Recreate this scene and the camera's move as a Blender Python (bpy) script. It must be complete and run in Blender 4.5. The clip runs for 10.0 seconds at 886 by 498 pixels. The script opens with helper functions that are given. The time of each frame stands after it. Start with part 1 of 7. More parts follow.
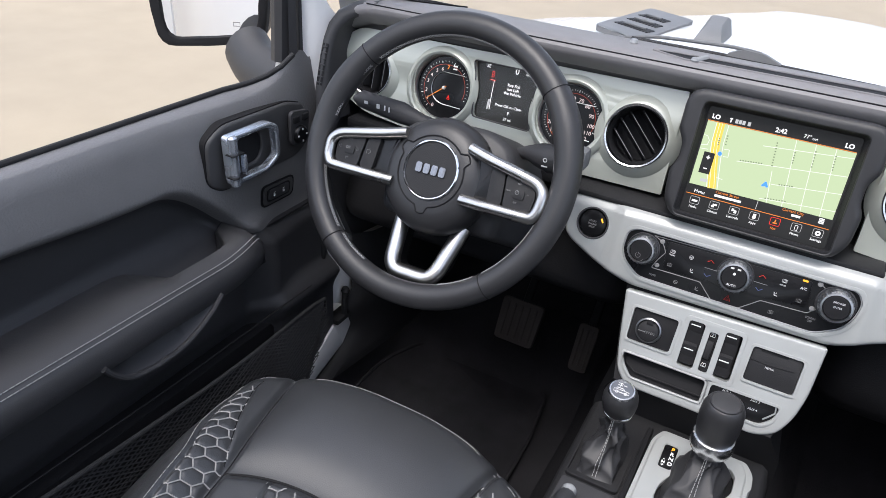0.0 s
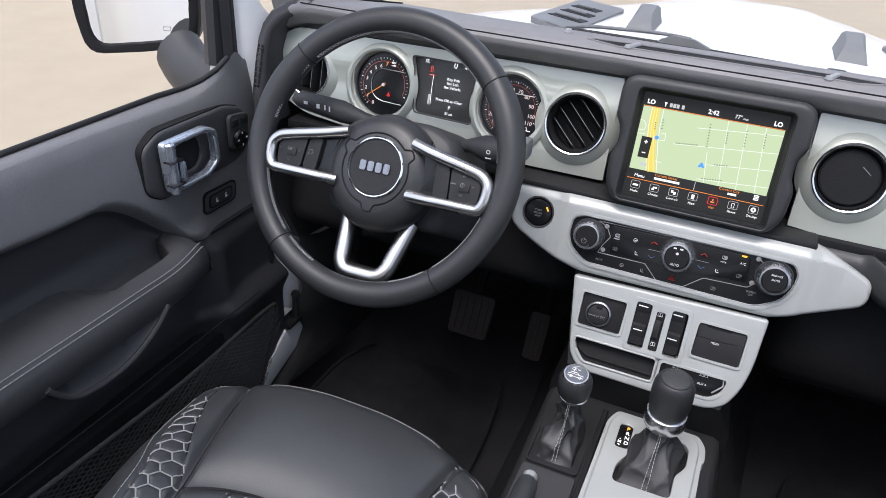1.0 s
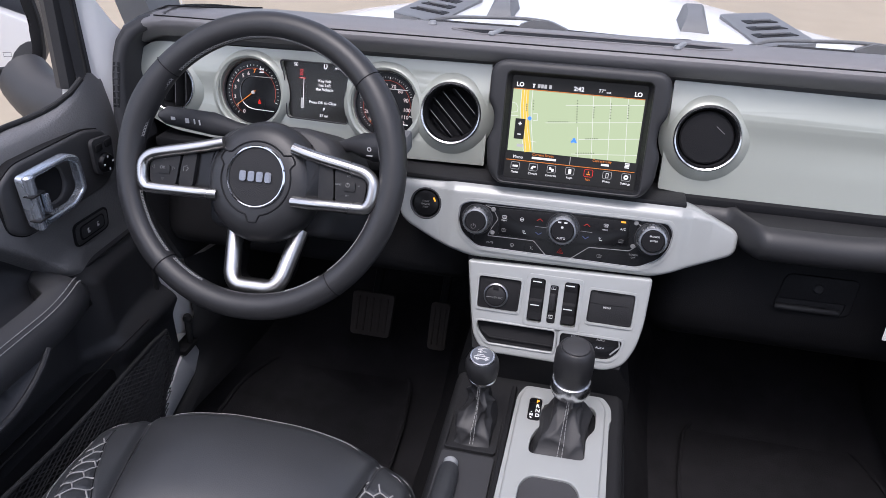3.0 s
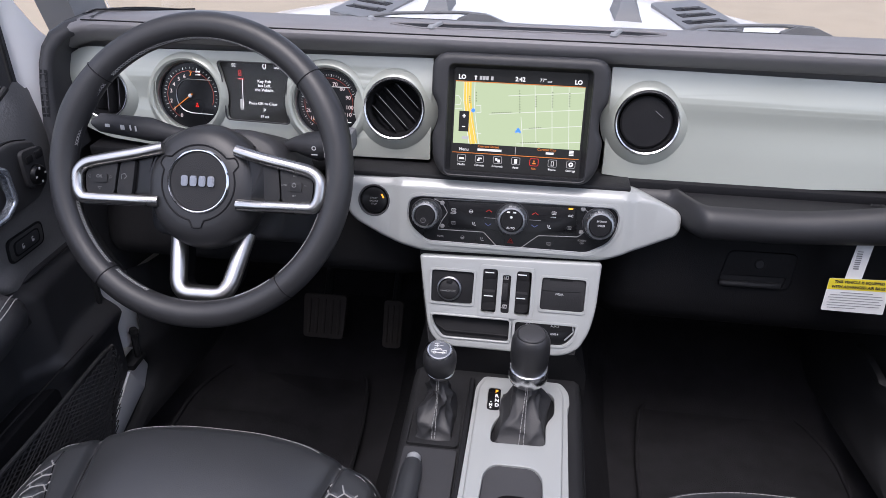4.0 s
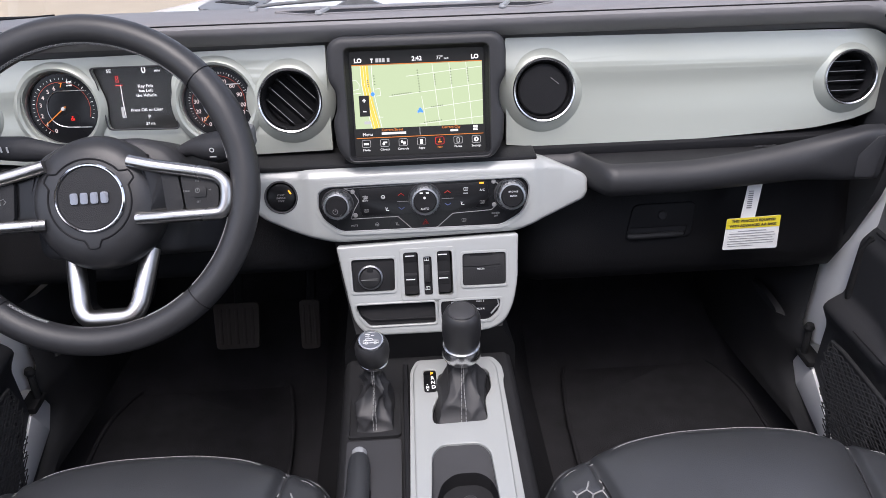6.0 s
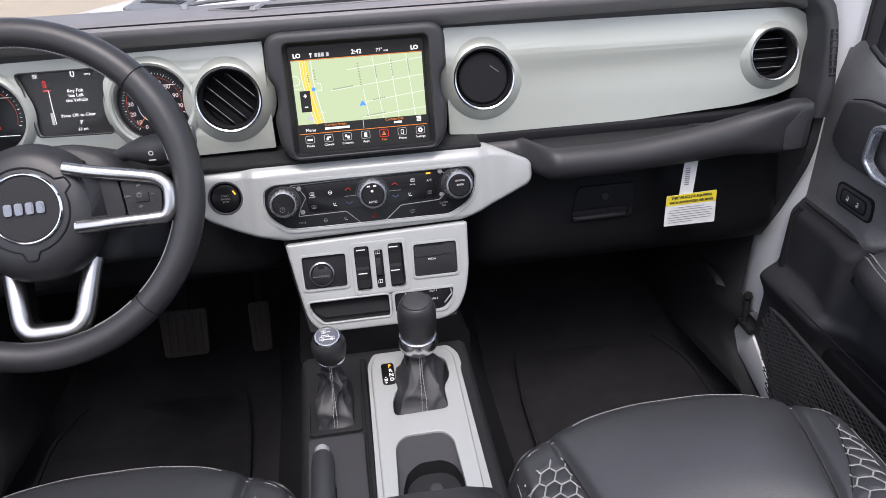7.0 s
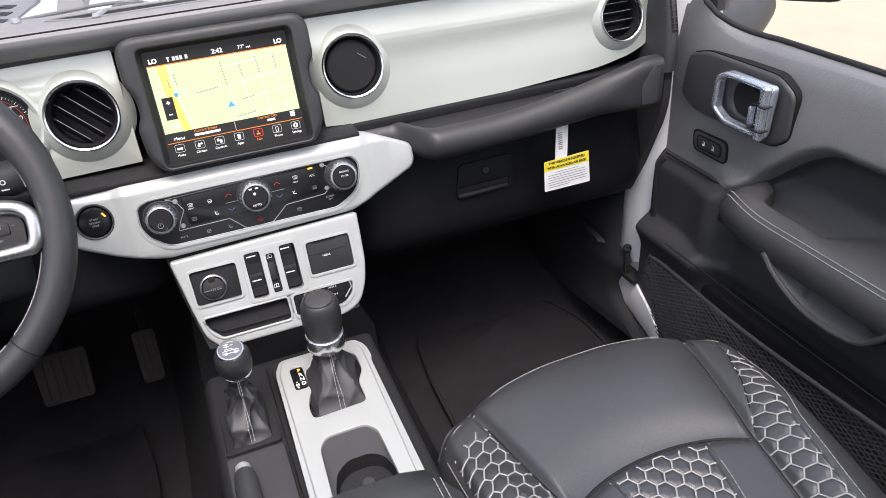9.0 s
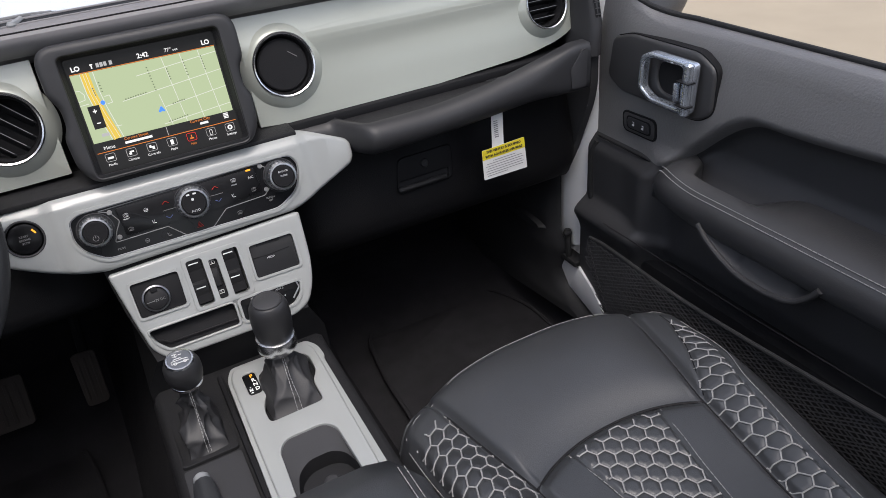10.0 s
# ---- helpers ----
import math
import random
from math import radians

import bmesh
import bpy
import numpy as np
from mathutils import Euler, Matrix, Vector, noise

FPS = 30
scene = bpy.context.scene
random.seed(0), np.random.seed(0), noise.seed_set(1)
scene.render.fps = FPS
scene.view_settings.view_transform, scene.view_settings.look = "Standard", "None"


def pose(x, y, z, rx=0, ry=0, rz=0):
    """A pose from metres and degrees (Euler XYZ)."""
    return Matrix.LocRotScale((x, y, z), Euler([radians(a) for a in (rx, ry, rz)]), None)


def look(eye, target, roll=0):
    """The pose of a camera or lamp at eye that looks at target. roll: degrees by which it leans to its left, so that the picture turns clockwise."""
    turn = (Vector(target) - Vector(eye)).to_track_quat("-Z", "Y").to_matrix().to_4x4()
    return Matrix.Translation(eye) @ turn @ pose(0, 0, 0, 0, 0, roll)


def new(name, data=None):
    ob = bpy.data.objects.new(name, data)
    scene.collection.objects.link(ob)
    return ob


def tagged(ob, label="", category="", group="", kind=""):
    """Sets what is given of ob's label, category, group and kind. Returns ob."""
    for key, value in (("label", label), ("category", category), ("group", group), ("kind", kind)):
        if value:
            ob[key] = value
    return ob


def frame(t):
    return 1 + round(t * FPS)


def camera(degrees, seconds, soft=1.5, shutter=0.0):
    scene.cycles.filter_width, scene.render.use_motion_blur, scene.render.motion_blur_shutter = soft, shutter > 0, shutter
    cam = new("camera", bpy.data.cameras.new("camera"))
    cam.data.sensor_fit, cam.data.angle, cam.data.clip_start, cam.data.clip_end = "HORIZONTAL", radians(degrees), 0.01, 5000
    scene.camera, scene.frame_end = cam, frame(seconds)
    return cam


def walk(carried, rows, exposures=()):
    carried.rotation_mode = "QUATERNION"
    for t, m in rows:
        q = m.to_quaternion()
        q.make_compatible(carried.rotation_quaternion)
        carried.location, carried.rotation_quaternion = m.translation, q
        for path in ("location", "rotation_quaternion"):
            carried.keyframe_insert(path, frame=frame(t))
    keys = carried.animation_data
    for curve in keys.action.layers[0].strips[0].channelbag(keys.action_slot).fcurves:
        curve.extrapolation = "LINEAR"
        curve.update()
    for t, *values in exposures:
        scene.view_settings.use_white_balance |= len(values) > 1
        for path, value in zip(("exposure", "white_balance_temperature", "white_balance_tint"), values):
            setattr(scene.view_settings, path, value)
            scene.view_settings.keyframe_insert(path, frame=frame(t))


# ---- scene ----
cam = camera(63.6, 10.0, soft=0.8)
PATH = [
    (0, (0.021, -0.898, 1.48), (-0.756, 0.642, 0.468), 4.6),
    (0.5, (0.021, -0.899, 1.48), (-0.697, 0.671, 0.469), 4.2),
    (1, (0.022, -0.9, 1.478), (-0.626, 0.701, 0.469), 3.7),
    (1.5, (0.021, -0.901, 1.479), (-0.547, 0.729, 0.469), 3.3),
    (2, (0.02, -0.903, 1.478), (-0.471, 0.754, 0.472), 2.8),
    (2.5, (0.021, -0.904, 1.478), (-0.405, 0.773, 0.475), 2.1),
    (4, (0.017, -0.907, 1.471), (-0.199, 0.811, 0.469), 0.8),
    (4.5, (0.009, -0.906, 1.47), (-0.133, 0.816, 0.462), 0.4),
    (5, (0.001, -0.904, 1.464), (-0.064, 0.822, 0.456), -0.4),
    (5.5, (-0.009, -0.902, 1.46), (-0.002, 0.821, 0.444), -1.1),
    (7, (-0.029, -0.908, 1.457), (0.214, 0.78, 0.413), -2.1),
    (7.5, (-0.035, -0.907, 1.455), (0.284, 0.764, 0.403), -2.6),
    (8, (-0.044, -0.904, 1.453), (0.366, 0.74, 0.39), -3.2),
    (8.5, (-0.05, -0.901, 1.448), (0.44, 0.719, 0.382), -3.6),
    (9, (-0.057, -0.903, 1.444), (0.521, 0.685, 0.376), -4.2),
    (9.5, (-0.065, -0.908, 1.44), (0.587, 0.651, 0.37), -4.8),
    (10, (-0.07, -0.911, 1.432), (0.662, 0.612, 0.362), -5.4),
]
walk(cam, [(t, look(eye, target, roll)) for t, eye, target, roll in PATH],
     exposures=[(0, 1.29, 6300, 11), (1.5, 1.16, 6200, 13), (2.5, 1.06, 6150, 16), (4.5, 1.12, 6200, 17), (5.5, 1.24, 6280, 16), (7.5, 1.29, 6400, 15), (8.5, 1.57, 6520, 14), (9, 1.69, 6600, 13), (9.5, 1.63, 6600, 13), (10, 0.89, 6500, 12)])

# ---- light ----
world = bpy.data.worlds.new("sky")
scene.world = world
world.use_nodes = True
wn = world.node_tree
sky = wn.nodes.new("ShaderNodeTexSky")
sky.sky_type, sky.sun_disc = "NISHITA", False
sky.sun_elevation, sky.sun_rotation = radians(67), radians(190)
sky.dust_density, sky.air_density = 3.0, 1.0
haze = wn.nodes.new("ShaderNodeHueSaturation")
haze.inputs["Saturation"].default_value = 0.62
wn.links.new(sky.outputs[0], haze.inputs["Color"])
wn.links.new(haze.outputs[0], wn.nodes["Background"].inputs[0])
wn.nodes["Background"].inputs[1].default_value = 0.15
sun = new("sun", bpy.data.lights.new("sun", "SUN"))
sun.data.energy, sun.data.angle, sun.data.color = 0.62, radians(25), (1.0, 0.96, 0.9)
sun.matrix_basis = look((-0.45, -2.55, 6.2), (0, 0, 0))

# ---- building helpers ----
from mathutils.geometry import delaunay_2d_cdt

PLACE = {}


def thing(name, at, label, category, group="", kind=""):
    ob = new(name)
    ob.location = at
    ob.empty_display_size = 0.02
    PLACE[ob.name] = Matrix.Translation(at)
    return tagged(ob, label, category, group, kind)


def mesh_of(name, bm, material, m=None, flip=False, smooth=35):
    if m is not None:
        bmesh.ops.transform(bm, matrix=m, verts=bm.verts)
    if flip:
        bmesh.ops.transform(bm, matrix=Matrix.Diagonal((-1, 1, 1, 1)), verts=bm.verts)
    bmesh.ops.recalc_face_normals(bm, faces=bm.faces)
    me = bpy.data.meshes.new(name)
    bm.to_mesh(me)
    bm.free()
    me.materials.append(material)
    me.shade_smooth()
    me.set_sharp_from_angle(angle=radians(smooth))
    return me


def part(name, bm, material, parent=None, label="", m=None, flip=False, smooth=35):
    ob = new(name, mesh_of(name, bm, material, m, flip, smooth))
    PLACE[ob.name] = Matrix()
    if parent is not None:
        ob.parent = parent
        ob.matrix_parent_inverse = PLACE[parent.name].inverted()
    if label:
        ob["label"] = label
    return ob


def lean(y, z, s):
    """A plane across the car through (0, y, z) that leans by s: u to the right, v up, w to the rear."""
    a = math.atan(s)
    return Matrix(((1, 0, 0, 0), (0, math.sin(a), -math.cos(a), y), (0, math.cos(a), math.sin(a), z), (0, 0, 0, 1)))


def on(pts, z0, s):
    c = math.cos(math.atan(s))
    return [(x, (z - z0) / c) for x, z in pts]


def rounded(pts, r, n=4):
    """A polygon with its corners rounded; r is one radius or one for each corner."""
    out, k = [], len(pts)
    rs = r if isinstance(r, (list, tuple)) else [r] * k
    for i in range(k):
        p, a, b = Vector(pts[i]), Vector(pts[i - 1]), Vector(pts[(i + 1) % k])
        da, db = a - p, b - p
        d = min(rs[i], da.length * 0.45, db.length * 0.45)
        if d < 1e-5:
            out.append(tuple(p))
            continue
        pa, pb = p + da.normalized() * d, p + db.normalized() * d
        for j in range(n + 1):
            t = j / n
            out.append(tuple(pa * (1 - t) ** 2 + p * 2 * t * (1 - t) + pb * t * t))
    return out


def rect(x0, y0, x1, y1, r=0.0, n=3):
    p = [(x0, y0), (x1, y0), (x1, y1), (x0, y1)]
    return rounded(p, r, n) if r > 0 else p


def ring(cx, cy, r, n=32, ry=None):
    return [(cx + r * math.cos(2 * math.pi * i / n), cy + (ry or r) * math.sin(2 * math.pi * i / n)) for i in range(n)]


def within(p, pts):
    odd = False
    for (ax, ay), (bx, by) in zip(pts, [*pts[1:], pts[0]]):
        if (ay > p[1]) != (by > p[1]) and p[0] < ax + (p[1] - ay) / (by - ay) * (bx - ax):
            odd = not odd
    return odd


def panel(outline, holes=(), depth=0.01, bevel=0.0, segments=2, cuts=(), bend=None, back=False):
    """A plate with holes: the front at w = 0, the rim going back by depth."""
    bm = bmesh.new()
    flat, edges = [], []
    for pts in (outline, *holes):
        k = len(flat)
        flat += [Vector(q[:2]) for q in pts]
        edges += [(k + i, k + (i + 1) % len(pts)) for i in range(len(pts))]
    co, _, tris, _, _, _ = delaunay_2d_cdt(flat, edges, [], 1, 1e-7)
    vs = [bm.verts.new((q.x, q.y, 0)) for q in co]
    for f in tris:
        c = sum((co[i] for i in f), Vector((0, 0))) / len(f)
        if within(c, outline) and not any(within(c, h) for h in holes):
            bm.faces.new([vs[i] for i in f])
    for v in [v for v in bm.verts if not v.link_faces]:
        bm.verts.remove(v)
    for c, nrm in cuts:
        bmesh.ops.bisect_plane(bm, geom=bm.verts[:] + bm.edges[:] + bm.faces[:], plane_co=c, plane_no=nrm)
    rim = [e for e in bm.edges if len(e.link_faces) == 1]
    low = {}
    for e in rim:
        for v in e.verts:
            if v not in low:
                low[v] = bm.verts.new((v.co.x, v.co.y, -depth))
    for e in rim:
        a, b = e.verts
        bm.faces.new((a, b, low[b], low[a]))
    if back:
        done = [f for f in bm.faces if all(abs(v.co.z) < 1e-7 for v in f.verts)]
        for f in done:
            bm.faces.new([low.get(v) or low.setdefault(v, bm.verts.new((v.co.x, v.co.y, -depth))) for v in f.verts])
    if bend:
        for v in bm.verts:
            v.co.z += bend(v.co.x, v.co.y)
    if bevel > 0:
        bmesh.ops.bevel(bm, geom=rim, offset=bevel, segments=segments, affect="EDGES", profile=0.5, clamp_overlap=True)
    return bm


def inset(pts, d):
    """A closed outline moved inwards by d (outwards where d is negative)."""
    area = sum(a[0] * b[1] - b[0] * a[1] for a, b in zip(pts, [*pts[1:], pts[0]]))
    out, k = [], len(pts)
    for i in range(k):
        p, a, b = Vector(pts[i][:2]), Vector(pts[i - 1][:2]), Vector(pts[(i + 1) % k][:2])
        e, f = (p - a).normalized(), (b - p).normalized()
        n = Vector((-e.y - f.y, e.x + f.x)).normalized() * (1 if area > 0 else -1)
        h = max(0.5, n.dot(Vector((-e.y, e.x)) * (1 if area > 0 else -1)))
        out.append(tuple(p + n * d / h))
    return out


def soft_panel(outline, holes=(), depth=0.01, r=0.004, rh=0.001, seg=4, cuts=(), bend=None):
    """A plate whose outer edge and holes are rounded over, r and rh deep."""
    flat, edges = [], []
    inner, grown = inset(outline, r), [inset(h, -rh) for h in holes]
    for pts in (inner, *grown):
        k = len(flat)
        flat += [Vector(q[:2]) for q in pts]
        edges += [(k + i, k + (i + 1) % len(pts)) for i in range(len(pts))]
    co, _, tris, _, _, _ = delaunay_2d_cdt(flat, edges, [], 1, 1e-7)
    bm = bmesh.new()
    vs = [bm.verts.new((q.x, q.y, 0)) for q in co]
    for f in tris:
        c = sum((co[i] for i in f), Vector((0, 0))) / len(f)
        if within(c, inner) and not any(within(c, h) for h in grown):
            bm.faces.new([vs[i] for i in f])
    for v in [v for v in bm.verts if not v.link_faces]:
        bm.verts.remove(v)
    for pts, q, sgn in ((outline, r, 1), *((h, rh, -1) for h in holes)):
        rows = []
        for k in range(seg + 1):
            a = math.pi / 2 * k / seg
            rows.append([(x, y, -q * (1 - math.cos(a))) for x, y in inset(pts, sgn * q * (1 - math.sin(a)))])
        rows.append([(x, y, -depth) for x, y, z in rows[-1]])
        bm = join(bm, loft(rows, closed=True))
    bmesh.ops.remove_doubles(bm, verts=bm.verts, dist=2e-6)
    for c, nrm in cuts:
        bmesh.ops.bisect_plane(bm, geom=bm.verts[:] + bm.edges[:] + bm.faces[:], plane_co=c, plane_no=nrm)
    if bend:
        for v in bm.verts:
            v.co.z += bend(v.co.x, v.co.y)
    return bm


def lathe(profile, n=32, arc=1.0, start=0.0):
    """Profile points (radius, height) turned round the w axis."""
    bm = bmesh.new()
    rows = []
    k = n if arc == 1.0 else n + 1
    for r, h in profile:
        if r < 1e-6:
            rows.append([bm.verts.new((0, 0, h))] * k)
        else:
            rows.append([bm.verts.new((r * math.cos(start + arc * 2 * math.pi * i / n), r * math.sin(start + arc * 2 * math.pi * i / n), h)) for i in range(k)])
    for a, b in zip(rows, rows[1:]):
        for i in range(n):
            j = (i + 1) % k
            q = []
            for v in (a[i], a[j], b[j], b[i]):
                if v not in q:
                    q.append(v)
            if len(q) > 2:
                bm.faces.new(q)
    return bm


def loft(rows, closed=False, caps=False):
    """Rows of points of equal count, skinned; closed joins each row's ends."""
    bm = bmesh.new()
    vs = [[bm.verts.new(p) for p in row] for row in rows]
    n = len(vs[0])
    for a, b in zip(vs, vs[1:]):
        for i in range(n if closed else n - 1):
            j = (i + 1) % n
            bm.faces.new((a[i], a[j], b[j], b[i]))
    if caps:
        bm.faces.new(vs[0])
        bm.faces.new(vs[-1])
    return bm


def sheet(f, nu, nv):
    return loft([[f(i / nu, j / nv) for i in range(nu + 1)] for j in range(nv + 1)])


def tube(pts, r, n=8, closed=False, ry=None, up=None):
    """A round or oval bar along points; r may be one radius or one for each point."""
    pts = [Vector(p) for p in pts]
    k = len(pts)
    rows, prev = [], None
    for i, p in enumerate(pts):
        a = pts[i - 1] if (i > 0 or closed) else p
        b = pts[(i + 1) % k] if (i < k - 1 or closed) else p
        d = (b - a).normalized()
        if prev is None:
            ref = Vector(up) if up else (Vector((0, 0, 1)) if abs(d.z) < 0.9 else Vector((1, 0, 0)))
        else:
            ref = prev
        x = (ref - d * ref.dot(d)).normalized()
        prev = Vector(up) if up else x
        y = d.cross(x)
        rr = r[i] if isinstance(r, (list, tuple)) else r
        rows.append([p + x * rr * math.cos(2 * math.pi * j / n) + y * (ry or rr) * math.sin(2 * math.pi * j / n) for j in range(n)])
    if closed:
        rows.append(rows[0])
        bm = loft(rows, closed=True)
        bmesh.ops.remove_doubles(bm, verts=bm.verts, dist=1e-6)
        return bm
    return loft(rows, closed=True, caps=True)


def box(x0, y0, z0, x1, y1, z1, bevel=0.0, segments=2):
    bm = bmesh.new()
    bmesh.ops.create_cube(bm, size=1)
    bmesh.ops.transform(bm, matrix=Matrix.Translation(((x0 + x1) / 2, (y0 + y1) / 2, (z0 + z1) / 2)) @ Matrix.Diagonal((abs(x1 - x0), abs(y1 - y0), abs(z1 - z0), 1)), verts=bm.verts)
    if bevel > 0:
        bmesh.ops.bevel(bm, geom=bm.edges[:], offset=bevel, segments=segments, affect="EDGES", profile=0.5, clamp_overlap=True)
    return bm


def join(*bms):
    """Several meshes of one part in one."""
    out = bms[0]
    for b in bms[1:]:
        me = bpy.data.meshes.new("join")
        b.to_mesh(me)
        b.free()
        out.from_mesh(me)
        bpy.data.meshes.remove(me)
    return out


def moved(bm, m):
    bmesh.ops.transform(bm, matrix=m, verts=bm.verts)
    return bm


def lettering(body, size, m, align="CENTER", depth=0.0003, bold=0.0):
    """The mesh of a written line, on the plane m."""
    cu = bpy.data.curves.new("text", "FONT")
    cu.body, cu.size, cu.align_x, cu.align_y, cu.extrude, cu.offset = body, size, align, "CENTER", depth, bold
    cu.resolution_u = 3
    ob = bpy.data.objects.new("text", cu)
    me = bpy.data.meshes.new_from_object(ob)
    bm = bmesh.new()
    bm.from_mesh(me)
    bpy.data.objects.remove(ob)
    bpy.data.curves.remove(cu)
    bpy.data.meshes.remove(me)
    return moved(bm, m)


def path(pts, step, closed=False):
    """Points at even steps along a smooth line through pts."""
    P = [Vector(p) for p in pts]
    n, out = len(P), []
    for i in range(n if closed else n - 1):
        p0, p1 = (P[i - 1] if (i or closed) else P[0]), P[i]
        p2, p3 = P[(i + 1) % n], (P[(i + 2) % n] if (closed or i + 2 < n) else P[-1])
        k = max(1, round((p2 - p1).length / step))
        for j in range(k):
            t = j / k
            out.append(0.5 * (2 * p1 + (p2 - p0) * t + (2 * p0 - 5 * p1 + 4 * p2 - p3) * t * t + (3 * p1 - p0 - 3 * p2 + p3) * t ** 3))
    if not closed:
        out.append(P[-1])
    return out


def stitches(line, length=0.0042, gap=0.0022, r=0.00055):
    """Thread dashes along a line of points."""
    rows = path(line, 0.0012)
    out, run, keep = None, 0.0, []
    bms = []
    for a, b in zip(rows, rows[1:]):
        keep.append(a)
        run += (b - a).length
        if run >= length:
            if len(keep) > 1:
                bms.append(tube([keep[0], keep[len(keep) // 2], b], r, n=5))
            keep, run = [], -gap
        if run < 0:
            keep = []
    return join(*bms)


def smooth(a, b, x):
    t = min(1.0, max(0.0, (x - a) / (b - a)))
    return t * t * (3 - 2 * t)


# ---- materials ----
def surface(name, col, rough=0.5, metal=0.0, vary=0.12, scale=25.0, bump=0.0, grain=600.0, coat=0.0, wear=0.08, spec=0.5):
    mt = bpy.data.materials.new(name)
    mt.use_nodes = True
    nt = mt.node_tree
    bs = nt.nodes["Principled BSDF"]
    co = nt.nodes.new("ShaderNodeTexCoord")
    n1 = nt.nodes.new("ShaderNodeTexNoise")
    n1.inputs["Scale"].default_value, n1.inputs["Detail"].default_value = scale, 5
    nt.links.new(co.outputs["Object"], n1.inputs["Vector"])
    n2 = nt.nodes.new("ShaderNodeTexNoise")
    n2.inputs["Scale"].default_value, n2.inputs["Detail"].default_value = scale * 0.17, 3
    nt.links.new(co.outputs["Object"], n2.inputs["Vector"])
    both = nt.nodes.new("ShaderNodeMath")
    both.operation = "ADD"
    nt.links.new(n1.outputs[0], both.inputs[0])
    nt.links.new(n2.outputs[0], both.inputs[1])
    ramp = nt.nodes.new("ShaderNodeValToRGB")
    ramp.color_ramp.elements[0].position, ramp.color_ramp.elements[1].position = 0.3, 0.7
    ramp.color_ramp.elements[0].color = tuple(c * (1 - vary) for c in col[:3]) + (1,)
    ramp.color_ramp.elements[1].color = tuple(min(1, c * (1 + vary)) for c in col[:3]) + (1,)
    half = nt.nodes.new("ShaderNodeMath")
    half.operation = "MULTIPLY"
    half.inputs[1].default_value = 0.5
    nt.links.new(both.outputs[0], half.inputs[0])
    nt.links.new(half.outputs[0], ramp.inputs[0])
    nt.links.new(ramp.outputs[0], bs.inputs["Base Color"])
    mr = nt.nodes.new("ShaderNodeMapRange")
    mr.inputs[1].default_value, mr.inputs[2].default_value = 0.3, 0.7
    mr.inputs[3].default_value, mr.inputs[4].default_value = max(0.02, rough - wear), min(1, rough + wear)
    nt.links.new(n2.outputs[0], mr.inputs[0])
    nt.links.new(mr.outputs[0], bs.inputs["Roughness"])
    bs.inputs["Metallic"].default_value = metal
    bs.inputs["Specular IOR Level"].default_value = spec
    bs.inputs["Coat Weight"].default_value = coat
    bs.inputs["Coat Roughness"].default_value = 0.08
    if bump > 0:
        n3 = nt.nodes.new("ShaderNodeTexNoise")
        n3.inputs["Scale"].default_value, n3.inputs["Detail"].default_value = grain, 2
        nt.links.new(co.outputs["Object"], n3.inputs["Vector"])
        bp = nt.nodes.new("ShaderNodeBump")
        bp.inputs["Strength"].default_value, bp.inputs["Distance"].default_value = bump, 0.002
        nt.links.new(n3.outputs[0], bp.inputs["Height"])
        nt.links.new(bp.outputs[0], bs.inputs["Normal"])
    return mt


def glow(name, col, strength=1.0):
    mt = bpy.data.materials.new(name)
    mt.use_nodes = True
    bs = mt.node_tree.nodes["Principled BSDF"]
    bs.inputs["Base Color"].default_value = (0.02, 0.02, 0.02, 1)
    bs.inputs["Roughness"].default_value = 0.3
    bs.inputs["Specular IOR Level"].default_value = 0.15
    bs.inputs["Emission Color"].default_value = (*col, 1)
    bs.inputs["Emission Strength"].default_value = strength
    return mt


def clear(name, col=(1, 1, 1), rough=0.0, ior=1.45):
    mt = bpy.data.materials.new(name)
    mt.use_nodes = True
    bs = mt.node_tree.nodes["Principled BSDF"]
    bs.inputs["Base Color"].default_value = (*col, 1)
    bs.inputs["Roughness"].default_value = rough
    bs.inputs["Transmission Weight"].default_value = 1
    bs.inputs["IOR"].default_value = ior
    return mt


M_pad = surface("soft grey dash pad", (0.215, 0.208, 0.212), 0.55, vary=0.06, bump=0.12, grain=1100)
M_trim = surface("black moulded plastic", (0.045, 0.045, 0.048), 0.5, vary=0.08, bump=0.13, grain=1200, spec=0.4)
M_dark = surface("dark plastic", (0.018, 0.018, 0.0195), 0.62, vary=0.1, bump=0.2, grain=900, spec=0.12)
M_pedal = surface("dusty brown-black rubber", (0.04, 0.033, 0.029), 0.75, vary=0.25, bump=0.2)
M_low = surface("grained black plastic", (0.02, 0.02, 0.0215), 0.55, vary=0.12, bump=0.3, grain=900, spec=0.3)
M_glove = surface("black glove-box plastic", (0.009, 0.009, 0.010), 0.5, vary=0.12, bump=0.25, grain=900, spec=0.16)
M_knee = surface("soft black knee padding", (0.028, 0.028, 0.030), 0.5, vary=0.07, bump=0.1, grain=1100)
M_gloss = surface("glossy black plastic", (0.008, 0.008, 0.009), 0.28, vary=0.05, coat=0.08, wear=0.05, spec=0.3)
M_paint = surface("pale painted panel", (0.375, 0.388, 0.38), 0.32, vary=0.02, scale=8, coat=0.35, wear=0.04)
M_face = surface("silver grey painted panel", (0.437, 0.459, 0.412), 0.34, metal=0.15, vary=0.025, scale=8, coat=0.25, wear=0.05)
M_leather = surface("black leather", (0.042, 0.044, 0.048), 0.36, vary=0.1, bump=0.14, grain=1000, spec=0.75)
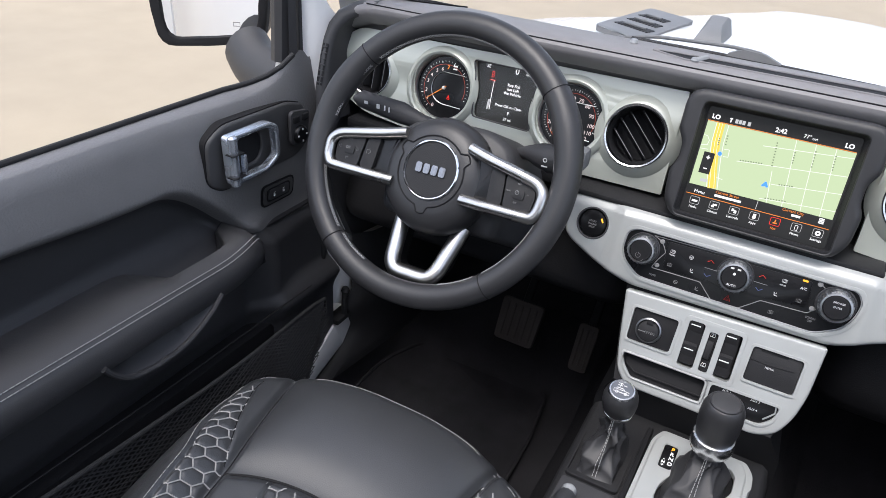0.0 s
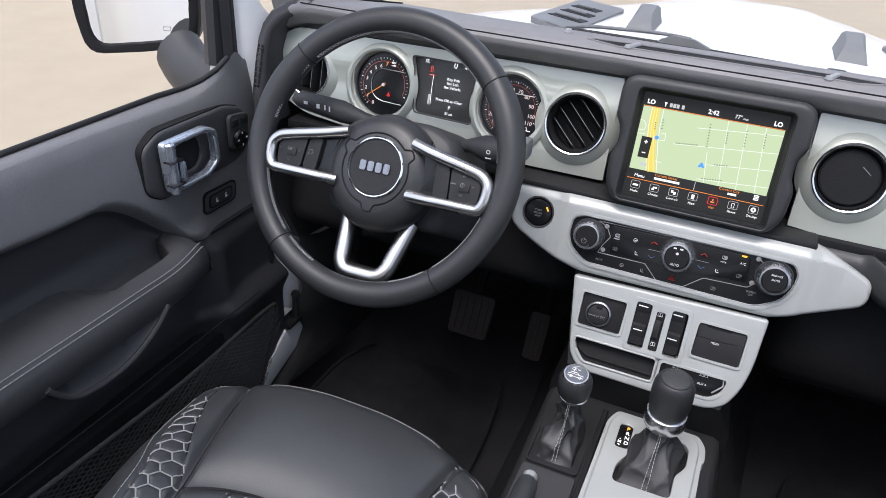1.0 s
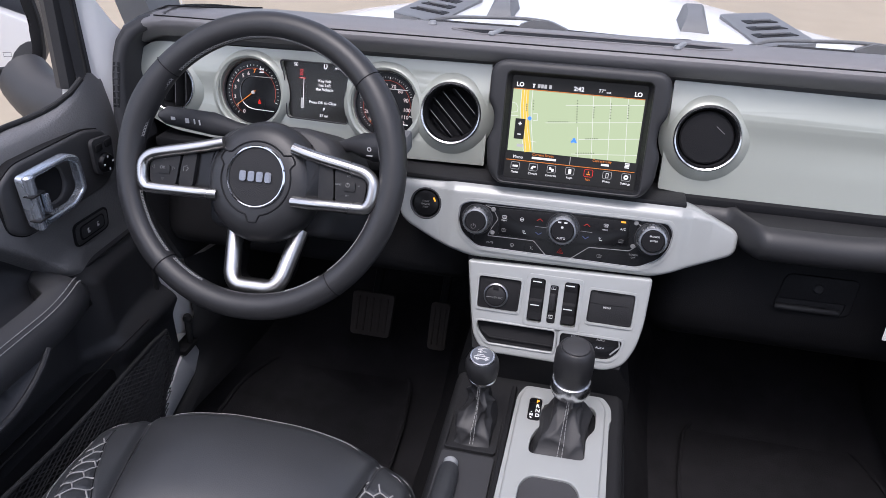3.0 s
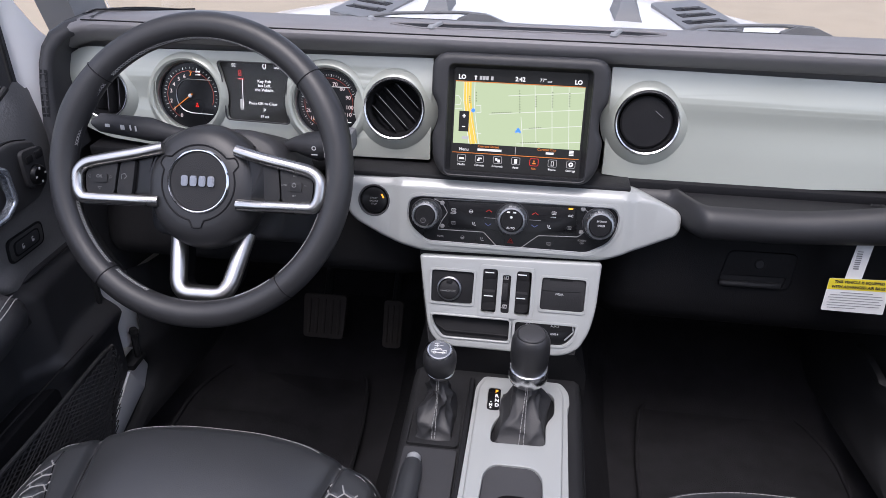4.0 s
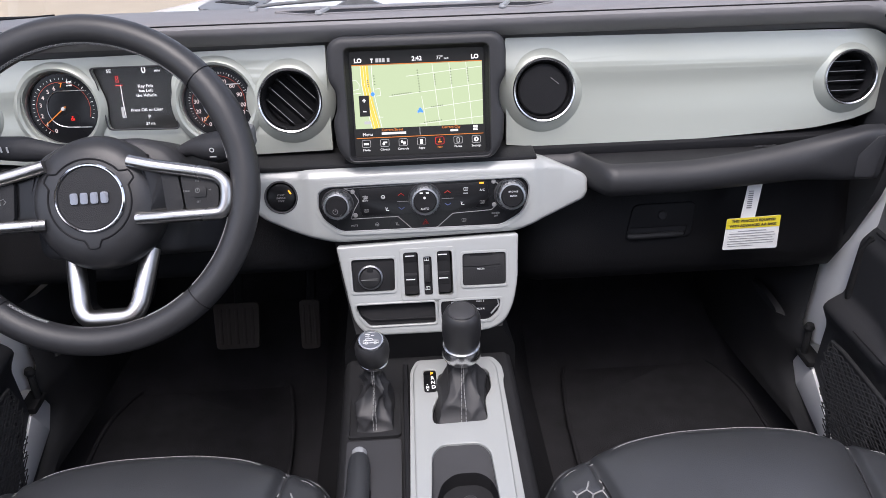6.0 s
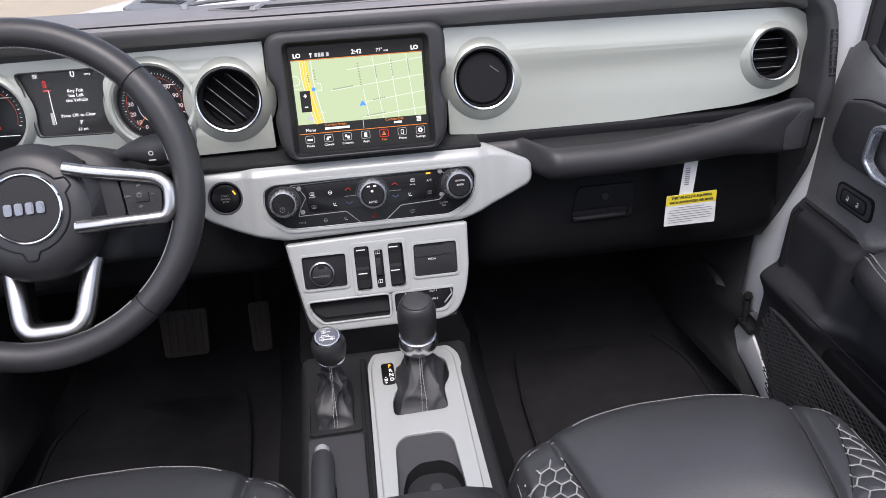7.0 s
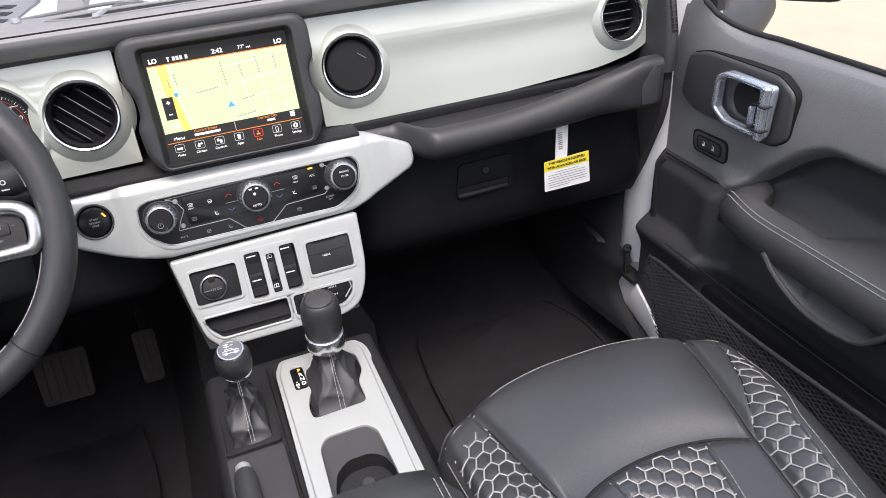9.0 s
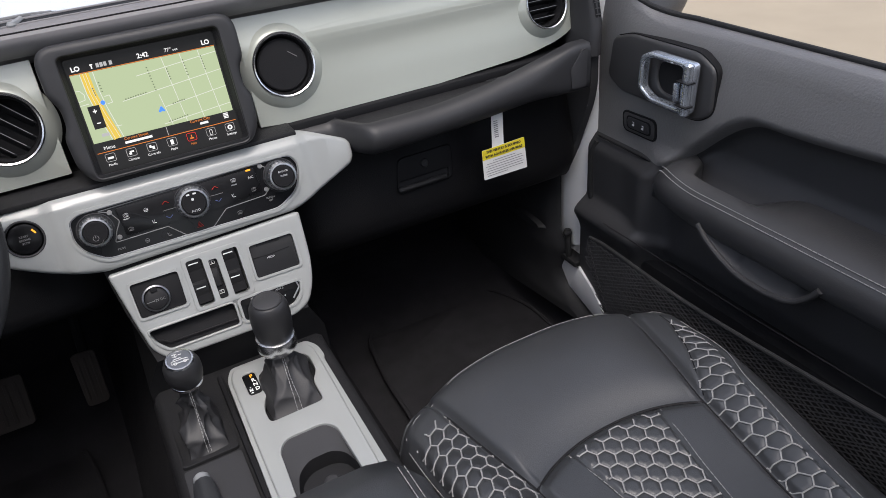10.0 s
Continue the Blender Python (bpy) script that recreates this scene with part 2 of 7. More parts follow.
M_rest = surface("black armrest leather", (0.052, 0.052, 0.055), 0.42, vary=0.09, bump=0.16, grain=700)
M_rim = surface("black wheel leather", (0.029, 0.029, 0.031), 0.42, vary=0.1, bump=0.12, grain=1200)
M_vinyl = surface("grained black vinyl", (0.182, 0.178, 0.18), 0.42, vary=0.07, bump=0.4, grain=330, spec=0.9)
M_carpet = surface("black carpet", (0.024, 0.0235, 0.026), 0.95, vary=0.3, bump=0.9, grain=900, spec=0.1)
M_thread = surface("pale grey thread", (0.32, 0.32, 0.32), 0.7, vary=0.15, scale=300)
M_chrome = surface("satin chrome", (0.55, 0.56, 0.58), 0.34, metal=1.0, vary=0.03, wear=0.05)
M_bright = surface("bright chrome", (0.82, 0.83, 0.85), 0.1, metal=1.0, vary=0.03, wear=0.04)
M_steel = surface("blue-tinted chrome", (0.68, 0.73, 0.80), 0.24, metal=0.8, vary=0.03, wear=0.04)
M_white = surface("white body paint", (0.82, 0.82, 0.82), 0.25, vary=0.015, scale=4, coat=0.6, wear=0.03)
M_rubber = surface("black rubber", (0.015, 0.015, 0.016), 0.7, vary=0.15, bump=0.2)
M_boot = surface("soft black boot leather", (0.028, 0.028, 0.03), 0.5, vary=0.15, bump=0.12, grain=900)
M_spoke = surface("satin silver spoke", (0.56, 0.55, 0.535), 0.3, metal=1.0, vary=0.05, wear=0.06)
M_gun = surface("dark satin chrome", (0.26, 0.265, 0.28), 0.3, metal=0.9, vary=0.04)
M_midgrey = surface("weathered grey rubber", (0.16, 0.165, 0.17), 0.6, vary=0.08)
M_greyplastic = surface("pale grey plastic", (0.3, 0.31, 0.32), 0.5, vary=0.05)
M_concrete = surface("tan concrete", (0.36, 0.302, 0.22), 0.9, vary=0.08, scale=3.0, bump=0.3, grain=60)
M_glass = clear("clear glass")
M_mirror = surface("mirror", (0.9, 0.9, 0.9), 0.02, metal=1.0, vary=0.0, wear=0.01)
M_print = surface("white print", (0.72, 0.72, 0.72), 0.6, vary=0.04)
M_dim = surface("faint grey print", (0.22, 0.22, 0.22), 0.6, vary=0.05)
M_yellow = surface("yellow card", (0.75, 0.62, 0.03), 0.6, vary=0.04)
M_card = surface("white card", (0.72, 0.72, 0.71), 0.6, vary=0.03)
M_ring = surface("polished vent ring", (0.74, 0.745, 0.75), 0.24, metal=1.0, vary=0.03, wear=0.05)
M_bezel = surface("satin black handle surround", (0.062, 0.061, 0.063), 0.42, vary=0.07, bump=0.1, grain=1200)
M_net = surface("black elastic net", (0.028, 0.028, 0.03), 0.8, vary=0.15)
M_head = surface("grey roof lining", (0.35, 0.35, 0.34), 0.9, vary=0.05)
E_white = glow("lit white", (1, 1, 1), 0.6)
E_orange = glow("lit orange", (1, 0.3, 0.04), 0.45)
E_rust = glow("dim red", (0.45, 0.07, 0.04), 0.5)
E_numeral = glow("lit dial numeral", (0.85, 0.72, 0.70), 0.42)
E_red = glow("lit red", (1, 0.03, 0.02), 0.6)
E_map = glow("lit map green", (0.5, 0.6, 0.36), 0.55)
E_road = glow("lit map road", (0.8, 0.83, 0.72), 0.55)
E_yroad = glow("lit map yellow", (0.85, 0.6, 0.08), 0.55)
E_grey = glow("lit grey", (0.35, 0.35, 0.35), 0.8)
E_blue = glow("lit blue", (0.05, 0.2, 0.75), 0.9)
E_black = glow("lit black", (0.004, 0.004, 0.004), 1.0)
E_amber = glow("lit amber", (1, 0.42, 0.03), 0.8)
E_line = glow("map lettering", (0.14, 0.17, 0.1), 0.8)

# ---- setting ----
ground = part("ground", sheet(lambda u, v: (-400 + 800 * u, -400 + 800 * v, 0), 8, 8), M_concrete)
tagged(ground, "pale tan concrete paving of an open lot", "ground", kind="structure")

# floor pan with tunnel and toe board
floor_rows = []
for y, z in ((-1.9, 0.52), (-0.25, 0.50), (0.15, 0.50), (0.36, 0.60), (0.46, 0.80), (0.48, 1.08)):
    up = 0.2 if z < 0.55 else max(0.0, 0.1 - (z - 0.6) * 0.25)
    floor_rows.append([(-0.72, y, z + 0.02), (-0.66, y, z), (-0.2, y, z), (-0.16, y, z + up * 0.5), (-0.13, y, z + up), (0.13, y, z + up), (0.16, y, z + up * 0.5), (0.2, y, z), (0.66, y, z), (0.72, y, z + 0.02)])
floor = part("floor", loft(floor_rows), M_carpet)
tagged(floor, "black carpeted vehicle floor with raised tunnel", "floor", kind="structure")


def floor_mat(sx):
    t = thing("floor_mat", (sx * 0.4, 0.0, 0.51), "black ribbed carpet floor mat in the footwell", "floor mat", "front floor mats")
    out = rounded([(0.24, -0.32), (0.6, -0.32), (0.6, 0.1), (0.56, 0.2), (0.27, 0.2), (0.25, 0.05)], 0.04)
    part("mat", panel(out, depth=0.012, bevel=0.004), M_carpet, t, m=Matrix.Translation((0, 0, 0.514)), flip=sx < 0)
    edge = [(x, y, 0.516) for x, y in out]
    part("binding", tube(edge, 0.004, 6, closed=True), M_carpet, t, "black bound edge", flip=sx < 0)


floor_mat(1)
floor_mat(-1)


# ---- body shell ----
def body_side(sx):
    """Hinge pillar, sill and jamb on one side, painted white."""
    n = "1" if sx < 0 else "2"
    t = thing("wall_" + n, (sx * 0.7, 0.0, 0.5), "white painted hinge pillar and sill beside the door opening", "car body", kind="structure")
    fl = sx < 0
    # upright jamb, seen in the gap between dash end and door
    up = [(-0.034, 1.45), (-0.033, 1.30), (-0.033, 1.19), (-0.038, 1.13), (-0.034, 1.019), (-0.036, 0.948), (-0.012, 0.906), (-0.018, 0.774), (-0.010, 0.691), (0.05, 0.682), (0.10, 0.83), (0.10, 1.13), (0.03, 1.20), (0.005, 1.235), (-0.012, 1.275), (-0.02, 1.45)]
    part("pillar", panel(rounded(up, 0.006), depth=0.012, bevel=0.003, cuts=[((u, 0, 0), (1, 0, 0)) for u in (-0.024, -0.014, 0.0, 0.012)], bend=lambda u, v: -0.7 * max(0.0, 0.012 - u) - 1.5 * max(0.0, -0.014 - u)), M_white, t, m=SIDE(0.654), flip=fl)
    lo = [(0.05, 0.655), (-0.017, 0.657), (-0.06, 0.628), (-0.102, 0.588), (-0.25, 0.55), (-1.2, 0.55), (-1.2, 0.50), (-0.2, 0.50), (-0.073, 0.569), (0.012, 0.596), (0.036, 0.626)]
    part("sill", panel(lo, depth=0.06, bevel=0.004), M_white, t, m=SIDE(0.640), flip=fl)
    part("seal", tube(path([(0.664, -0.028, 0.915), (0.657, -0.022, 0.89), (0.656, -0.028, 0.77), (0.656, -0.02, 0.69), (0.656, -0.03, 0.655), (0.656, -0.112, 0.592), (0.656, -0.25, 0.555), (0.656, -0.8, 0.55)], 0.02), 0.005, 8), M_rubber, t, "black rubber door seal", flip=fl)
    part("outer_skin", box(0.74, -0.05, 0.45, 0.76, 0.75, 1.05, 0.004), M_white, t, flip=fl)
    # kick panel inside the footwell
    kick = []
    for ya, za in ((-0.09, 0.555), (-0.03, 0.578), (0.012, 0.596), (0.036, 0.626), (0.022, 0.66), (0.019, 0.688), (0.044, 0.71), (0.044, 0.83)):
        kick.append([(0.643, ya, za), (0.636, ya + 0.004, za), (0.62, ya + 0.03, za + 0.005 * math.sin(za * 60)), (0.60, 0.14, za), (0.59, 0.3, za), (0.59, 0.46, za)])
    part("kick_panel", loft(kick), M_low, t, "black moulded kick panel", flip=fl, smooth=50)
    part("kick_boss", loft([[(0.60 - 0.02 * s, 0.09 + 0.06 * math.cos(a) * (1 - 0.4 * s), 0.735 + 0.009 * math.sin(a) * (1 - 0.4 * s)) for a in [k * math.pi / 8 for k in range(16)]] for s in (0, 0.3, 0.5)], closed=True, caps=True), M_low, t, flip=fl)
    # door check strap and pin
    part("check_strap", join(box(0.634, -0.014, 0.656, 0.662, 0.034, 0.668, 0.003), tube([(0.640, 0.014, 0.668), (0.638, 0.012, 0.69), (0.642, 0.02, 0.712)], 0.0055, 8), lathe_at(0.0085, 0.014, (0.641, 0.020, 0.716))), M_rubber, t, "black check strap and pin", flip=fl)
    # A pillar, header and rear pillar
    part("a_pillar", loft([[(0.81, 0.36, 1.05), (0.85, 0.33, 1.05), (0.85, 0.44, 1.05), (0.81, 0.46, 1.05)], [(0.70, -0.02, 1.76), (0.74, -0.05, 1.76), (0.74, 0.06, 1.76), (0.70, 0.08, 1.76)]], closed=True, caps=True), M_greyplastic, t, "grey plastic windscreen pillar", flip=fl)
    part("b_pillar", loft([[(0.68, -1.14, 0.5), (0.75, -1.14, 0.5), (0.75, -1.28, 0.5), (0.68, -1.28, 0.5)], [(0.58, -1.16, 1.78), (0.63, -1.16, 1.78), (0.63, -1.26, 1.78), (0.58, -1.26, 1.78)]], closed=True, caps=True), M_trim, t, flip=fl)
    part("rear_side", box(0.68, -2.4, 0.5, 0.75, -1.28, 1.15, 0.01), M_trim, t, flip=fl)
    part("quarter_panel", box(0.752, -2.4, 0.5, 0.765, -1.16, 1.12, 0.004), M_white, t, flip=fl)
    part("roof_rail", box(0.60, -2.4, 1.74, 0.70, 0.02, 1.79, 0.01), M_trim, t, flip=fl)


def SIDE(x):
    """The plane of the right-hand side at x: u is the car's y, v is z, w points inwards."""
    return Matrix(((0, 0, -1, x), (1, 0, 0, 0), (0, 1, 0, 0), (0, 0, 0, 1)))


def lathe_at(r, h, at):
    return moved(lathe([(0, h / 2), (r * 0.7, h / 2), (r, 0), (r * 0.7, -h / 2), (0, -h / 2)], 12), Matrix.Translation(at))


body_side(1)
body_side(-1)
back = part("wall_3", panel(rounded([(-0.7, 0.5), (0.7, 0.5), (0.62, 1.78), (-0.62, 1.78)], 0.02), [rect(-0.52, 1.15, 0.52, 1.68, 0.04)], 0.06), M_trim, m=lean(-2.4, 0, 0), smooth=30)
tagged(back, "black rear bulkhead with a wide window", "car body", kind="structure")
# unseen roof: the opening over the front seats is assumed, to light the cabin
roof = thing("ceiling", (0, -1.6, 1.76), "grey lined rear roof panel, front left open to let light in", "roof", kind="structure")
part("lining", box(-0.6, -2.4, 1.75, 0.6, -1.2, 1.78, 0.008), M_head, roof)
part("header", box(-0.69, -0.04, 1.73, 0.69, 0.07, 1.78, 0.012), M_trim, roof)

# windscreen
ws = thing("window_1", (0, 0.4, 1.15), "clear raked windscreen above the dashboard", "windscreen", kind="structure")
g = part("pane", loft([[(-0.80, 0.43, 1.13), (0.80, 0.43, 1.13), (0.80, 0.434, 1.133), (-0.80, 0.434, 1.133)], [(-0.69, 0.03, 1.76), (0.69, 0.03, 1.76), (0.69, 0.034, 1.763), (-0.69, 0.034, 1.763)]], closed=True, caps=True), M_glass, ws)
g.visible_shadow = False
part("lower_seal", tube([(-0.80, 0.43, 1.135), (0.80, 0.43, 1.135)], 0.012, 8), M_rubber, ws)

# ---- dashboard ----
dash = thing("dashboard", (0, 0.1, 0.9), "dark grey padded dashboard with pale silver fascia", "dashboard")
FACE = lean(0.035, 1.2, 0.27)
BAND = lean(-0.05, 1.03, 0.3)
LOWER = lean(-0.09, 0.94, 0.45)
SCREEN = lean(0.0, 1.2, 0.27)


def fz(pts):
    return on(pts, 1.2, 0.27)


def bz(pts):
    return on(pts, 1.03, 0.3)


def lz(pts):
    return on(pts, 0.94, 0.45)


# padded top: a rolled lip over the fascia, a crest, then down to the glass
pad_prof = [(0.055, 1.205), (0.05, 1.215), (0.036, 1.2175), (0.028, 1.221), (0.021, 1.227), (0.0145, 1.2345), (0.0120, 1.2395), (0.0125, 1.2445), (0.017, 1.2492), (0.024, 1.2518), (0.034, 1.2528), (0.07, 1.252), (0.14, 1.241), (0.2, 1.224), (0.3, 1.19), (0.45, 1.13)]
rows = []
for i in range(81):
    a = i / 40 - 1
    x = 0.592 * (a * 0.88 if abs(a) < 0.9 else math.copysign(0.792 + 0.208 * math.sin((abs(a) - 0.9) * 5 * math.pi), a))
    e = max(0.0, abs(x) - 0.575) / 0.0705
    drop = 0.075 * (1 - math.sqrt(max(0.0, 1 - e * e)))
    rows.append([(x, y - 0.012 * e * e, z - drop) for y, z in pad_prof])
pad = part("pad", loft(rows), M_pad, dash, "dark grey soft-touch padded top")
# seam along the pad
part("pad_seam", tube([(-0.6, 0.0162, 1.2488), (0.6, 0.0162, 1.2488)], 0.0009, 5), M_dark, dash)
# the pad turns down beside the outer vents as an arch
ARCH = [((0.570, 0.022, 1.236), (0.585, 0.022, 1.2525)), ((0.606, 0.018, 1.231), (0.628, 0.018, 1.245)), ((0.622, 0.003, 1.223), (0.646, 0.003, 1.233)), ((0.634, -0.006, 1.209), (0.654, -0.006, 1.217)), ((0.638, -0.015, 1.194), (0.657, -0.015, 1.196)), ((0.639, -0.025, 1.166), (0.657, -0.025, 1.170)), ((0.635, -0.040, 1.118), (0.657, -0.040, 1.117)), ((0.630, -0.042, 1.07), (0.655, -0.042, 1.07))]
for sx in (-1, 1):
    rows = []
    for (a, b, c), (p, q, r) in ARCH:
        f = lambda t, y: (a + (p - a) * t, b + y, c + (r - c) * t)
        rows.append([f(-0.02, 0.06), f(0.0, 0.006), f(0.12, -0.001), f(0.5, -0.004), f(0.88, -0.001), f(1.0, 0.006), f(1.03, 0.06)])
    part("arch", loft(rows), M_trim, dash, "soft padded arch round the outer vent", flip=sx < 0, smooth=60)
for sx in (-1, 1):
    rows = [[(x, y, z - d) for y, z in pad_prof] for x, d in ((0.575, 0.0004), (0.60, 0.0015), (0.617, 0.006), (0.632, 0.012), (0.644, 0.020), (0.653, 0.034))]
    part("pad_wing", loft(rows), M_pad, dash, flip=sx < 0, smooth=60)
# defroster slots in the pad's top
slot = thing("defroster_grille", (0, 0.1, 1.25), "dark slotted defroster outlet in the dash pad", "vent")
wl = rounded([(-0.178, 0.053), (-0.132, 0.0335), (-0.105, 0.0365), (0.113, 0.0405), (0.144, 0.037), (0.181, 0.054), (0.131, 0.0605), (-0.11, 0.0585)], 0.004)
part("well", panel(wl, depth=0.002, bevel=0.0), M_dark, slot, m=Matrix.Translation((0, 0, 1.2534)))
part("rear_rim", tube(path([(-0.178, 0.054, 1.2532), (-0.11, 0.0595, 1.2534), (0.131, 0.0615, 1.2532), (0.181, 0.055, 1.2532)], 0.02), 0.0016, 6), M_pad, slot)
part("front_rim", tube(path([(-0.178, 0.052, 1.2532), (-0.132, 0.0325, 1.2532), (-0.105, 0.0355, 1.2532), (0.113, 0.0395, 1.2532), (0.144, 0.036, 1.2532), (0.181, 0.053, 1.2532)], 0.02), 0.0014, 6), M_pad, slot)
for x in (-0.115, 0.119):
    part("clip", join(tube([(x - 0.006, 0.034, 1.2535), (x + 0.004, 0.058, 1.2545)], [0.0042, 0.0034], 8), lathe_at(0.005, 0.006, (x - 0.006, 0.034, 1.2545))), M_greyplastic, slot, "pale grey clip")
part("sensor", lathe_at(0.006, 0.008, (-0.21, 0.075, 1.2525)), M_greyplastic, slot, "pale grey light sensor")

# fascia: one leaning plate with round openings, ridged near its top
RIDGE = lambda u, v: 0.006 * math.exp(-((v + 0.03) / 0.02) ** 2) - 0.10 * max(0.0, -0.085 - v) ** 1.1 + (-0.25 * max(0.0, v - 0.004))
CUTS = [((0, v, 0), (0, 1, 0)) for v in (0.008, 0.0, -0.012, -0.02, -0.028, -0.036, -0.046, -0.06, -0.08, -0.1)]
VENT_R = 0.0415
right = fz([(0.118, 1.213), (0.622, 1.207), (0.647, 1.19), (0.653, 1.14), (0.641, 1.106), (0.608, 1.092), (0.547, 1.081), (0.239, 1.067), (0.118, 1.077)])
part("fascia", panel(rounded(right, [0.002, 0.02, 0.02, 0.03, 0.02, 0.02, 0.02, 0.01, 0.002]), [ring(0.168, -0.055, VENT_R, 40), ring(0.587, -0.055, 0.033, 32)], 0.012, 0.0025, 2, CUTS, RIDGE), M_face, dash, "pale silver-grey painted fascia", m=FACE)
left = fz([(-0.118, 1.213), (-0.622, 1.207), (-0.647, 1.19), (-0.653, 1.14), (-0.641, 1.106), (-0.595, 1.085), (-0.5, 1.076), (-0.118, 1.081)])
display = fz([(-0.421, 1.196), (-0.312, 1.196), (-0.318, 1.18), (-0.321, 1.15), (-0.316, 1.118), (-0.408, 1.12), (-0.411, 1.15), (-0.414, 1.175)])
part("fascia", panel(rounded(left, [0.002, 0.02, 0.02, 0.03, 0.02, 0.02, 0.02, 0.002]), [ring(-0.168, -0.055, VENT_R, 40), ring(-0.587, -0.055, 0.033, 32), ring(-0.465, -0.052, 0.0475, 40), ring(-0.264, -0.052, 0.0475, 40), rounded(display, 0.006)], 0.012, 0.0025, 2, CUTS, RIDGE), M_face, dash, "pale silver-grey painted fascia", m=FACE)
# dark carcass behind and below the fascia
part("carcass", box(-0.66, 0.06, 0.99, 0.66, 0.2, 1.2, 0.01), M_dark, dash)
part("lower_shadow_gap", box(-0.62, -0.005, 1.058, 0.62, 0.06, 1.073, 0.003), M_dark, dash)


def air_vent(cx, r, slats, tilt, shut=False):
    v = thing("air_vent", (cx, 0.02, 1.145), "round black air vent in a chrome ring on the fascia" if not shut else "round black air vent, closed, in a chrome ring", "air vent", "dashboard vents")
    m = FACE @ Matrix.Translation((cx, -0.055, 0))
    part("collar", lathe([(r * 1.5, -0.005), (r * 1.40, -0.0005), (r * 1.28, 0.0035), (r * 1.16, 0.0075), (r * 1.09, 0.0095), (r * 1.06, 0.0098), (r * 1.05, 0.0)], 56), M_face, v, "raised silver-grey collar", m=m)
    part("chrome_ring", lathe([(r * 1.075, 0.0085), (r * 1.065, 0.0118), (r * 1.03, 0.0132), (r * 0.985, 0.0122), (r * 0.955, 0.0095), (r * 0.945, 0.004), (r * 0.94, 0.0)], 56), M_ring, v, "satin chrome ring", m=m)
    part("barrel", lathe([(r * 0.945, 0.006), (r * 0.92, 0.003), (r * 0.89, -0.002), (r * 0.86, -0.026), (0, -0.028)], 40), M_dark, v, m=m)
    if shut:
        part("flap", lathe([(0, 0.004), (r * 0.5, 0.0038), (r * 0.8, 0.003), (r * 0.86, 0.001)], 40), M_dark, v, m=m)
        part("tab", box(-0.0004, -0.010, 0.0035, 0.0004, 0.004, 0.0048, 0.0002), M_dim, v, m=m @ Matrix.Translation((0.013, 0.013, 0)) @ Matrix.Rotation(radians(52), 4, "Z"))
    else:
        for k in range(slats):
            s = (k - (slats - 1) / 2) * (1.5 * r / slats)
            half = math.sqrt(max(0.0, (0.84 * r) ** 2 - s * s))
            part("slat", box(-half, -0.0010, -0.012, half, 0.0010, 0.0025, 0.0005), M_dark, v, m=m @ Matrix.Rotation(radians(tilt), 4, "Z") @ Matrix.Translation((0, s, -0.004)) @ Matrix.Rotation(radians(-25), 4, "X"))
            # thin grey strip standing in for the highlight along the slat's edge
            part("slat_highlight", box(-half * 0.85, -0.00035, 0.0022, half * 0.85, 0.00035, 0.0030), M_midgrey, v, m=m @ Matrix.Rotation(radians(tilt), 4, "Z") @ Matrix.Translation((0, s, -0.004)) @ Matrix.Rotation(radians(-25), 4, "X"))
    return v


air_vent(-0.168, 0.0395, 4, -45)
air_vent(0.168, 0.0395, 4, -45, shut=True)
air_vent(-0.587, 0.0345, 3, 90)
air_vent(0.587, 0.0345, 4, 0)

# hvac band: the pale wing across the centre
wing = [(-0.2229, 0.0515), (-0.2270, 0.0155), (-0.2245, -0.012), (-0.2135, -0.0225), (-0.168, -0.045), (-0.1215, -0.0580), (0.1265, -0.0535), (0.1645, -0.0380), (0.2185, -0.0142), (0.2240, -0.0050), (0.2238, 0.0135), (0.2185, 0.0205), (0.1570, 0.0488), (0.118, 0.0500), (-0.1, 0.0505), (-0.2, 0.0515)]
# its top rolls back to the fascia, its ends fall away from the proud middle
SWELL = lambda u, v: -0.62 * max(0.0, v - 0.031) - 0.9 * max(0.0, v - 0.041) - 0.03 * max(0.0, abs(u) - 0.150) - 0.004 * smooth(0.148, 0.166, abs(u)) - 0.22 * max(0.0, -0.046 - v)
BAND_CUTS = [((0, v, 0), (0, 1, 0)) for v in (-0.046, 0.027, 0.031, 0.034, 0.037, 0.041, 0.045)] + [((u * k, 0, 0), (1, 0, 0)) for u in (0.148, 0.151, 0.155, 0.159, 0.163, 0.166, 0.19) for k in (1, -1)]
hv = bz([(-0.126, 1.049), (-0.139, 1.043), (-0.141, 1.02), (-0.134, 1.005), (-0.112, 0.989), (0.105, 0.988), (0.131, 1.002), (0.141, 1.018), (0.144, 1.038), (0.136, 1.05)])
part("center_band", soft_panel(rounded(wing, [0.012, 0.012, 0.01, 0.01, 0.02, 0.012, 0.012, 0.02, 0.006, 0.005, 0.005, 0.005, 0.018, 0.01, 0.01, 0.01], 4), [rounded(hv, 0.008, 4), ring(-0.188, 0.0080, 0.0205, 32)], 0.06, 0.006, 0.0012, 4, BAND_CUTS, SWELL), M_paint, dash, "pale painted centre band", m=BAND)
lip = [(x * 1.03 + 0.0001, -0.0115 + (y + 0.0115) * 1.12) for x, y in hv]
part("panel_lip", panel(rounded(lip, 0.012, 5), [rounded(hv, 0.008, 4)], 0.006, 0.0022, 4), M_paint, dash, "raised painted lip", m=BAND @ Matrix.Translation((0, 0, 0.0014)))
# soft ledge from the band's top back to the fascia
part("ledge", box(-0.23, -0.03, 1.066, 0.155, 0.03, 1.074, 0.003), M_low, dash)

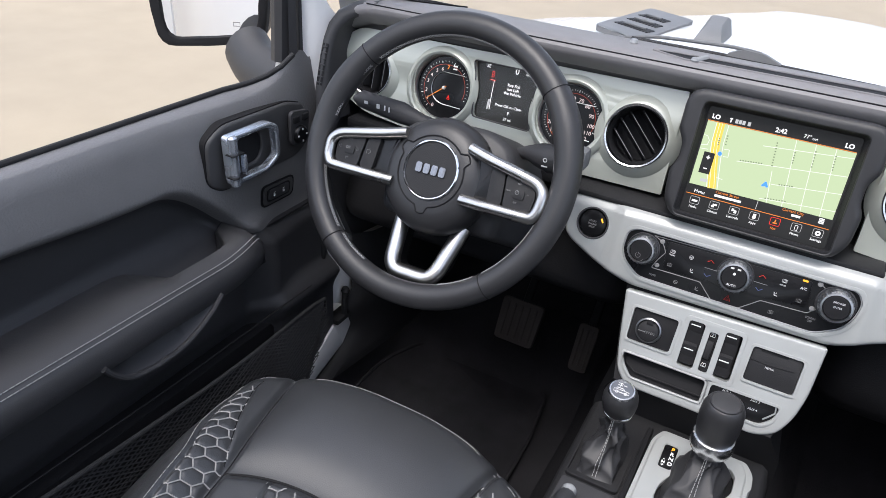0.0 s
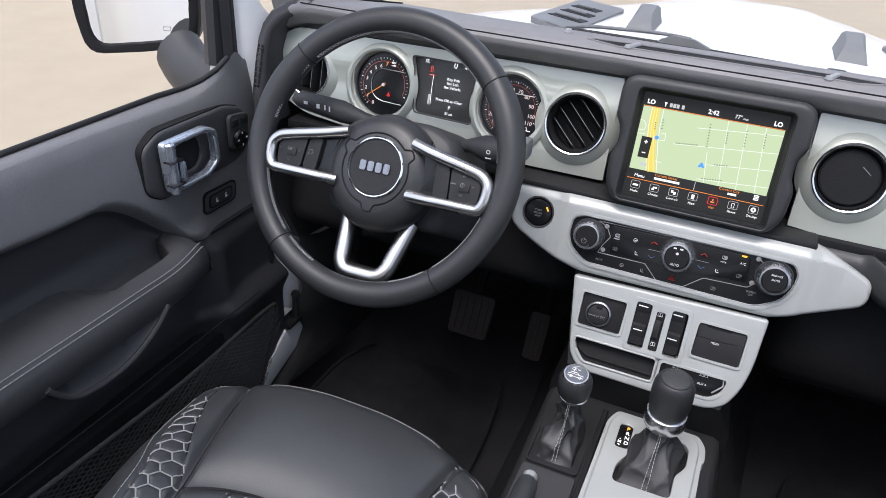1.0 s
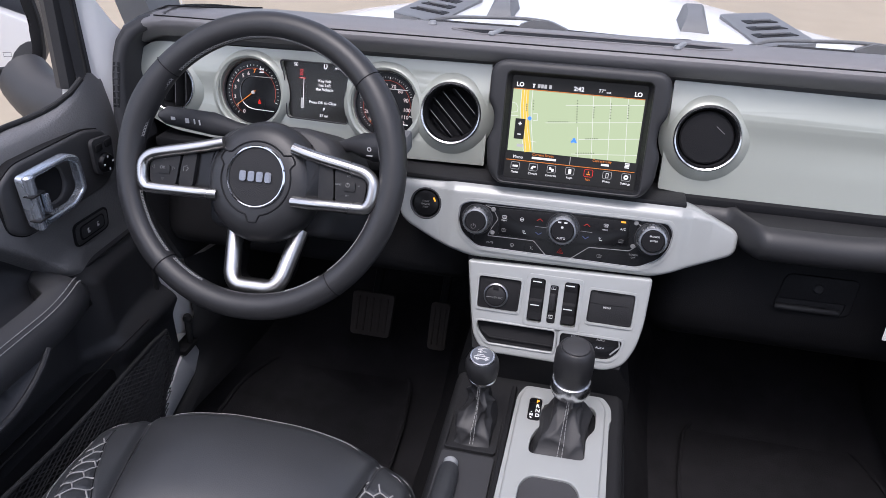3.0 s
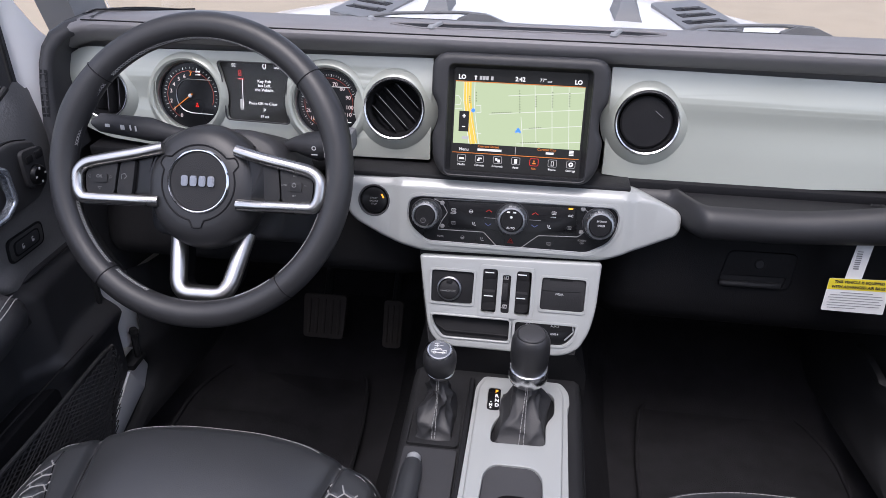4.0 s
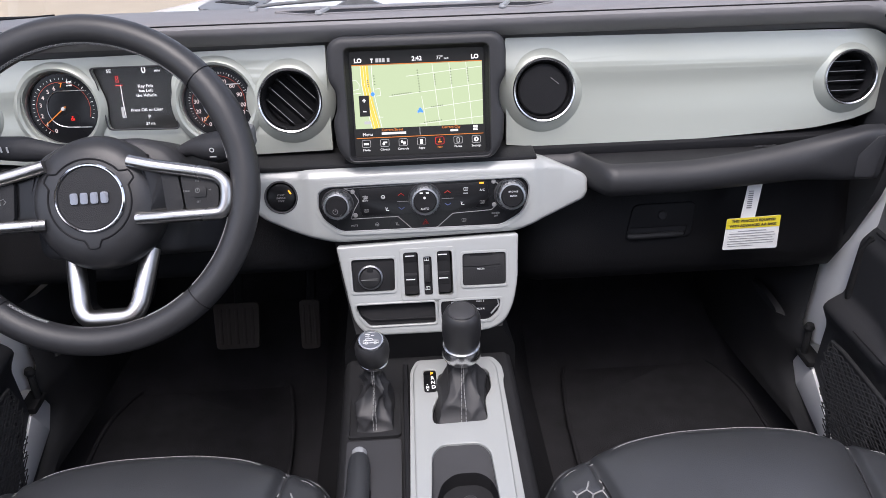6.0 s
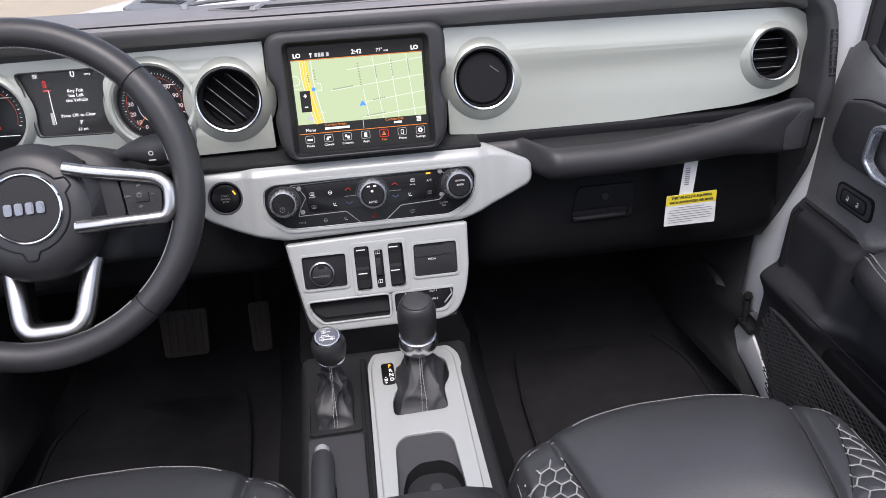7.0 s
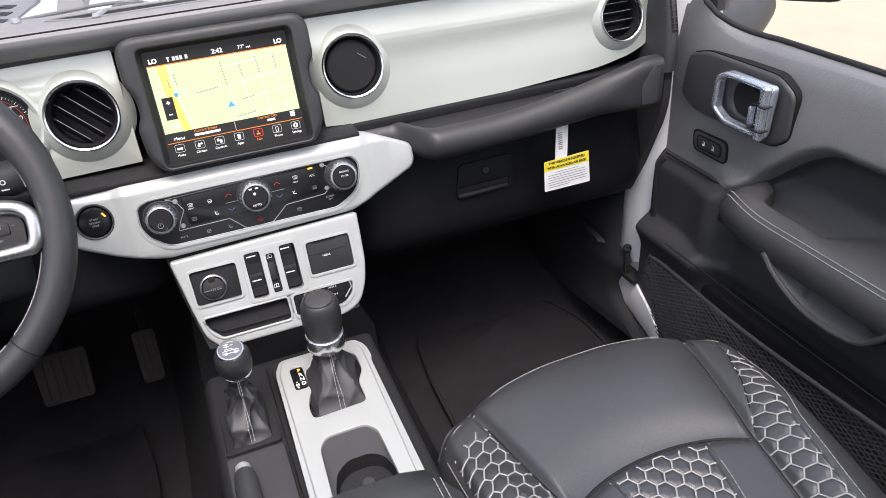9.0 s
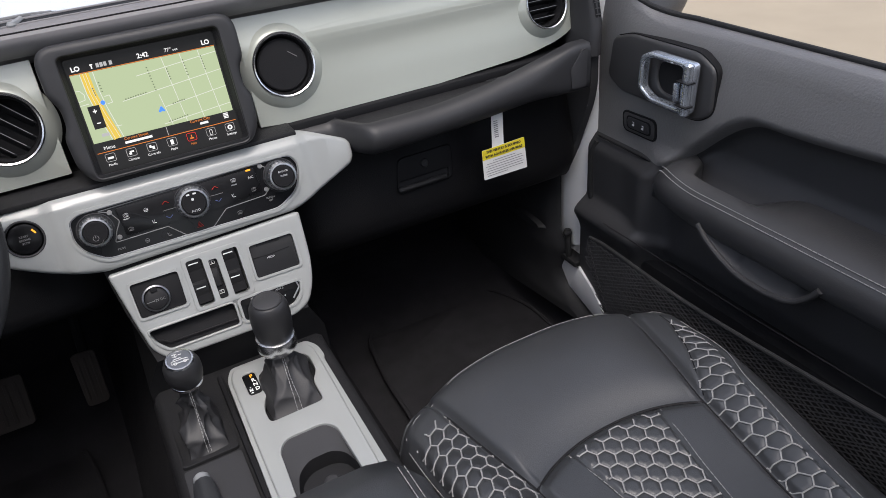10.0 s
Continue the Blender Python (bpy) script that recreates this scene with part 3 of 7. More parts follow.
# lower white plate with its openings
plate = [(-0.1198, 0.0375), (0.1262, 0.0440), (0.1232, -0.0200), (0.1165, -0.0520), (0.1035, -0.0770), (0.0820, -0.0872), (-0.0840, -0.0865), (-0.1010, -0.0680), (-0.1085, -0.0300)]
sd, media = lz([(-0.101, 0.957), (-0.043, 0.957), (-0.044, 0.917), (-0.100, 0.917)]), lz([(0.049, 0.958), (0.1075, 0.958), (0.1065, 0.918), (0.048, 0.918)])
sw1, swm, sw2 = lz([(-0.031, 0.963), (-0.011, 0.963), (-0.011, 0.908), (-0.031, 0.908)]), lz([(-0.004, 0.957), (0.007, 0.957), (0.007, 0.909), (-0.004, 0.909)]), lz([(0.0145, 0.963), (0.0345, 0.963), (0.0345, 0.908), (0.0145, 0.908)])
tray, aux = lz([(-0.098, 0.900), (0.009, 0.900), (0.009, 0.874), (-0.08, 0.874), (-0.092, 0.886)]), lz([(0.017, 0.900), (0.099, 0.900), (0.095, 0.885), (0.082, 0.8745), (0.017, 0.874)])
part("lower_plate", soft_panel(rounded(plate, [0.004, 0.004, 0.02, 0.02, 0.02, 0.015, 0.02, 0.02, 0.01], 5), [rounded(sd, 0.003), rounded(media, 0.004), rounded(sw1, 0.004), rounded(swm, 0.003), rounded(sw2, 0.004), rounded(tray, 0.004), rounded(aux, 0.006)], 0.02, 0.0036, 0.0012, 4), M_paint, dash, "pale painted switch plate", m=LOWER)
for nm, hole in (("outlet_rim", sd), ("port_rim", media), ("tray_rim", tray), ("aux_rim", aux)):
    cx, cy = sum(p[0] for p in hole) / len(hole), sum(p[1] for p in hole) / len(hole)
    grown = [(x + math.copysign(0.0032, x - cx), y + math.copysign(0.0032, y - cy)) for x, y in hole]
    part(nm, panel(rounded(grown, 0.006, 4), [rounded(hole, 0.004)], 0.004, 0.0014, 3), M_paint, dash, "moulded rim", m=LOWER @ Matrix.Translation((0, 0, 0.0018)))
group_rim = lz([(-0.036, 0.968), (0.0395, 0.968), (0.0395, 0.903), (-0.036, 0.903)])
part("switch_rim", panel(rounded(group_rim, 0.006, 4), [rounded(sw1, 0.004), rounded(swm, 0.003), rounded(sw2, 0.004)], 0.004, 0.0014, 3), M_paint, dash, "moulded rim", m=LOWER @ Matrix.Translation((0, 0, 0.0018)))
# black stack housing down to the tunnel
hous = [[(-0.126, 0.03, 1.0), (-0.126, -0.045, 0.99), (0.128, -0.045, 0.99), (0.128, 0.03, 1.0)],
        [(-0.122, 0.05, 0.9), (-0.116, -0.075, 0.92), (0.118, -0.075, 0.92), (0.124, 0.05, 0.9)],
        [(-0.12, 0.06, 0.83), (-0.1, -0.122, 0.863), (0.1, -0.122, 0.863), (0.12, 0.06, 0.83)],
        [(-0.122, 0.08, 0.77), (-0.122, -0.10, 0.81), (0.122, -0.10, 0.81), (0.122, 0.08, 0.77)],
        [(-0.13, 0.1, 0.5), (-0.13, -0.1, 0.5), (0.13, -0.1, 0.5), (0.13, 0.1, 0.5)]]
part("stack_housing", loft(hous, closed=True), M_dark, dash, smooth=50)

# knee panels: rolled bar above the glove box, and the driver's lower panel
rows = []
for i in range(81):
    x = 0.10 + 0.507 * (i / 80) ** 1.2
    zt = 1.066 + 0.040 * min(1.0, max(0.0, (x - 0.33) / 0.25)) ** 1.6
    zb = 1.021 + 0.012 * smooth(0.3, 0.57, x)
    zm, rz = (zt + zb) / 2, (zt - zb) / 2
    fwd = -0.075 + 0.058 * smooth(0.252, 0.205, x)
    c = max(fwd + 0.023, 0.004 - 0.056 * smooth(0.204, 0.242, x))
    lift = 0.005 * smooth(0.235, 0.2, x)
    sh = 1.0665 + 0.2 * (zt - 1.0665) + lift
    q = 1 - 0.6 * smooth(0.50, 0.57, x)
    arc = []
    for d in range(90, -91, -12):
        ca, sa = math.cos(radians(d)), math.sin(radians(d))
        arc.append((x, fwd + 0.023 - 0.023 * abs(ca) ** q, zm + rz * math.copysign(abs(sa) ** q, sa)))
    rows.append([(x, 0.03, sh - 0.016), (x, c + 0.012, sh - 0.012), (x, c + 0.004, zt + lift - 0.004), (x, c, zt + lift), (x, c + 0.5 * (fwd + 0.023 - c), zt + lift * 0.6)] + arc + [(x, 0.0, zm - 0.0275)])
rows.append([(0.611, max(y, -0.066), 1.065 + (z - 1.065) * 0.94) for x, y, z in rows[-1]])
rows.append([(0.613, max(y, -0.02), 1.065 + (z - 1.065) * 0.8) for x, y, z in rows[-1]])
part("knee_roll", loft(rows), M_knee, dash, "rolled soft black knee bar")
# the bar ends in a flat inset below the outer vent
part("grab_inset", panel(rounded([(0.569, 1.072), (0.590, 1.098), (0.600, 1.099), (0.598, 1.041), (0.572, 1.041)], 0.004), depth=0.003, bevel=0.001), M_trim, dash, m=lean(-0.0762, 0, 0))
part("airbag_ledge", panel(rounded([(0.246, -0.044), (0.54, -0.042), (0.58, 0.0), (0.58, 0.012), (0.21, 0.012)], 0.005), depth=0.003, bevel=0.001), M_low, dash, m=Matrix.Translation((0, 0, 1.0615)) @ Matrix.Rotation(radians(4), 4, "X"))
part("ledge_seam", tube([(0.538, -0.028, 1.061), (0.572, 0.004, 1.064)], 0.0012, 5), M_dark, dash)
part("airbag_lettering", lettering("AIRBAG", 0.0095, Matrix.Translation((0.478, -0.010, 1.0630)), bold=0.0002), M_trim, dash)
for sx in (-1, 1):
    ep = [(0.03, 1.205), (-0.012, 1.19), (-0.024, 1.15), (-0.034, 1.11), (-0.035, 1.02), (-0.028, 0.985), (0.013, 0.883), (0.044, 0.823), (0.2, 0.80), (0.2, 1.205)]
    part("end_panel", panel(rounded(ep, 0.012), depth=0.014, bevel=0.004), M_trim, dash, "black moulded dash end", m=SIDE(0.641), flip=sx < 0)
    yz = lambda z: -0.0192 - (1.194 - z) * 0.325
    out = part("side_outlet", loft([[(0.642, yz(z), z), (0.6525, yz(z), z)] for z in (1.188, 1.128)]), M_dark, dash, "slotted side window outlet", flip=sx < 0)
    for k in range(7):
        z = 1.132 + 0.0085 * k
        part("slat", box(0.6425, yz(z) - 0.0015, z - 0.0008, 0.652, yz(z) + 0.003, z + 0.0008, 0.0004), M_trim, out, flip=sx < 0)
    sink = lambda u: 0.0008 + max(0.0, 0.045 * (u - 0.575)) + 12.0 * max(0.0, u - 0.605) ** 2
    sm = Matrix.Translation((0, 0.07, 1.2535)) @ Matrix.Rotation(radians(-9), 4, "X") @ Matrix.Translation((0, -0.07, 0))
    so = [(0.626, 0.060), (0.556, 0.060), (0.528, 0.082), (0.497, 0.140), (0.60, 0.158), (0.634, 0.130)]
    g = part("speaker_grille", panel(rounded(so, 0.012), depth=0.003, bevel=0.001, cuts=[((u, 0, 0), (1, 0, 0)) for u in (0.57, 0.59, 0.605, 0.62)], bend=lambda u, v: -sink(u)), M_pad, dash, "perforated grey speaker grille", m=sm, flip=sx < 0)
    dots = []
    for a in range(38):
        for b in range(26):
            px, py = 0.496 + a * 0.0037, 0.060 + b * 0.0039 + (0.00195 if a % 2 else 0)
            if within((px, py), inset(so, 0.004)):
                dots.append(box(px - 0.0009, py - 0.0010, -0.0002 - sink(px), px + 0.0009, py + 0.0010, 0.0003 - sink(px)))
    part("perforation", join(*dots), M_dark, g, m=sm, flip=sx < 0)["kind"] = "stuff"
    part("grille_edge", tube([(x, y, 0.0004 - sink(x)) for x, y in [(0.632, 0.064), (0.60, 0.0575), (0.556, 0.0575), (0.526, 0.081), (0.494, 0.141)]], 0.0011, 6), M_dark, g, m=sm, flip=sx < 0)


def knee_panel(x0, x1, back, low):
    """A lid that leans, then rolls under at its lower edge."""
    prof = [(1.045, 0.03), (1.03, 0.024), (0.98, 0.009), (0.93, -0.006), (0.905, -0.012), (0.885, -0.012), (0.868, -0.004), (0.855, 0.014), (0.847, 0.04), (0.842, 0.09), (0.84, 0.2)]
    rows = []
    for i in range(25):
        a = i / 24
        x = x0 + (x1 - x0) * a
        e = 0.025 * (max(0.0, 1 - a * 14) ** 2 + max(0.0, (a - 1) * 14 + 1) ** 2)
        rows.append([(x, y + back + e, z + low * smooth(0.95, 0.85, z)) for z, y in prof])
    return loft(rows)


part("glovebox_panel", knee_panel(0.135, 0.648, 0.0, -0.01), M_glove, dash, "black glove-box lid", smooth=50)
part("driver_knee_panel", knee_panel(-0.648, -0.125, 0.015, 0.02), M_dark, dash, "black lower driver panel", smooth=50)

# ---- centre console ----
con = thing("center_console", (0, -0.4, 0.5), "black centre console with a pale painted shifter surround", "console")
TOP = Matrix.Translation((0, 0, 0.815))
body = [[(-0.128, y, 0.5), (-0.126, y, z - 0.03), (-0.12, y, z - 0.006), (-0.112, y, z), (0.106, y, z), (0.114, y, z - 0.006), (0.12, y, z - 0.03), (0.124, y, 0.5)] for y, z in ((-0.09, 0.80), (-0.13, 0.797), (-0.25, 0.79), (-0.40, 0.785), (-1.1, 0.785))]
part("body", loft(body), M_low, con, smooth=60)
boot_hole = [(0.015, -0.16), (0.022, -0.148), (0.07, -0.148), (0.077, -0.158), (0.077, -0.19), (0.066, -0.21), (0.066, -0.249), (-0.003, -0.251), (-0.003, -0.225), (0.004, -0.205), (0.015, -0.19)]
trim_out = [(-0.026, -0.148), (-0.018, -0.128), (0.082, -0.128), (0.090, -0.146), (0.089, -0.2), (0.083, -0.43), (-0.029, -0.43)]
cup_hole = [(-0.014, -0.428), (-0.007, -0.30), (0.004, -0.286), (0.052, -0.286), (0.063, -0.30), (0.066, -0.428)]
part("shifter_surround", soft_panel(rounded(trim_out, [0.012, 0.008, 0.008, 0.012, 0.004, 0.0, 0.0], 4), [rounded(boot_hole, 0.008, 3), rounded(cup_hole, 0.008, 3), rect(-0.0118, -0.1925, 0.0052, -0.1475, 0.005)], 0.007, 0.0035, 0.0012, 4), M_paint, con, "pale painted plastic surround", m=TOP)
part("surround_skirt", panel(rounded([(-0.030, -0.142), (-0.02, -0.120), (0.086, -0.120), (0.097, -0.138), (0.098, -0.163), (0.095, -0.17), (0.093, -0.43), (-0.036, -0.43)], [0.012, 0.006, 0.006, 0.01, 0.003, 0.003, 0, 0]), [rounded([(-0.022, -0.44), (-0.014, -0.14), (0.078, -0.14), (0.082, -0.2), (0.074, -0.44)], 0.01)], 0.02, 0.004, 3), M_paint, con, m=Matrix.Translation((0, 0, 0.8095)))
part("boot_tray", panel(rounded(boot_hole, 0.008, 3), depth=0.004), M_dark, con, m=Matrix.Translation((0, 0, 0.8045)))
part("gear_window", panel(rect(-0.0118, -0.1925, 0.0052, -0.1475, 0.005), depth=0.004), M_gloss, con, "black gear display window", m=Matrix.Translation((0, 0, 0.813)))
for s, x, y, mt in (("P", -0.0006, -0.1545, E_amber), ("R", 0.0000, -0.1635, E_white), ("N", 0.0006, -0.1725, E_white), ("D", 0.0010, -0.1815, E_white), ("M", -0.0072, -0.1815, E_white), ("-", -0.0072, -0.1755, E_white), ("+", -0.0072, -0.1870, E_white)):
    part("gear_letter", lettering(s, 0.0082 if s in "PRND" else 0.0062, Matrix.Translation((x, y, 0.8136)), bold=0.0001), mt, con)
# cup well behind the surround's opening
oct_out = rounded([(-0.002, -0.43), (-0.006, -0.362), (0.002, -0.336), (0.018, -0.324), (0.046, -0.324), (0.060, -0.334), (0.067, -0.360), (0.066, -0.43)], 0.008)
tilt = lambda v: 0.812 + 0.16 * (v + 0.284) if v > -0.335 else 0.8038 + 0.05 * (v + 0.335)
part("cup_tray", panel([(-0.016, -0.436), (-0.008, -0.284), (0.066, -0.284), (0.070, -0.436)], [oct_out], 0.003, 0.0, cuts=[((0, v, 0), (0, 1, 0)) for v in (-0.32, -0.335, -0.35)], bend=lambda u, v: tilt(v)), M_trim, con, "grey moulded cup tray", smooth=50)
well = [[(x, y, tilt(y) + 0.0004) for x, y in oct_out], [(0.031 + (x - 0.031) * 0.97, -0.385 + (y + 0.385) * 0.97, 0.796) for x, y in oct_out], [(0.031 + (x - 0.031) * 0.9, -0.385 + (y + 0.385) * 0.9, 0.735) for x, y in oct_out]]
wb = loft(well, closed=True)
wb.faces.new([v for v in wb.verts if v.co.z < 0.7355])
part("cup_well", wb, M_dark, con)
part("cup_latch", moved(lathe([(0, 0.004), (0.006, 0.003), (0.009, 0)], 16), Matrix.Translation((0.034, -0.350, 0.787)) @ Matrix.Scale(1.1, 4)), M_trim, con)
part("side_groove", box(-0.040, -0.6, 0.788, -0.033, -0.12, 0.806, 0.002), M_dark, con)
part("tray_plate", panel(rounded([(-0.112, -0.43), (-0.044, -0.43), (-0.044, -0.252), (-0.112, -0.252)], 0.004), depth=0.006, bevel=0.002), M_trim, con, m=Matrix.Translation((0, 0, 0.7945)))
part("lever_frame", panel(rounded([(-0.112, -0.246), (-0.044, -0.246), (-0.044, -0.136), (-0.112, -0.136)], 0.006), [rounded([(-0.110, -0.244), (-0.046, -0.244), (-0.046, -0.139), (-0.110, -0.139)], 0.006)], 0.006, 0.001), M_low, con, m=Matrix.Translation((0, 0, 0.795)))
lid_rows = []
for i in range(13):
    a = i / 12
    y = -0.405 - 0.45 * a
    e = 0.012 * max(0.0, 1 - a * 12) ** 2
    lid_rows.append([(-0.108 + e, y, 0.80), (-0.112 + e, y, 0.835 - e), (-0.1 + e, y, 0.855 - e), (-0.06, y, 0.863 - e), (0.0, y, 0.865 - e), (0.06, y, 0.863 - e), (0.098 - e, y, 0.855 - e), (0.112 - e, y, 0.835 - e), (0.108 - e, y, 0.80)])
lid_rows.insert(0, [(x * 0.97, -0.398, 0.80 + (z - 0.80) * 0.6) for x, y, z in lid_rows[0]])
lid_rows.insert(0, [(x * 0.96, -0.396, 0.80) for x, y, z in lid_rows[1]])
lid = part("armrest_lid", loft(lid_rows), M_leather, con, "black leather armrest lid", smooth=60)
for dx in (0.0, 0.007):
    part("stitching", stitches([(0.086 + dx, -0.432, 0.8588 - dx * 0.32), (0.087 + dx, -0.5, 0.8588 - dx * 0.32), (0.087 + dx, -0.6, 0.8588 - dx * 0.32)]), M_thread, lid, "pale stitched seam")


def boot(name, base, top, r0, parent, folds, seed, pinch=0.0):
    """A gathered leather boot from a rectangle to a neck, creased unevenly."""
    rnd = random.Random(seed)
    ph = [rnd.uniform(0, 6.28) for _ in range(8)]
    rows, n = [], 72
    (x0, y0, x1, y1, z0), (tx, ty, tz) = base, top
    crease = lambda q: 1 - 2 * abs(math.sin(q)) ** 0.6
    for j in range(31):
        t = j / 30
        row = []
        for i in range(n):
            a = 2 * math.pi * i / n
            c, s = math.cos(a), math.sin(a)
            k = 1 / max(abs(c), abs(s)) ** 0.8
            bx, by = (x0 + x1) / 2 + (x1 - x0) / 2 * c * k, (y0 + y1) / 2 + (y1 - y0) / 2 * s * k
            bx, by = min(max(bx, x0), x1), min(max(by, y0), y1)
            w = smooth(-0.1, 0.95, t) ** 0.8
            env = math.sin(math.pi * min(1, t * 1.08)) ** 0.7
            f = folds * env * (1 - smooth(0.72, 0.95, t)) * (0.55 * crease(1.5 * a + 3.2 * t + ph[0]) + 0.5 * crease(2.5 * a - 5.5 * t + ph[1]) + 0.55 * crease(6.5 * t + 0.8 * math.sin(a + ph[2]) + ph[3]))
            f += 0.006 * env * (1 - smooth(0.72, 0.95, t)) * (0.5 + 0.5 * math.sin(a * 2 + ph[4])) * math.sin(math.pi * min(1, t * 1.6))
            x = bx * (1 - w) + (tx + r0 * c) * w
            y = by * (1 - w) + (ty + r0 * s) * w
            if j == 0:
                f = 0
            row.append((min(max(x + f * c, x0 - 0.001 + pinch * smooth(0.08, 0.45, t)), x1 + 0.001), min(max(y + f * s, y0 - 0.002), y1 + 0.002), z0 + (tz - z0) * t))
        rows.append(row)
    return part(name, loft(rows, closed=True), M_boot, parent, "gathered black leather boot", smooth=55), rows


shift = thing("gear_shifter", (0.033, -0.2, 0.815), "black leather gear shifter with chrome collar and stitched boot", "gear lever")
bt, rows = boot("boot", (-0.001, -0.25, 0.072, -0.152, 0.806), (0.0385, -0.1825, 0.874), 0.0135, shift, 0.0054, 4, 0.022)
for k in (53, 55):
    part("stitching", stitches([Vector(rows[j][k]) + Vector((0, -0.0012, 0.0006)) for j in range(1, 31)], 0.003, 0.0016, 0.0005), M_thread, bt)
KN = Matrix.Translation((0.0385, -0.182, 0.872)) @ Matrix.Rotation(radians(4), 4, "X")
part("grip", lathe([(0.0205, 0.012), (0.0225, 0.016), (0.0245, 0.03), (0.0248, 0.045), (0.0238, 0.058), (0.0205, 0.066), (0.0185, 0.0675), (0.0175, 0.0672), (0, 0.0685)], 36), M_rim, shift, "black leather grip", m=KN)
part("collar", lathe([(0.0165, -0.009), (0.0225, -0.0085), (0.0250, -0.004), (0.0257, 0.002), (0.0255, 0.0085), (0.0240, 0.0128), (0.02, 0.0145)], 40), M_ring, shift, "polished chrome collar", m=KN)
part("cap", lathe([(0, 0.0698), (0.014, 0.0694), (0.0165, 0.0682), (0.017, 0.067)], 32), M_trim, shift, "dark cap", m=KN)
part("cap_ring", moved(lathe([(0.0165, 0.0684), (0.0172, 0.0694), (0.018, 0.0684)], 32), KN), M_trim, shift)

four = thing("transfer_case_lever", (-0.075, -0.19, 0.79), "round-knobbed transfer case lever with leather boot", "gear lever")
bt, rows = boot("boot", (-0.104, -0.238, -0.051, -0.144, 0.79), (-0.0765, -0.186, 0.868), 0.012, four, 0.0078, 9)
for k in (53, 55):
    part("stitching", stitches([Vector(rows[j][k]) + Vector((0, -0.0012, 0.0006)) for j in range(1, 31)], 0.003, 0.0016, 0.0005), M_thread, bt)
KM = Matrix.Translation((-0.075, -0.186, 0.868)) @ Matrix.Rotation(radians(14), 4, "X")
part("knob", lathe([(0.018, 0.004), (0.0205, 0.010), (0.0218, 0.02), (0.0215, 0.03), (0.019, 0.038), (0.0155, 0.0415), (0, 0.042)], 36), M_rim, four, "black leather knob", m=KM)
part("collar", lathe([(0.014, -0.002), (0.018, 0.0), (0.0195, 0.003), (0.0192, 0.0062), (0.017, 0.008)], 36), M_bright, four, "polished chrome collar", m=KM)
part("badge", lathe([(0, 0.0428), (0.0135, 0.0426), (0.014, 0.0412)], 32), M_gun, four, m=KM)
part("badge_ring", lathe([(0.0130, 0.0425), (0.0136, 0.0440), (0.0154, 0.0438), (0.0166, 0.0415)], 32), M_ring, four, "chrome ring", m=KM)
sym = join(tube([(x, y, 0.043) for x, y in ((-0.0095, -0.0045), (0.0095, -0.0045), (0.009, -0.001), (0.003, -0.0005), (0.0015, 0.002), (-0.0065, 0.002), (-0.007, -0.0005), (-0.0095, -0.001))], 0.0006, 5, closed=True), tube([(x, y, 0.043) for x, y in ((-0.0065, -0.0005), (0.003, -0.0005))], 0.0005, 5), tube([(-0.0055 + 0.0018 * math.cos(k * 0.785), -0.0045 + 0.0018 * math.sin(k * 0.785), 0.043) for k in range(8)], 0.0005, 5, closed=True), tube([(0.0055 + 0.0018 * math.cos(k * 0.785), -0.0045 + 0.0018 * math.sin(k * 0.785), 0.043) for k in range(8)], 0.0005, 5, closed=True), box(-0.004, 0.004, 0.0427, -0.003, 0.010, 0.0434), box(-0.007, 0.0055, 0.0427, -0.001, 0.0063, 0.0434), box(-0.007, 0.0085, 0.0427, -0.001, 0.0093, 0.0434), box(0.0, 0.0065, 0.0427, 0.004, 0.0073, 0.0434))
part("badge_mark", sym, M_print, four, m=KM)

hb = thing("handbrake_lever", (-0.094, -0.4, 0.79), "black handbrake lever with a pale grey release button", "handbrake")
part("grip", tube([(-0.0955, -0.285, 0.797), (-0.0952, -0.30, 0.80), (-0.0945, -0.36, 0.806), (-0.093, -0.55, 0.83), (-0.092, -0.7, 0.84)], [0.012, 0.0135, 0.0135, 0.0135, 0.0135], 12), M_leather, hb)
part("button", tube([(-0.0955, -0.27, 0.797), (-0.0955, -0.274, 0.7975), (-0.0955, -0.287, 0.798)], [0.0065, 0.0095, 0.0098], 12), M_greyplastic, hb, "pale grey release button")
part("slot", box(-0.11, -0.62, 0.789, -0.08, -0.33, 0.796, 0.002), M_dark, hb)


# ---- seats ----
SEAT_W, SEAT_Z, SEAT_X = 0.232, 0.790, 0.347


def table(rows, v):
    for (a, p), (b, q) in zip(rows, rows[1:]):
        if v <= b:
            t = min(1.0, max(0.0, (v - a) / (b - a)))
            return p + (q - p) * t
    return rows[-1][1]


def seat_front(u):
    return -0.256 - 0.075 * (abs(u) / SEAT_W) ** 2.6


def side_seam(v):
    """Half distance between the seams that part the middle from the side rolls."""
    return table(((0, 0.163), (0.2, 0.128), (0.3, 0.120), (0.5, 0.10)), v)


def strip(v, inner=False):
    """Inner and outer edge of the quilted strip on the side roll."""
    if inner:
        return side_seam(v) + 0.003, 0.212
    inn = max(side_seam(v) + 0.002, table(((0.05, 0.190), (0.12, 0.166), (0.205, 0.131), (0.3, 0.124), (0.5, 0.104)), v))
    return inn, inn + 0.76 * (roll_edge(v) - inn)


def roll_edge(v):
    """Where the side roll begins to fall away."""
    return table(((0.03, 0.216), (0.09, 0.208), (0.155, 0.196), (0.2, 0.184), (0.27, 0.176), (0.34, 0.168), (0.4, 0.16), (0.54, 0.146)), v)


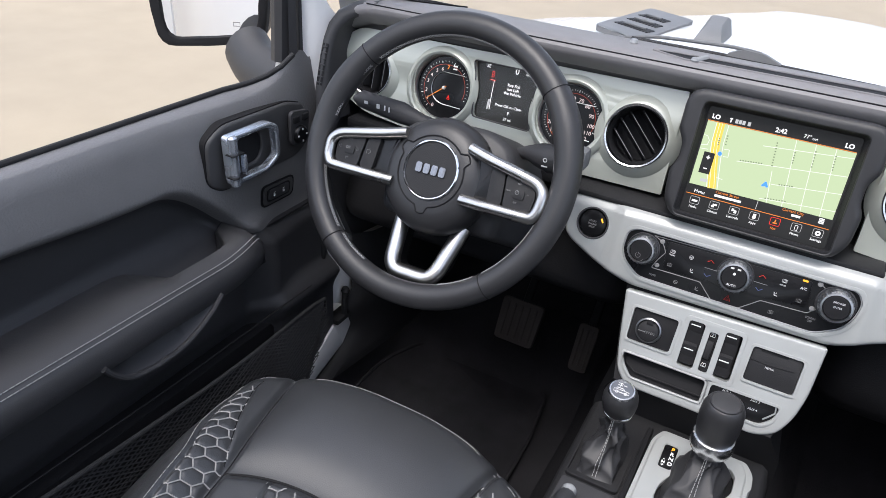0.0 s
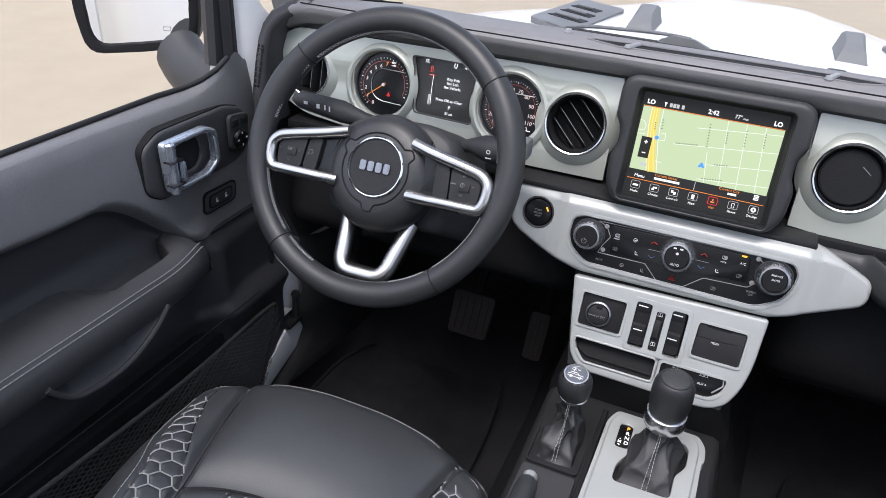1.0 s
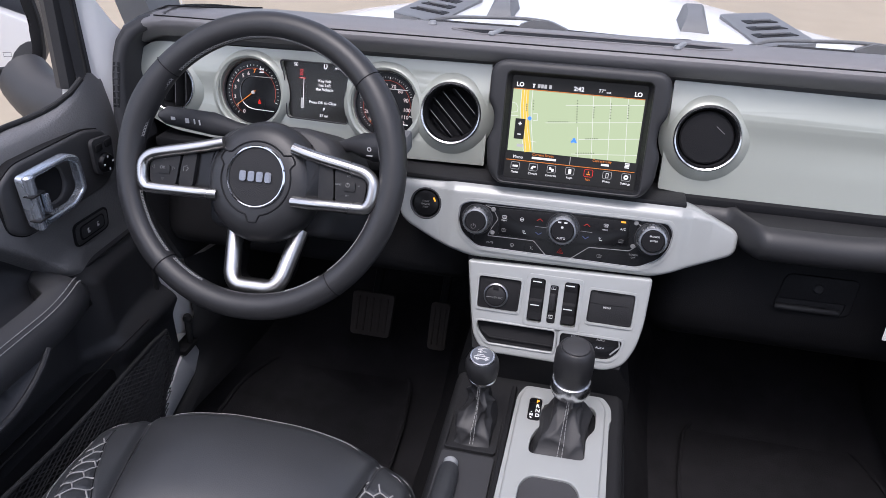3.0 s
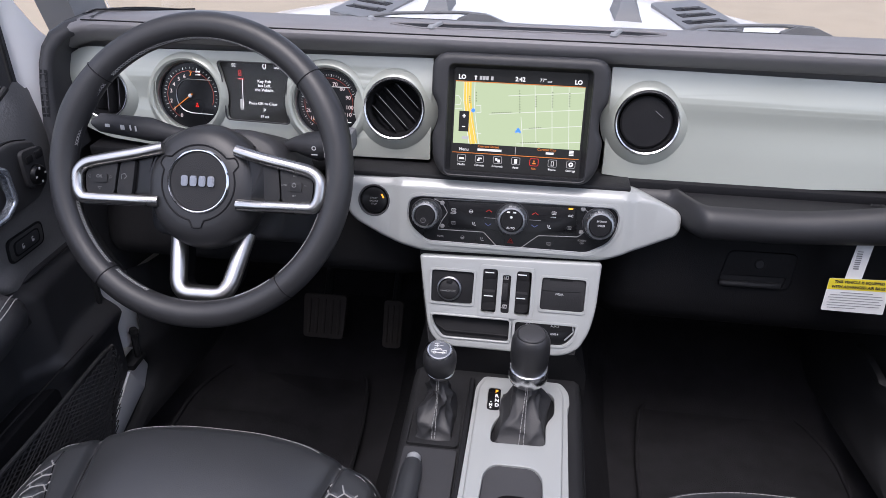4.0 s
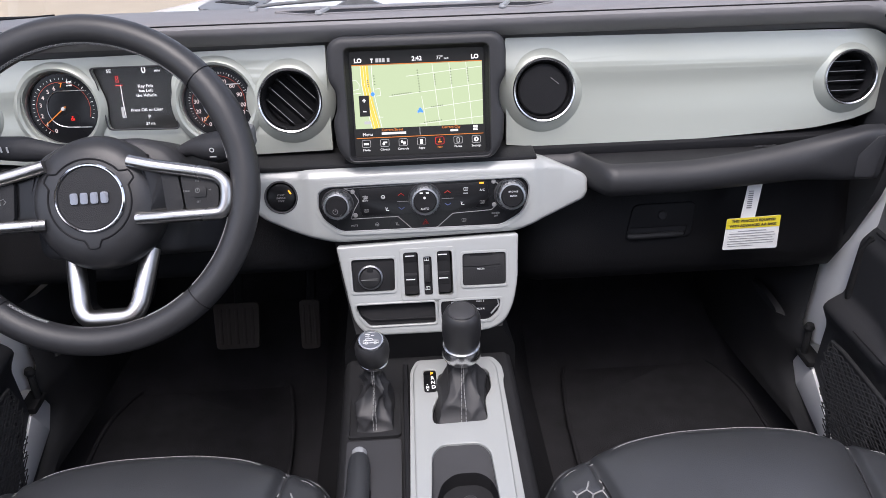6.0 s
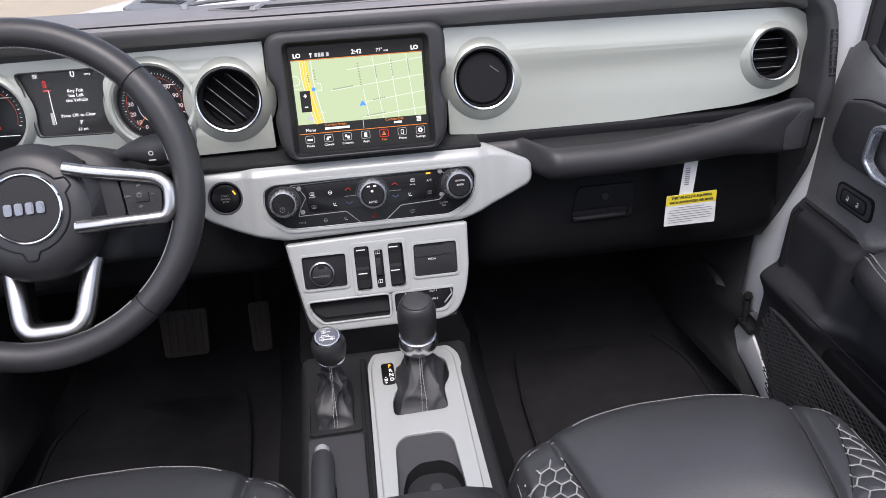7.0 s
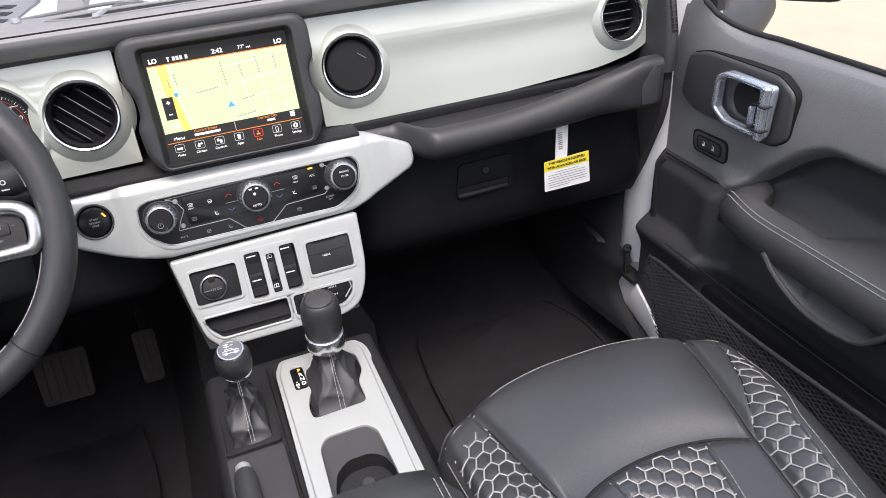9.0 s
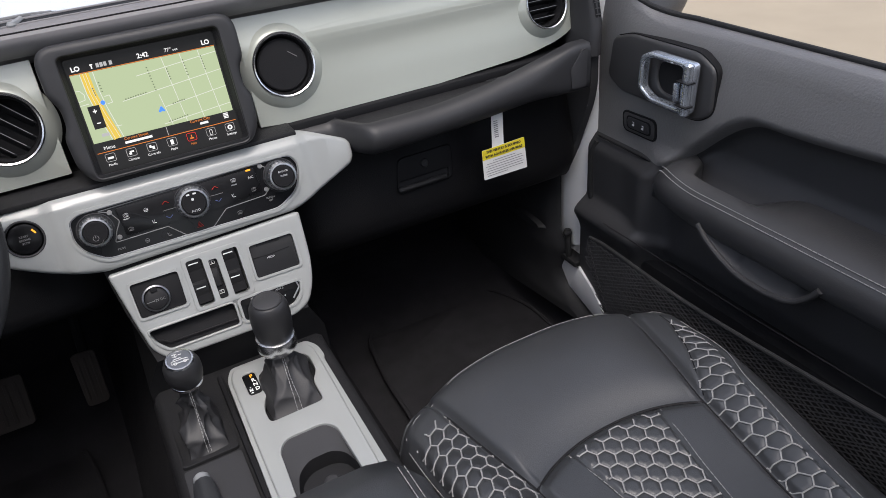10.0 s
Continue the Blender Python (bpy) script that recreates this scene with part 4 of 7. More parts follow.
def insert(v):
    return 0.062 - 0.16 * (v - 0.21)


def hexd(u, v, s=0.0245):
    """Distance to the nearest edge of a honeycomb, in cells."""
    px, py = u / s, v / s
    best = []
    for ox, oy in ((0, 0), (0.75, math.sqrt(3) / 4)):
        gx, gy = 1.5, math.sqrt(3) / 2
        cx, cy = (round((px - ox) / gx)) * gx + ox, (round((py - oy) / gy)) * gy + oy
        dx, dy = abs(px - cx), abs(py - cy)
        best.append(max(dy * 2 / math.sqrt(3), (dx * math.sqrt(3) + dy) / math.sqrt(3)))
    return 0.5 - min(best)


def seam_v(u):
    """Where the cross seam behind the thigh pad runs."""
    return 0.193 + 0.014 * (u / 0.12) ** 2


def quilted(u, v):
    a, b = strip(v, u < 0)
    if v > 0.05 and a < abs(u) < b:
        return True
    return v > seam_v(u) + 0.012 and abs(u) < insert(v)


def seat_z(u, v, quilt=True):
    au = abs(u)
    sm = side_seam(v)
    si, so = strip(v, u < 0)
    z = SEAT_Z + 0.003 * math.sin(min(1, v / 0.2) * math.pi) * (1 - (au / 0.2) ** 2)
    if au < sm:
        g = seam_v(u)
        if v < g:
            z += 0.017 * (1 - (au / sm) ** 4) * math.sin(math.pi * (v / g) ** 0.66)
    z -= 0.008 * smooth(0.2, 0.34, v)
    z += 0.022 * smooth(sm, sm + 0.045, au) * smooth(0.02, 0.2, v)
    z -= 0.045 * smooth((so if u < 0 else roll_edge(v)) - 0.01, SEAT_W + 0.012, au)
    z -= 0.008 * math.exp(-((au - sm) / 0.0055) ** 2)
    z -= 0.0035 * math.exp(-((au - so) / 0.0028) ** 2) * smooth(0.02, 0.06, v)
    z -= 0.0025 * math.exp(-((au - si) / 0.0022) ** 2) * smooth(0.02, 0.06, v)
    if au < sm:
        g = seam_v(u)
        e = smooth(0, 0.012, sm - au)
        z -= 0.008 * math.exp(-((v - g) / (0.03 if v < g else 0.009)) ** 2) * e
        if v > g:
            z -= 0.0035 * math.exp(-((au - insert(v) - 0.003) / 0.0025) ** 2)
    if quilt and quilted(u, v):
        z -= 0.0019 * math.exp(-(hexd(u, v) / 0.13) ** 2)
    d = SEAT_W - au
    if d < 0.045:
        z -= 0.6 * (0.045 - math.sqrt(max(0.0, 0.045 ** 2 - (0.045 - d) ** 2)))
    if v < 0.035:
        z -= 0.75 * (0.035 - math.sqrt(max(0.0, 0.035 ** 2 - (0.035 - v) ** 2)))
    return z


def seat_point(u, v, lift=0.0, quilt=False):
    return Vector((SEAT_X + u * (1 - 0.13 * smooth(0.08, 0.46, v)), seat_front(u) - v, seat_z(u, v, quilt) + lift))


def honeycomb(region, s=0.0245, r=0.0010):
    """Thread along the cell edges within a region, laid on the seat's surface."""
    bms, seen = [], set()
    h = s * math.sqrt(3) / 2
    for i in range(-13, 14):
        for j in range(-2, 40):
            cx, cy = i * 0.75 * s, j * h + (h / 2 if i % 2 else 0)
            pts = [(cx + s / 2 * math.cos(math.radians(60 * k)), cy + s / 2 * math.sin(math.radians(60 * k))) for k in range(6)]
            for k in range(6):
                a, b = pts[k], pts[(k + 1) % 6]
                key = (round((a[0] + b[0]) * 2000), round((a[1] + b[1]) * 2000))
                if key in seen:
                    continue
                seen.add(key)
                run = [q for q in ((a[0] + (b[0] - a[0]) * k / 8, a[1] + (b[1] - a[1]) * k / 8) for k in range(9)) if region(*q)]
                if len(run) > 1:
                    bms.append(tube([seat_point(*q, 0.0008, True) for q in run[::2] + ([run[-1]] if len(run) % 2 == 0 else [])], r, n=5))
    return join(*bms)


def car_seat(sx):
    fl = sx < 0
    t = thing("car_seat", (sx * SEAT_X, -0.5, 0.5), "black leather front seat with pale honeycomb stitching" + (" behind the steering wheel" if fl else " on the passenger side"), "car seat", "front seats")
    nu, nv = 290, 310
    rows = []
    for j in range(nv + 1):
        v = 0.54 * j / nv
        rows.append([(SEAT_X + (-1 + 2 * i / nu) * SEAT_W * (1 - 0.13 * smooth(0.08, 0.46, v)), seat_front((-1 + 2 * i / nu) * SEAT_W) - v, seat_z((-1 + 2 * i / nu) * SEAT_W, v)) for i in range(nu + 1)])
    rows.insert(0, [(x, y + 0.004, 0.70) for x, y, z in rows[0]])
    rows.insert(0, [(x, y - 0.03, 0.60) for x, y, z in rows[0]])
    rows = [[(r[0][0] + 0.006, r[0][1], 0.60), (r[0][0] - 0.004, r[0][1], min(0.71, r[0][2]))] + r + [(r[-1][0] + 0.004, r[-1][1], min(0.71, r[-1][2])), (r[-1][0] - 0.006, r[-1][1], 0.60)] for r in rows]
    cush = part("cushion", loft(rows), M_leather, t, "black leather cushion", flip=fl, smooth=60)
    inner = lambda sgn: (lambda u, v: u * sgn > 0 and 0.045 < v < 0.52 and strip(v, u < 0)[0] - 0.002 < abs(u) < strip(v, u < 0)[1] - 0.001)
    for sgn in (1, -1):
        part("honeycomb_stitching", honeycomb(inner(sgn)), M_thread, cush, "pale grey honeycomb thread", flip=fl)
        part("seam_stitching", stitches([seat_point(sgn * (strip(v, sgn < 0)[1] + 0.0045), v, 0.0012) for v in (0.03, 0.06, 0.09, 0.12, 0.155, 0.2, 0.24, 0.27, 0.3, 0.34, 0.4, 0.45, 0.5)]), M_thread, cush, flip=fl)
        part("seam_stitching", stitches([seat_point(sgn * (insert(v) + 0.007), v, 0.0012) for v in (0.205, 0.25, 0.3, 0.4, 0.5)]), M_thread, cush, flip=fl)
    part("honeycomb_stitching", honeycomb(lambda u, v: seam_v(u) + 0.008 < v < 0.52 and abs(u) < insert(v) + 0.001), M_thread, cush, "pale grey honeycomb thread", flip=fl)
    edge = [seat_point(u, 0.016, 0.0012) for u in (-0.212, -0.19, -0.16, -0.12, -0.06, 0, 0.06, 0.12, 0.16, 0.19, 0.212)]
    part("edge_stitching", stitches(edge, 0.0046, 0.0018, 0.00055), M_thread, cush, "pale stitched front seam", flip=fl)
    for sgn in (1, -1):
        part("seam", tube(path([seat_point(sgn * side_seam(v), v, -0.0004) for v in (0.012, 0.05, 0.1, 0.15, 0.2, 0.25, 0.3, 0.4, 0.5)], 0.01), 0.0014, 6), M_dark, cush, "dark sewn seam", flip=fl)
    part("seam", tube(path([seat_point(u, seam_v(u), 0.0004) for u in (-0.127, -0.1, -0.07, -0.035, 0, 0.035, 0.07, 0.1, 0.127)], 0.01), 0.0018, 6), M_dark, cush, "dark sewn seam", flip=fl)
    part("seam", tube(path([seat_point(strip(v)[0], v, -0.0002) for v in (0.03, 0.05, 0.08, 0.12, 0.16, 0.2)], 0.01), 0.0010, 6), M_dark, cush, "dark sewn seam", flip=fl)
    part("piping", tube(path([seat_point(u, 0.0045, 0.0006) for u in (-0.22, -0.2, -0.16, -0.1, 0, 0.1, 0.16, 0.2, 0.22)], 0.01), 0.0018, 6), M_leather, cush, flip=fl)
    part("base", box(0.17, -0.76, 0.5, 0.54, -0.34, 0.64, 0.02), M_dark, t, flip=fl)
    back_rows = []
    for i in range(12):
        a = i / 11
        z, y = 0.74 + 0.62 * a, -0.80 - 0.16 * a
        w = 0.225 - 0.07 * a ** 3
        back_rows.append([(SEAT_X + w * c, y + d, z) for c, d in ((-1, -0.03), (-0.96, 0.02), (-0.7, 0.03), (-0.3, 0.0), (0.3, 0.0), (0.7, 0.03), (0.96, 0.02), (1, -0.03), (0.8, -0.11), (-0.8, -0.11))])
    part("backrest", loft(back_rows, closed=True, caps=True), M_leather, t, "black leather backrest", flip=fl, smooth=60)
    if fl:
        t.location.y += 0.011


car_seat(1)
car_seat(-1)

# ---- doors ----
def door_w(y, z):
    """How far the door lining stands inwards of its plane."""
    zc = 0.905 + 0.14 * smooth(-0.12, -0.33, y) + 0.015 * smooth(-0.34, -0.6, y)
    w = 0.003 * math.exp(-((z - 1.08) / 0.06) ** 2) - (0.027 * smooth(1.10, 1.175, z) ** 1.5 + 0.018 * smooth(1.0, 1.15, z)) * (1 - 0.85 * smooth(-0.17, -0.05, y))
    w -= 0.045 * smooth(zc + 0.004, zc - 0.035, z) * smooth(-0.15, -0.2, y)
    w += 0.05 * smooth(0.93, 0.9, z) * max(0.35 + 0.65 * smooth(-0.09, -0.25, y), smooth(0.83, 0.78, z)) + 0.02 * smooth(0.9, 0.93, z) * smooth(-0.12, -0.2, y) * smooth(0.96, 0.93, z)
    w -= 0.02 * smooth(0.80, 0.74, z)
    return w


def car_door(sx):
    fl = sx < 0
    n = "1" if fl else "2"
    d = thing("door_" + n, (sx * 0.69, -0.55, 0.5), "closed front door with black vinyl lining, chrome handle and net pocket" + (", mirror controls" if fl else ""), "car door", kind="structure")

    def pt(y, z, w=0.0):
        return (0.675 - w, y, z)
    top = lambda y: 1.133 + 0.043 * min(1.0, max(0.0, (y + 0.16) / 0.115)) ** 2.2 - 0.016 * smooth(-0.045, -0.02, y) ** 2
    ny = 110
    parting = lambda y: 0.926 + (max(0.926, 0.887 + 0.14 * smooth(-0.12, -0.33, y) + 0.015 * smooth(-0.34, -0.6, y)) - 0.926) * smooth(-0.14, -0.2, y)

    def skin(z0, z1, nz):
        """The lining's surface between two heights, each a function of y."""
        rows = []
        for j in range(nz + 1):
            row = []
            for i in range(ny + 1):
                y = -1.12 + 1.107 * i / ny
                z = z0(y) + (z1(y) - z0(y)) * j / nz
                row.append(pt(y, z, door_w(y, 1.175 if z1 is top and j == nz else min(1.165, z))))
            rows.append(row)
        return loft(rows)
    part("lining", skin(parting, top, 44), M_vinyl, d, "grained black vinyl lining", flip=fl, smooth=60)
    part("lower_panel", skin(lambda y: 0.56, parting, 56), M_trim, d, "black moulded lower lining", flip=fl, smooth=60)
    # window sill seal and shell
    seal = [(0.675 - door_w(y, 1.175) + 0.002, y, top(y) + 0.0025) for y in [-1.12 + 1.065 * k / 48 for k in range(49)]]
    part("window_seal", tube(path(seal, 0.02), 0.0040, 10), M_rubber, d, "black rubber window seal", flip=fl)
    part("shell", box(0.735, -1.14, 0.5, 0.765, -0.03, 1.10, 0.006), M_white, d, "white painted outer skin", flip=fl)
    part("glass_guide", loft([[(0.70, -0.045, 1.08), (0.692, -0.034, 1.08), (0.69, -0.016, 1.08), (0.71, -0.014, 1.08)], [(0.70, -0.043, 1.28), (0.692, -0.032, 1.28), (0.69, -0.014, 1.28), (0.71, -0.012, 1.28)], [(0.635, -0.165, 1.74), (0.627, -0.153, 1.74), (0.625, -0.135, 1.74), (0.645, -0.13, 1.74)]], closed=True), M_trim, d, "black glass guide", flip=fl, smooth=20)
    part("guide_seal", tube([(0.691, -0.034, 1.08), (0.691, -0.030, 1.28), (0.626, -0.15, 1.74)], 0.003, 6), M_rubber, d, flip=fl)
    part("door_frame", tube([(0.725, -0.035, 1.15), (0.715, -0.03, 1.4), (0.65, -0.13, 1.75), (0.63, -0.6, 1.76), (0.63, -1.1, 1.75)], 0.015, 8), M_trim, d, flip=fl)
    # handle bezel
    pl = [(-0.057, 1.095), (-0.098, 1.108), (-0.233, 1.110), (-0.266, 1.093), (-0.267, 1.031), (-0.243, 1.014), (-0.21, 1.012), (-0.079, 1.014), (-0.048, 1.032)]
    pl = [(y + 0.010, z) for y, z in pl]
    part("handle_groove", panel(rounded([(-0.158 + (y + 0.158) * 1.014, 1.062 + (z - 1.062) * 1.03) for y, z in pl], 0.012), depth=0.04), M_dark, d, m=SIDE(0.6745), flip=fl)
    bez = part("handle_bezel", soft_panel(rounded(pl, 0.012, 4), [rounded([(-0.152, 1.082), (-0.226, 1.086), (-0.226, 1.034), (-0.158, 1.038), (-0.147, 1.056)], 0.01)], 0.04, 0.005, 0.003, 4), M_bezel, d, "black handle surround", m=SIDE(0.6700), flip=fl)
    part("handle_cup", panel(rounded([(-0.13, 1.095), (-0.235, 1.095), (-0.235, 1.025), (-0.13, 1.025)], 0.01), depth=0.004), M_dark, d, m=SIDE(0.674), flip=fl)
    ho = [(-0.1320, 1.0900), (-0.1510, 1.1000), (-0.2365, 1.1010), (-0.2330, 1.0270), (-0.2120, 1.0248), (-0.1570, 1.0250), (-0.1295, 1.0410)]
    hi = [(-0.1400, 1.0830), (-0.1560, 1.0925), (-0.2170, 1.0932), (-0.2145, 1.0330), (-0.1600, 1.0325), (-0.1380, 1.0440)]
    han = part("handle", soft_panel(rounded(ho, 0.008, 4), [rounded(hi, 0.006, 4)], 0.013, 0.0036, 0.003, 4), M_steel, d, "polished chrome pull handle", m=SIDE(0.650), flip=fl, smooth=50)
    part("lock_tab", box(0.639, -0.2180, 1.046, 0.648, -0.2125, 1.073, 0.002), M_steel, han, flip=fl)
    part("hinge_bar", tube([(0.651, -0.2275, 1.027), (0.6505, -0.2275, 1.029), (0.6505, -0.2285, 1.099), (0.651, -0.2285, 1.101)], [0.005, 0.0072, 0.0072, 0.005], 18), M_steel, han, flip=fl)
    for z in (1.042, 1.076):
        part("handle_joint", box(0.6405, -0.2385, z - 0.0006, 0.655, -0.2155, z + 0.0006), M_dark, han, flip=fl)
    # lock switch
    part("lock_bezel", panel(rounded([(-0.080, 0.983), (-0.150, 0.986), (-0.153, 0.955), (-0.084, 0.954)], 0.010, 4), depth=0.012, bevel=0.003), M_bezel, d, m=SIDE(0.6715), flip=fl)
    part("lock_groove", panel(rounded([(-0.077, 0.9855), (-0.153, 0.9885), (-0.156, 0.9525), (-0.081, 0.9515)], 0.011, 4), depth=0.012), M_dark, d, m=SIDE(0.6725), flip=fl)
    part("switch_well", panel(rounded([(-0.0885, 0.980), (-0.1435, 0.9815), (-0.1455, 0.9595), (-0.0905, 0.9585)], 0.008, 4), depth=0.004), M_dark, d, m=SIDE(0.6710), flip=fl)
    part("lock_switch", panel(rounded([(-0.092, 0.978), (-0.140, 0.979), (-0.142, 0.962), (-0.094, 0.961)], 0.006, 4), depth=0.006, bevel=0.0015), M_trim, d, m=SIDE(0.6695), flip=fl)
    for y in (-0.107, -0.128):
        part("lock_mark", join(box(0.6688, y - 0.0022, 0.9665, 0.670, y + 0.0022, 0.9695), tube([(0.669, y - 0.002, 0.9695), (0.669, y - 0.0015, 0.973), (0.669, y + 0.0015, 0.973)], 0.0006, 5)), M_print, d, flip=fl)
    part("lining_seam", tube([(0.6655, -0.03, 0.925), (0.6655, -0.17, 0.924)], 0.0015, 5), M_dark, d, flip=fl)
    if fl:
        mc = panel(rounded([(-0.050, 1.090), (-0.095, 1.096), (-0.096, 1.042), (-0.058, 1.036)], 0.010, 4), depth=0.006, bevel=0.002)
        part("mirror_control", mc, M_trim, d, "black mirror control pad", m=SIDE(0.6585), flip=True)
        for y in (-0.063, -0.084):
            part("mirror_button", box(0.6555, y - 0.007, 1.076, 0.66, y + 0.007, 1.087, 0.002), M_dark, d, flip=True)
        part("mirror_dial", moved(lathe([(0, 0.006), (0.012, 0.006), (0.0145, 0.003), (0.015, 0)], 24), SIDE(0.6585) @ Matrix.Translation((-0.076, 1.056, 0))), M_gloss, d, flip=True)
        for a in range(4):
            part("dial_mark", box(-0.0012, 0.008, 0, 0.0012, 0.011, 0.0008), M_print, d, m=SIDE(0.6525) @ Matrix.Translation((-0.076, 1.056, 0)) @ Matrix.Rotation(radians(90 * a), 4, "Z"), flip=True)
    # armrest with its pull gap
    arm_sag = lambda y: 0.013 * smooth(-0.2, -0.29, y)
    rows = []
    for i in range(46):
        a = i / 45
        y = -0.198 - 0.9 * a
        e = max(0.0, 1 - a / 0.05)
        ins = 0.03 * (1 - math.sqrt(max(0.0, 1 - e * e)))
        gap = smooth(-0.232, -0.252, y) * (1 - smooth(-0.33, -0.41, y))
        ox = 0.70 - 0.046 * gap
        zt = 0.957 + 0.012 * smooth(-0.34, -0.42, y) - 0.010 * gap
        sag = arm_sag(y)
        rows.append([(x, yy, z - sag) for x, yy, z in ((ox, y, zt - 0.05 - ins), (ox, y, zt - 0.006 - ins), (ox - 0.006, y, zt - ins), (0.648, y, 0.958 - ins), (0.634, y, 0.954 - ins), (0.622 + ins * 0.4, y, 0.944 - ins), (0.616 + ins * 0.5, y, 0.93 - ins * 0.6), (0.619 + ins * 0.5, y, 0.905), (0.632, y, 0.893), (0.66, y, 0.89))])
    rows.insert(0, [(0.66, -0.182, z - 0.012 if z > 0.92 else z + 0.005) for x, y, z in rows[0]])
    arm = part("armrest", loft(rows), M_rest, d, "padded black leather armrest", flip=fl, smooth=60)
    for dz, dx in ((0.0005, 0.0), (-0.0035, -0.0055)):
        line = [(0.6295 + dx, -0.2175, 0.9492 + dz), (0.6285 + dx, -0.224, 0.9505 + dz)] + [(0.6285 + dx, -0.22 - 0.85 * k / 34, 0.9505 + dz - arm_sag(-0.22 - 0.85 * k / 34)) for k in range(1, 35)]
        part("stitching", stitches(line, 0.0048, 0.0018, 0.0007), M_thread, arm, "pale double stitching", flip=fl)
    part("lower_seam", tube([(0.6245, -0.1, 0.80), (0.6245, -0.4, 0.80), (0.6245, -1.1, 0.82)], 0.0012, 5), M_dark, d, flip=fl)
    # scooped pocket lip under the armrest
    sc = []
    for i in range(25):
        a = i / 24
        y = -0.305 - 0.195 * a
        zb = table(((0, 0.902), (0.087, 0.886), (0.17, 0.876), (0.26, 0.8675), (0.36, 0.8605), (0.47, 0.857), (0.633, 0.857), (0.783, 0.862), (0.85, 0.868), (0.89, 0.874), (0.953, 0.888), (1, 0.902)), a)
        sc.append([(0.642, y, 0.900), (0.640, y, zb + 0.012), (0.622, y, zb + 0.003), (0.617, y, zb - 0.002), (0.620, y, zb - 0.007), (0.63, y, zb - 0.012)])
    part("pocket_edge", tube([r[3] for r in sc], 0.0042, 10), M_trim, d, "moulded pocket edge", flip=fl)
    part("pocket_lip", loft(sc), M_trim, d, "moulded pocket lip", flip=fl, smooth=60)
    # lower kick lining and net pocket
    part("lower_lining", box(0.655, -1.1, 0.54, 0.70, -0.06, 0.75, 0.01), M_dark, d, flip=fl)
    net = []
    cell, zt, zb = 0.0145, 0.768, 0.56
    for k in range(-31, 64):
        y0 = -0.06 - cell * k
        for sgn in (1, -1):
            pts = []
            for q in range(29):
                z = zt - (zt - zb) * q / 28
                y = y0 - sgn * (zt - z) * 2.1 + 0.0022 * math.sin(z * 70 + k * 1.7) + 0.0012 * math.sin(k * 5.1)
                front = -0.078 - 0.075 * smooth(0.745, 0.6, z)
                if -0.74 < y < front:
                    pts.append((0.612 + 0.006 * math.sin(y * 9) - 0.008 * math.sin(math.pi * q / 28), y, z + 0.02 * smooth(-0.4, -0.7, y)))
            if len(pts) > 1:
                net.append(tube(pts, 0.0011, n=3))
    pk = part("net_pocket", join(*net), M_net, d, "black elastic net pocket", flip=fl)
    pk["kind"] = "stuff"
    part("net_edge", tube(path([(0.612, -0.150, 0.60), (0.61, -0.092, 0.72), (0.612, -0.078, 0.758), (0.612, -0.11, 0.770), (0.61, -0.3, 0.768), (0.612, -0.49, 0.777), (0.612, -0.75, 0.80)], 0.02), 0.0032, 8), M_net, d, "black elastic edge", flip=fl)


car_door(1)
car_door(-1)

# ---- steering wheel ----
wheel = thing("steering_wheel", (-0.379, -0.159, 1.121), "black leather three-spoke steering wheel with satin silver spokes", "steering wheel")
TILT = radians(28.3)
# u right, v up along the wheel, w towards the driver
WM = Matrix(((1, 0, 0, -0.3745), (0, math.sin(TILT), -math.cos(TILT), -0.160), (0, math.cos(TILT), math.sin(TILT), 1.118), (0, 0, 0, 1))) @ Matrix.Rotation(radians(1.2), 4, "Z")
HM = WM @ Matrix.Translation((0.003, -0.018, -0.022))
R0 = 0.1735
rows = []
N = 120
for i in range(N + 1):
    a = 2 * math.pi * i / N
    deg = math.degrees(a) % 360
    fat = 0.0165 + 0.0016 * (math.exp(-((min(abs(deg - 25), abs(deg - 155))) / 12) ** 2))
    row = []
    for j in range(16):
        b = 2 * math.pi * j / 16
        r = R0 + fat * 1.0 * math.cos(b)
        row.append((r * math.cos(a), r * math.sin(a), fat * 1.02 * math.sin(b)))
    rows.append(row)
bm = loft(rows, closed=True)
bmesh.ops.remove_doubles(bm, verts=bm.verts, dist=1e-6)
rim = part("rim", bm, M_rim, wheel, "black leather-wrapped rim", m=WM)
for deg in (41, 139, 230, 310):
    a = radians(deg)
    c = [((R0 + 0.0168 * math.cos(b)) * math.cos(a), (R0 + 0.0168 * math.cos(b)) * math.sin(a), 0.0170 * math.sin(b)) for b in [2 * math.pi * k / 20 for k in range(20)]]
    part("rim_seam", tube(c, 0.0008, 5, closed=True), M_dark, rim, m=WM)
# cross stitching on the rim's inner side
for a0, a1 in ((43, 137), (141, 172), (196, 228), (232, 250), (290, 308), (312, 344), (8, 39)):
    bms = []
    k = int((a1 - a0) / 1.45)
    for i in range(k):
        a, b = radians(a0 + 1.45 * i), radians(a0 + 1.45 * (i + 0.75))
        f = lambda an, t: ((R0 - 0.0168 * math.cos(t)) * math.cos(an), (R0 - 0.0168 * math.cos(t)) * math.sin(an), 0.0171 * math.sin(t))
        bms.append(tube([f(a, 0.16), f(b, 0.40)], 0.0006, 4))
        bms.append(tube([f(b, 0.16), f(a, 0.40)], 0.0006, 4))
    part("rim_stitching", join(*bms), M_thread, rim, "pale cross stitching", m=WM)
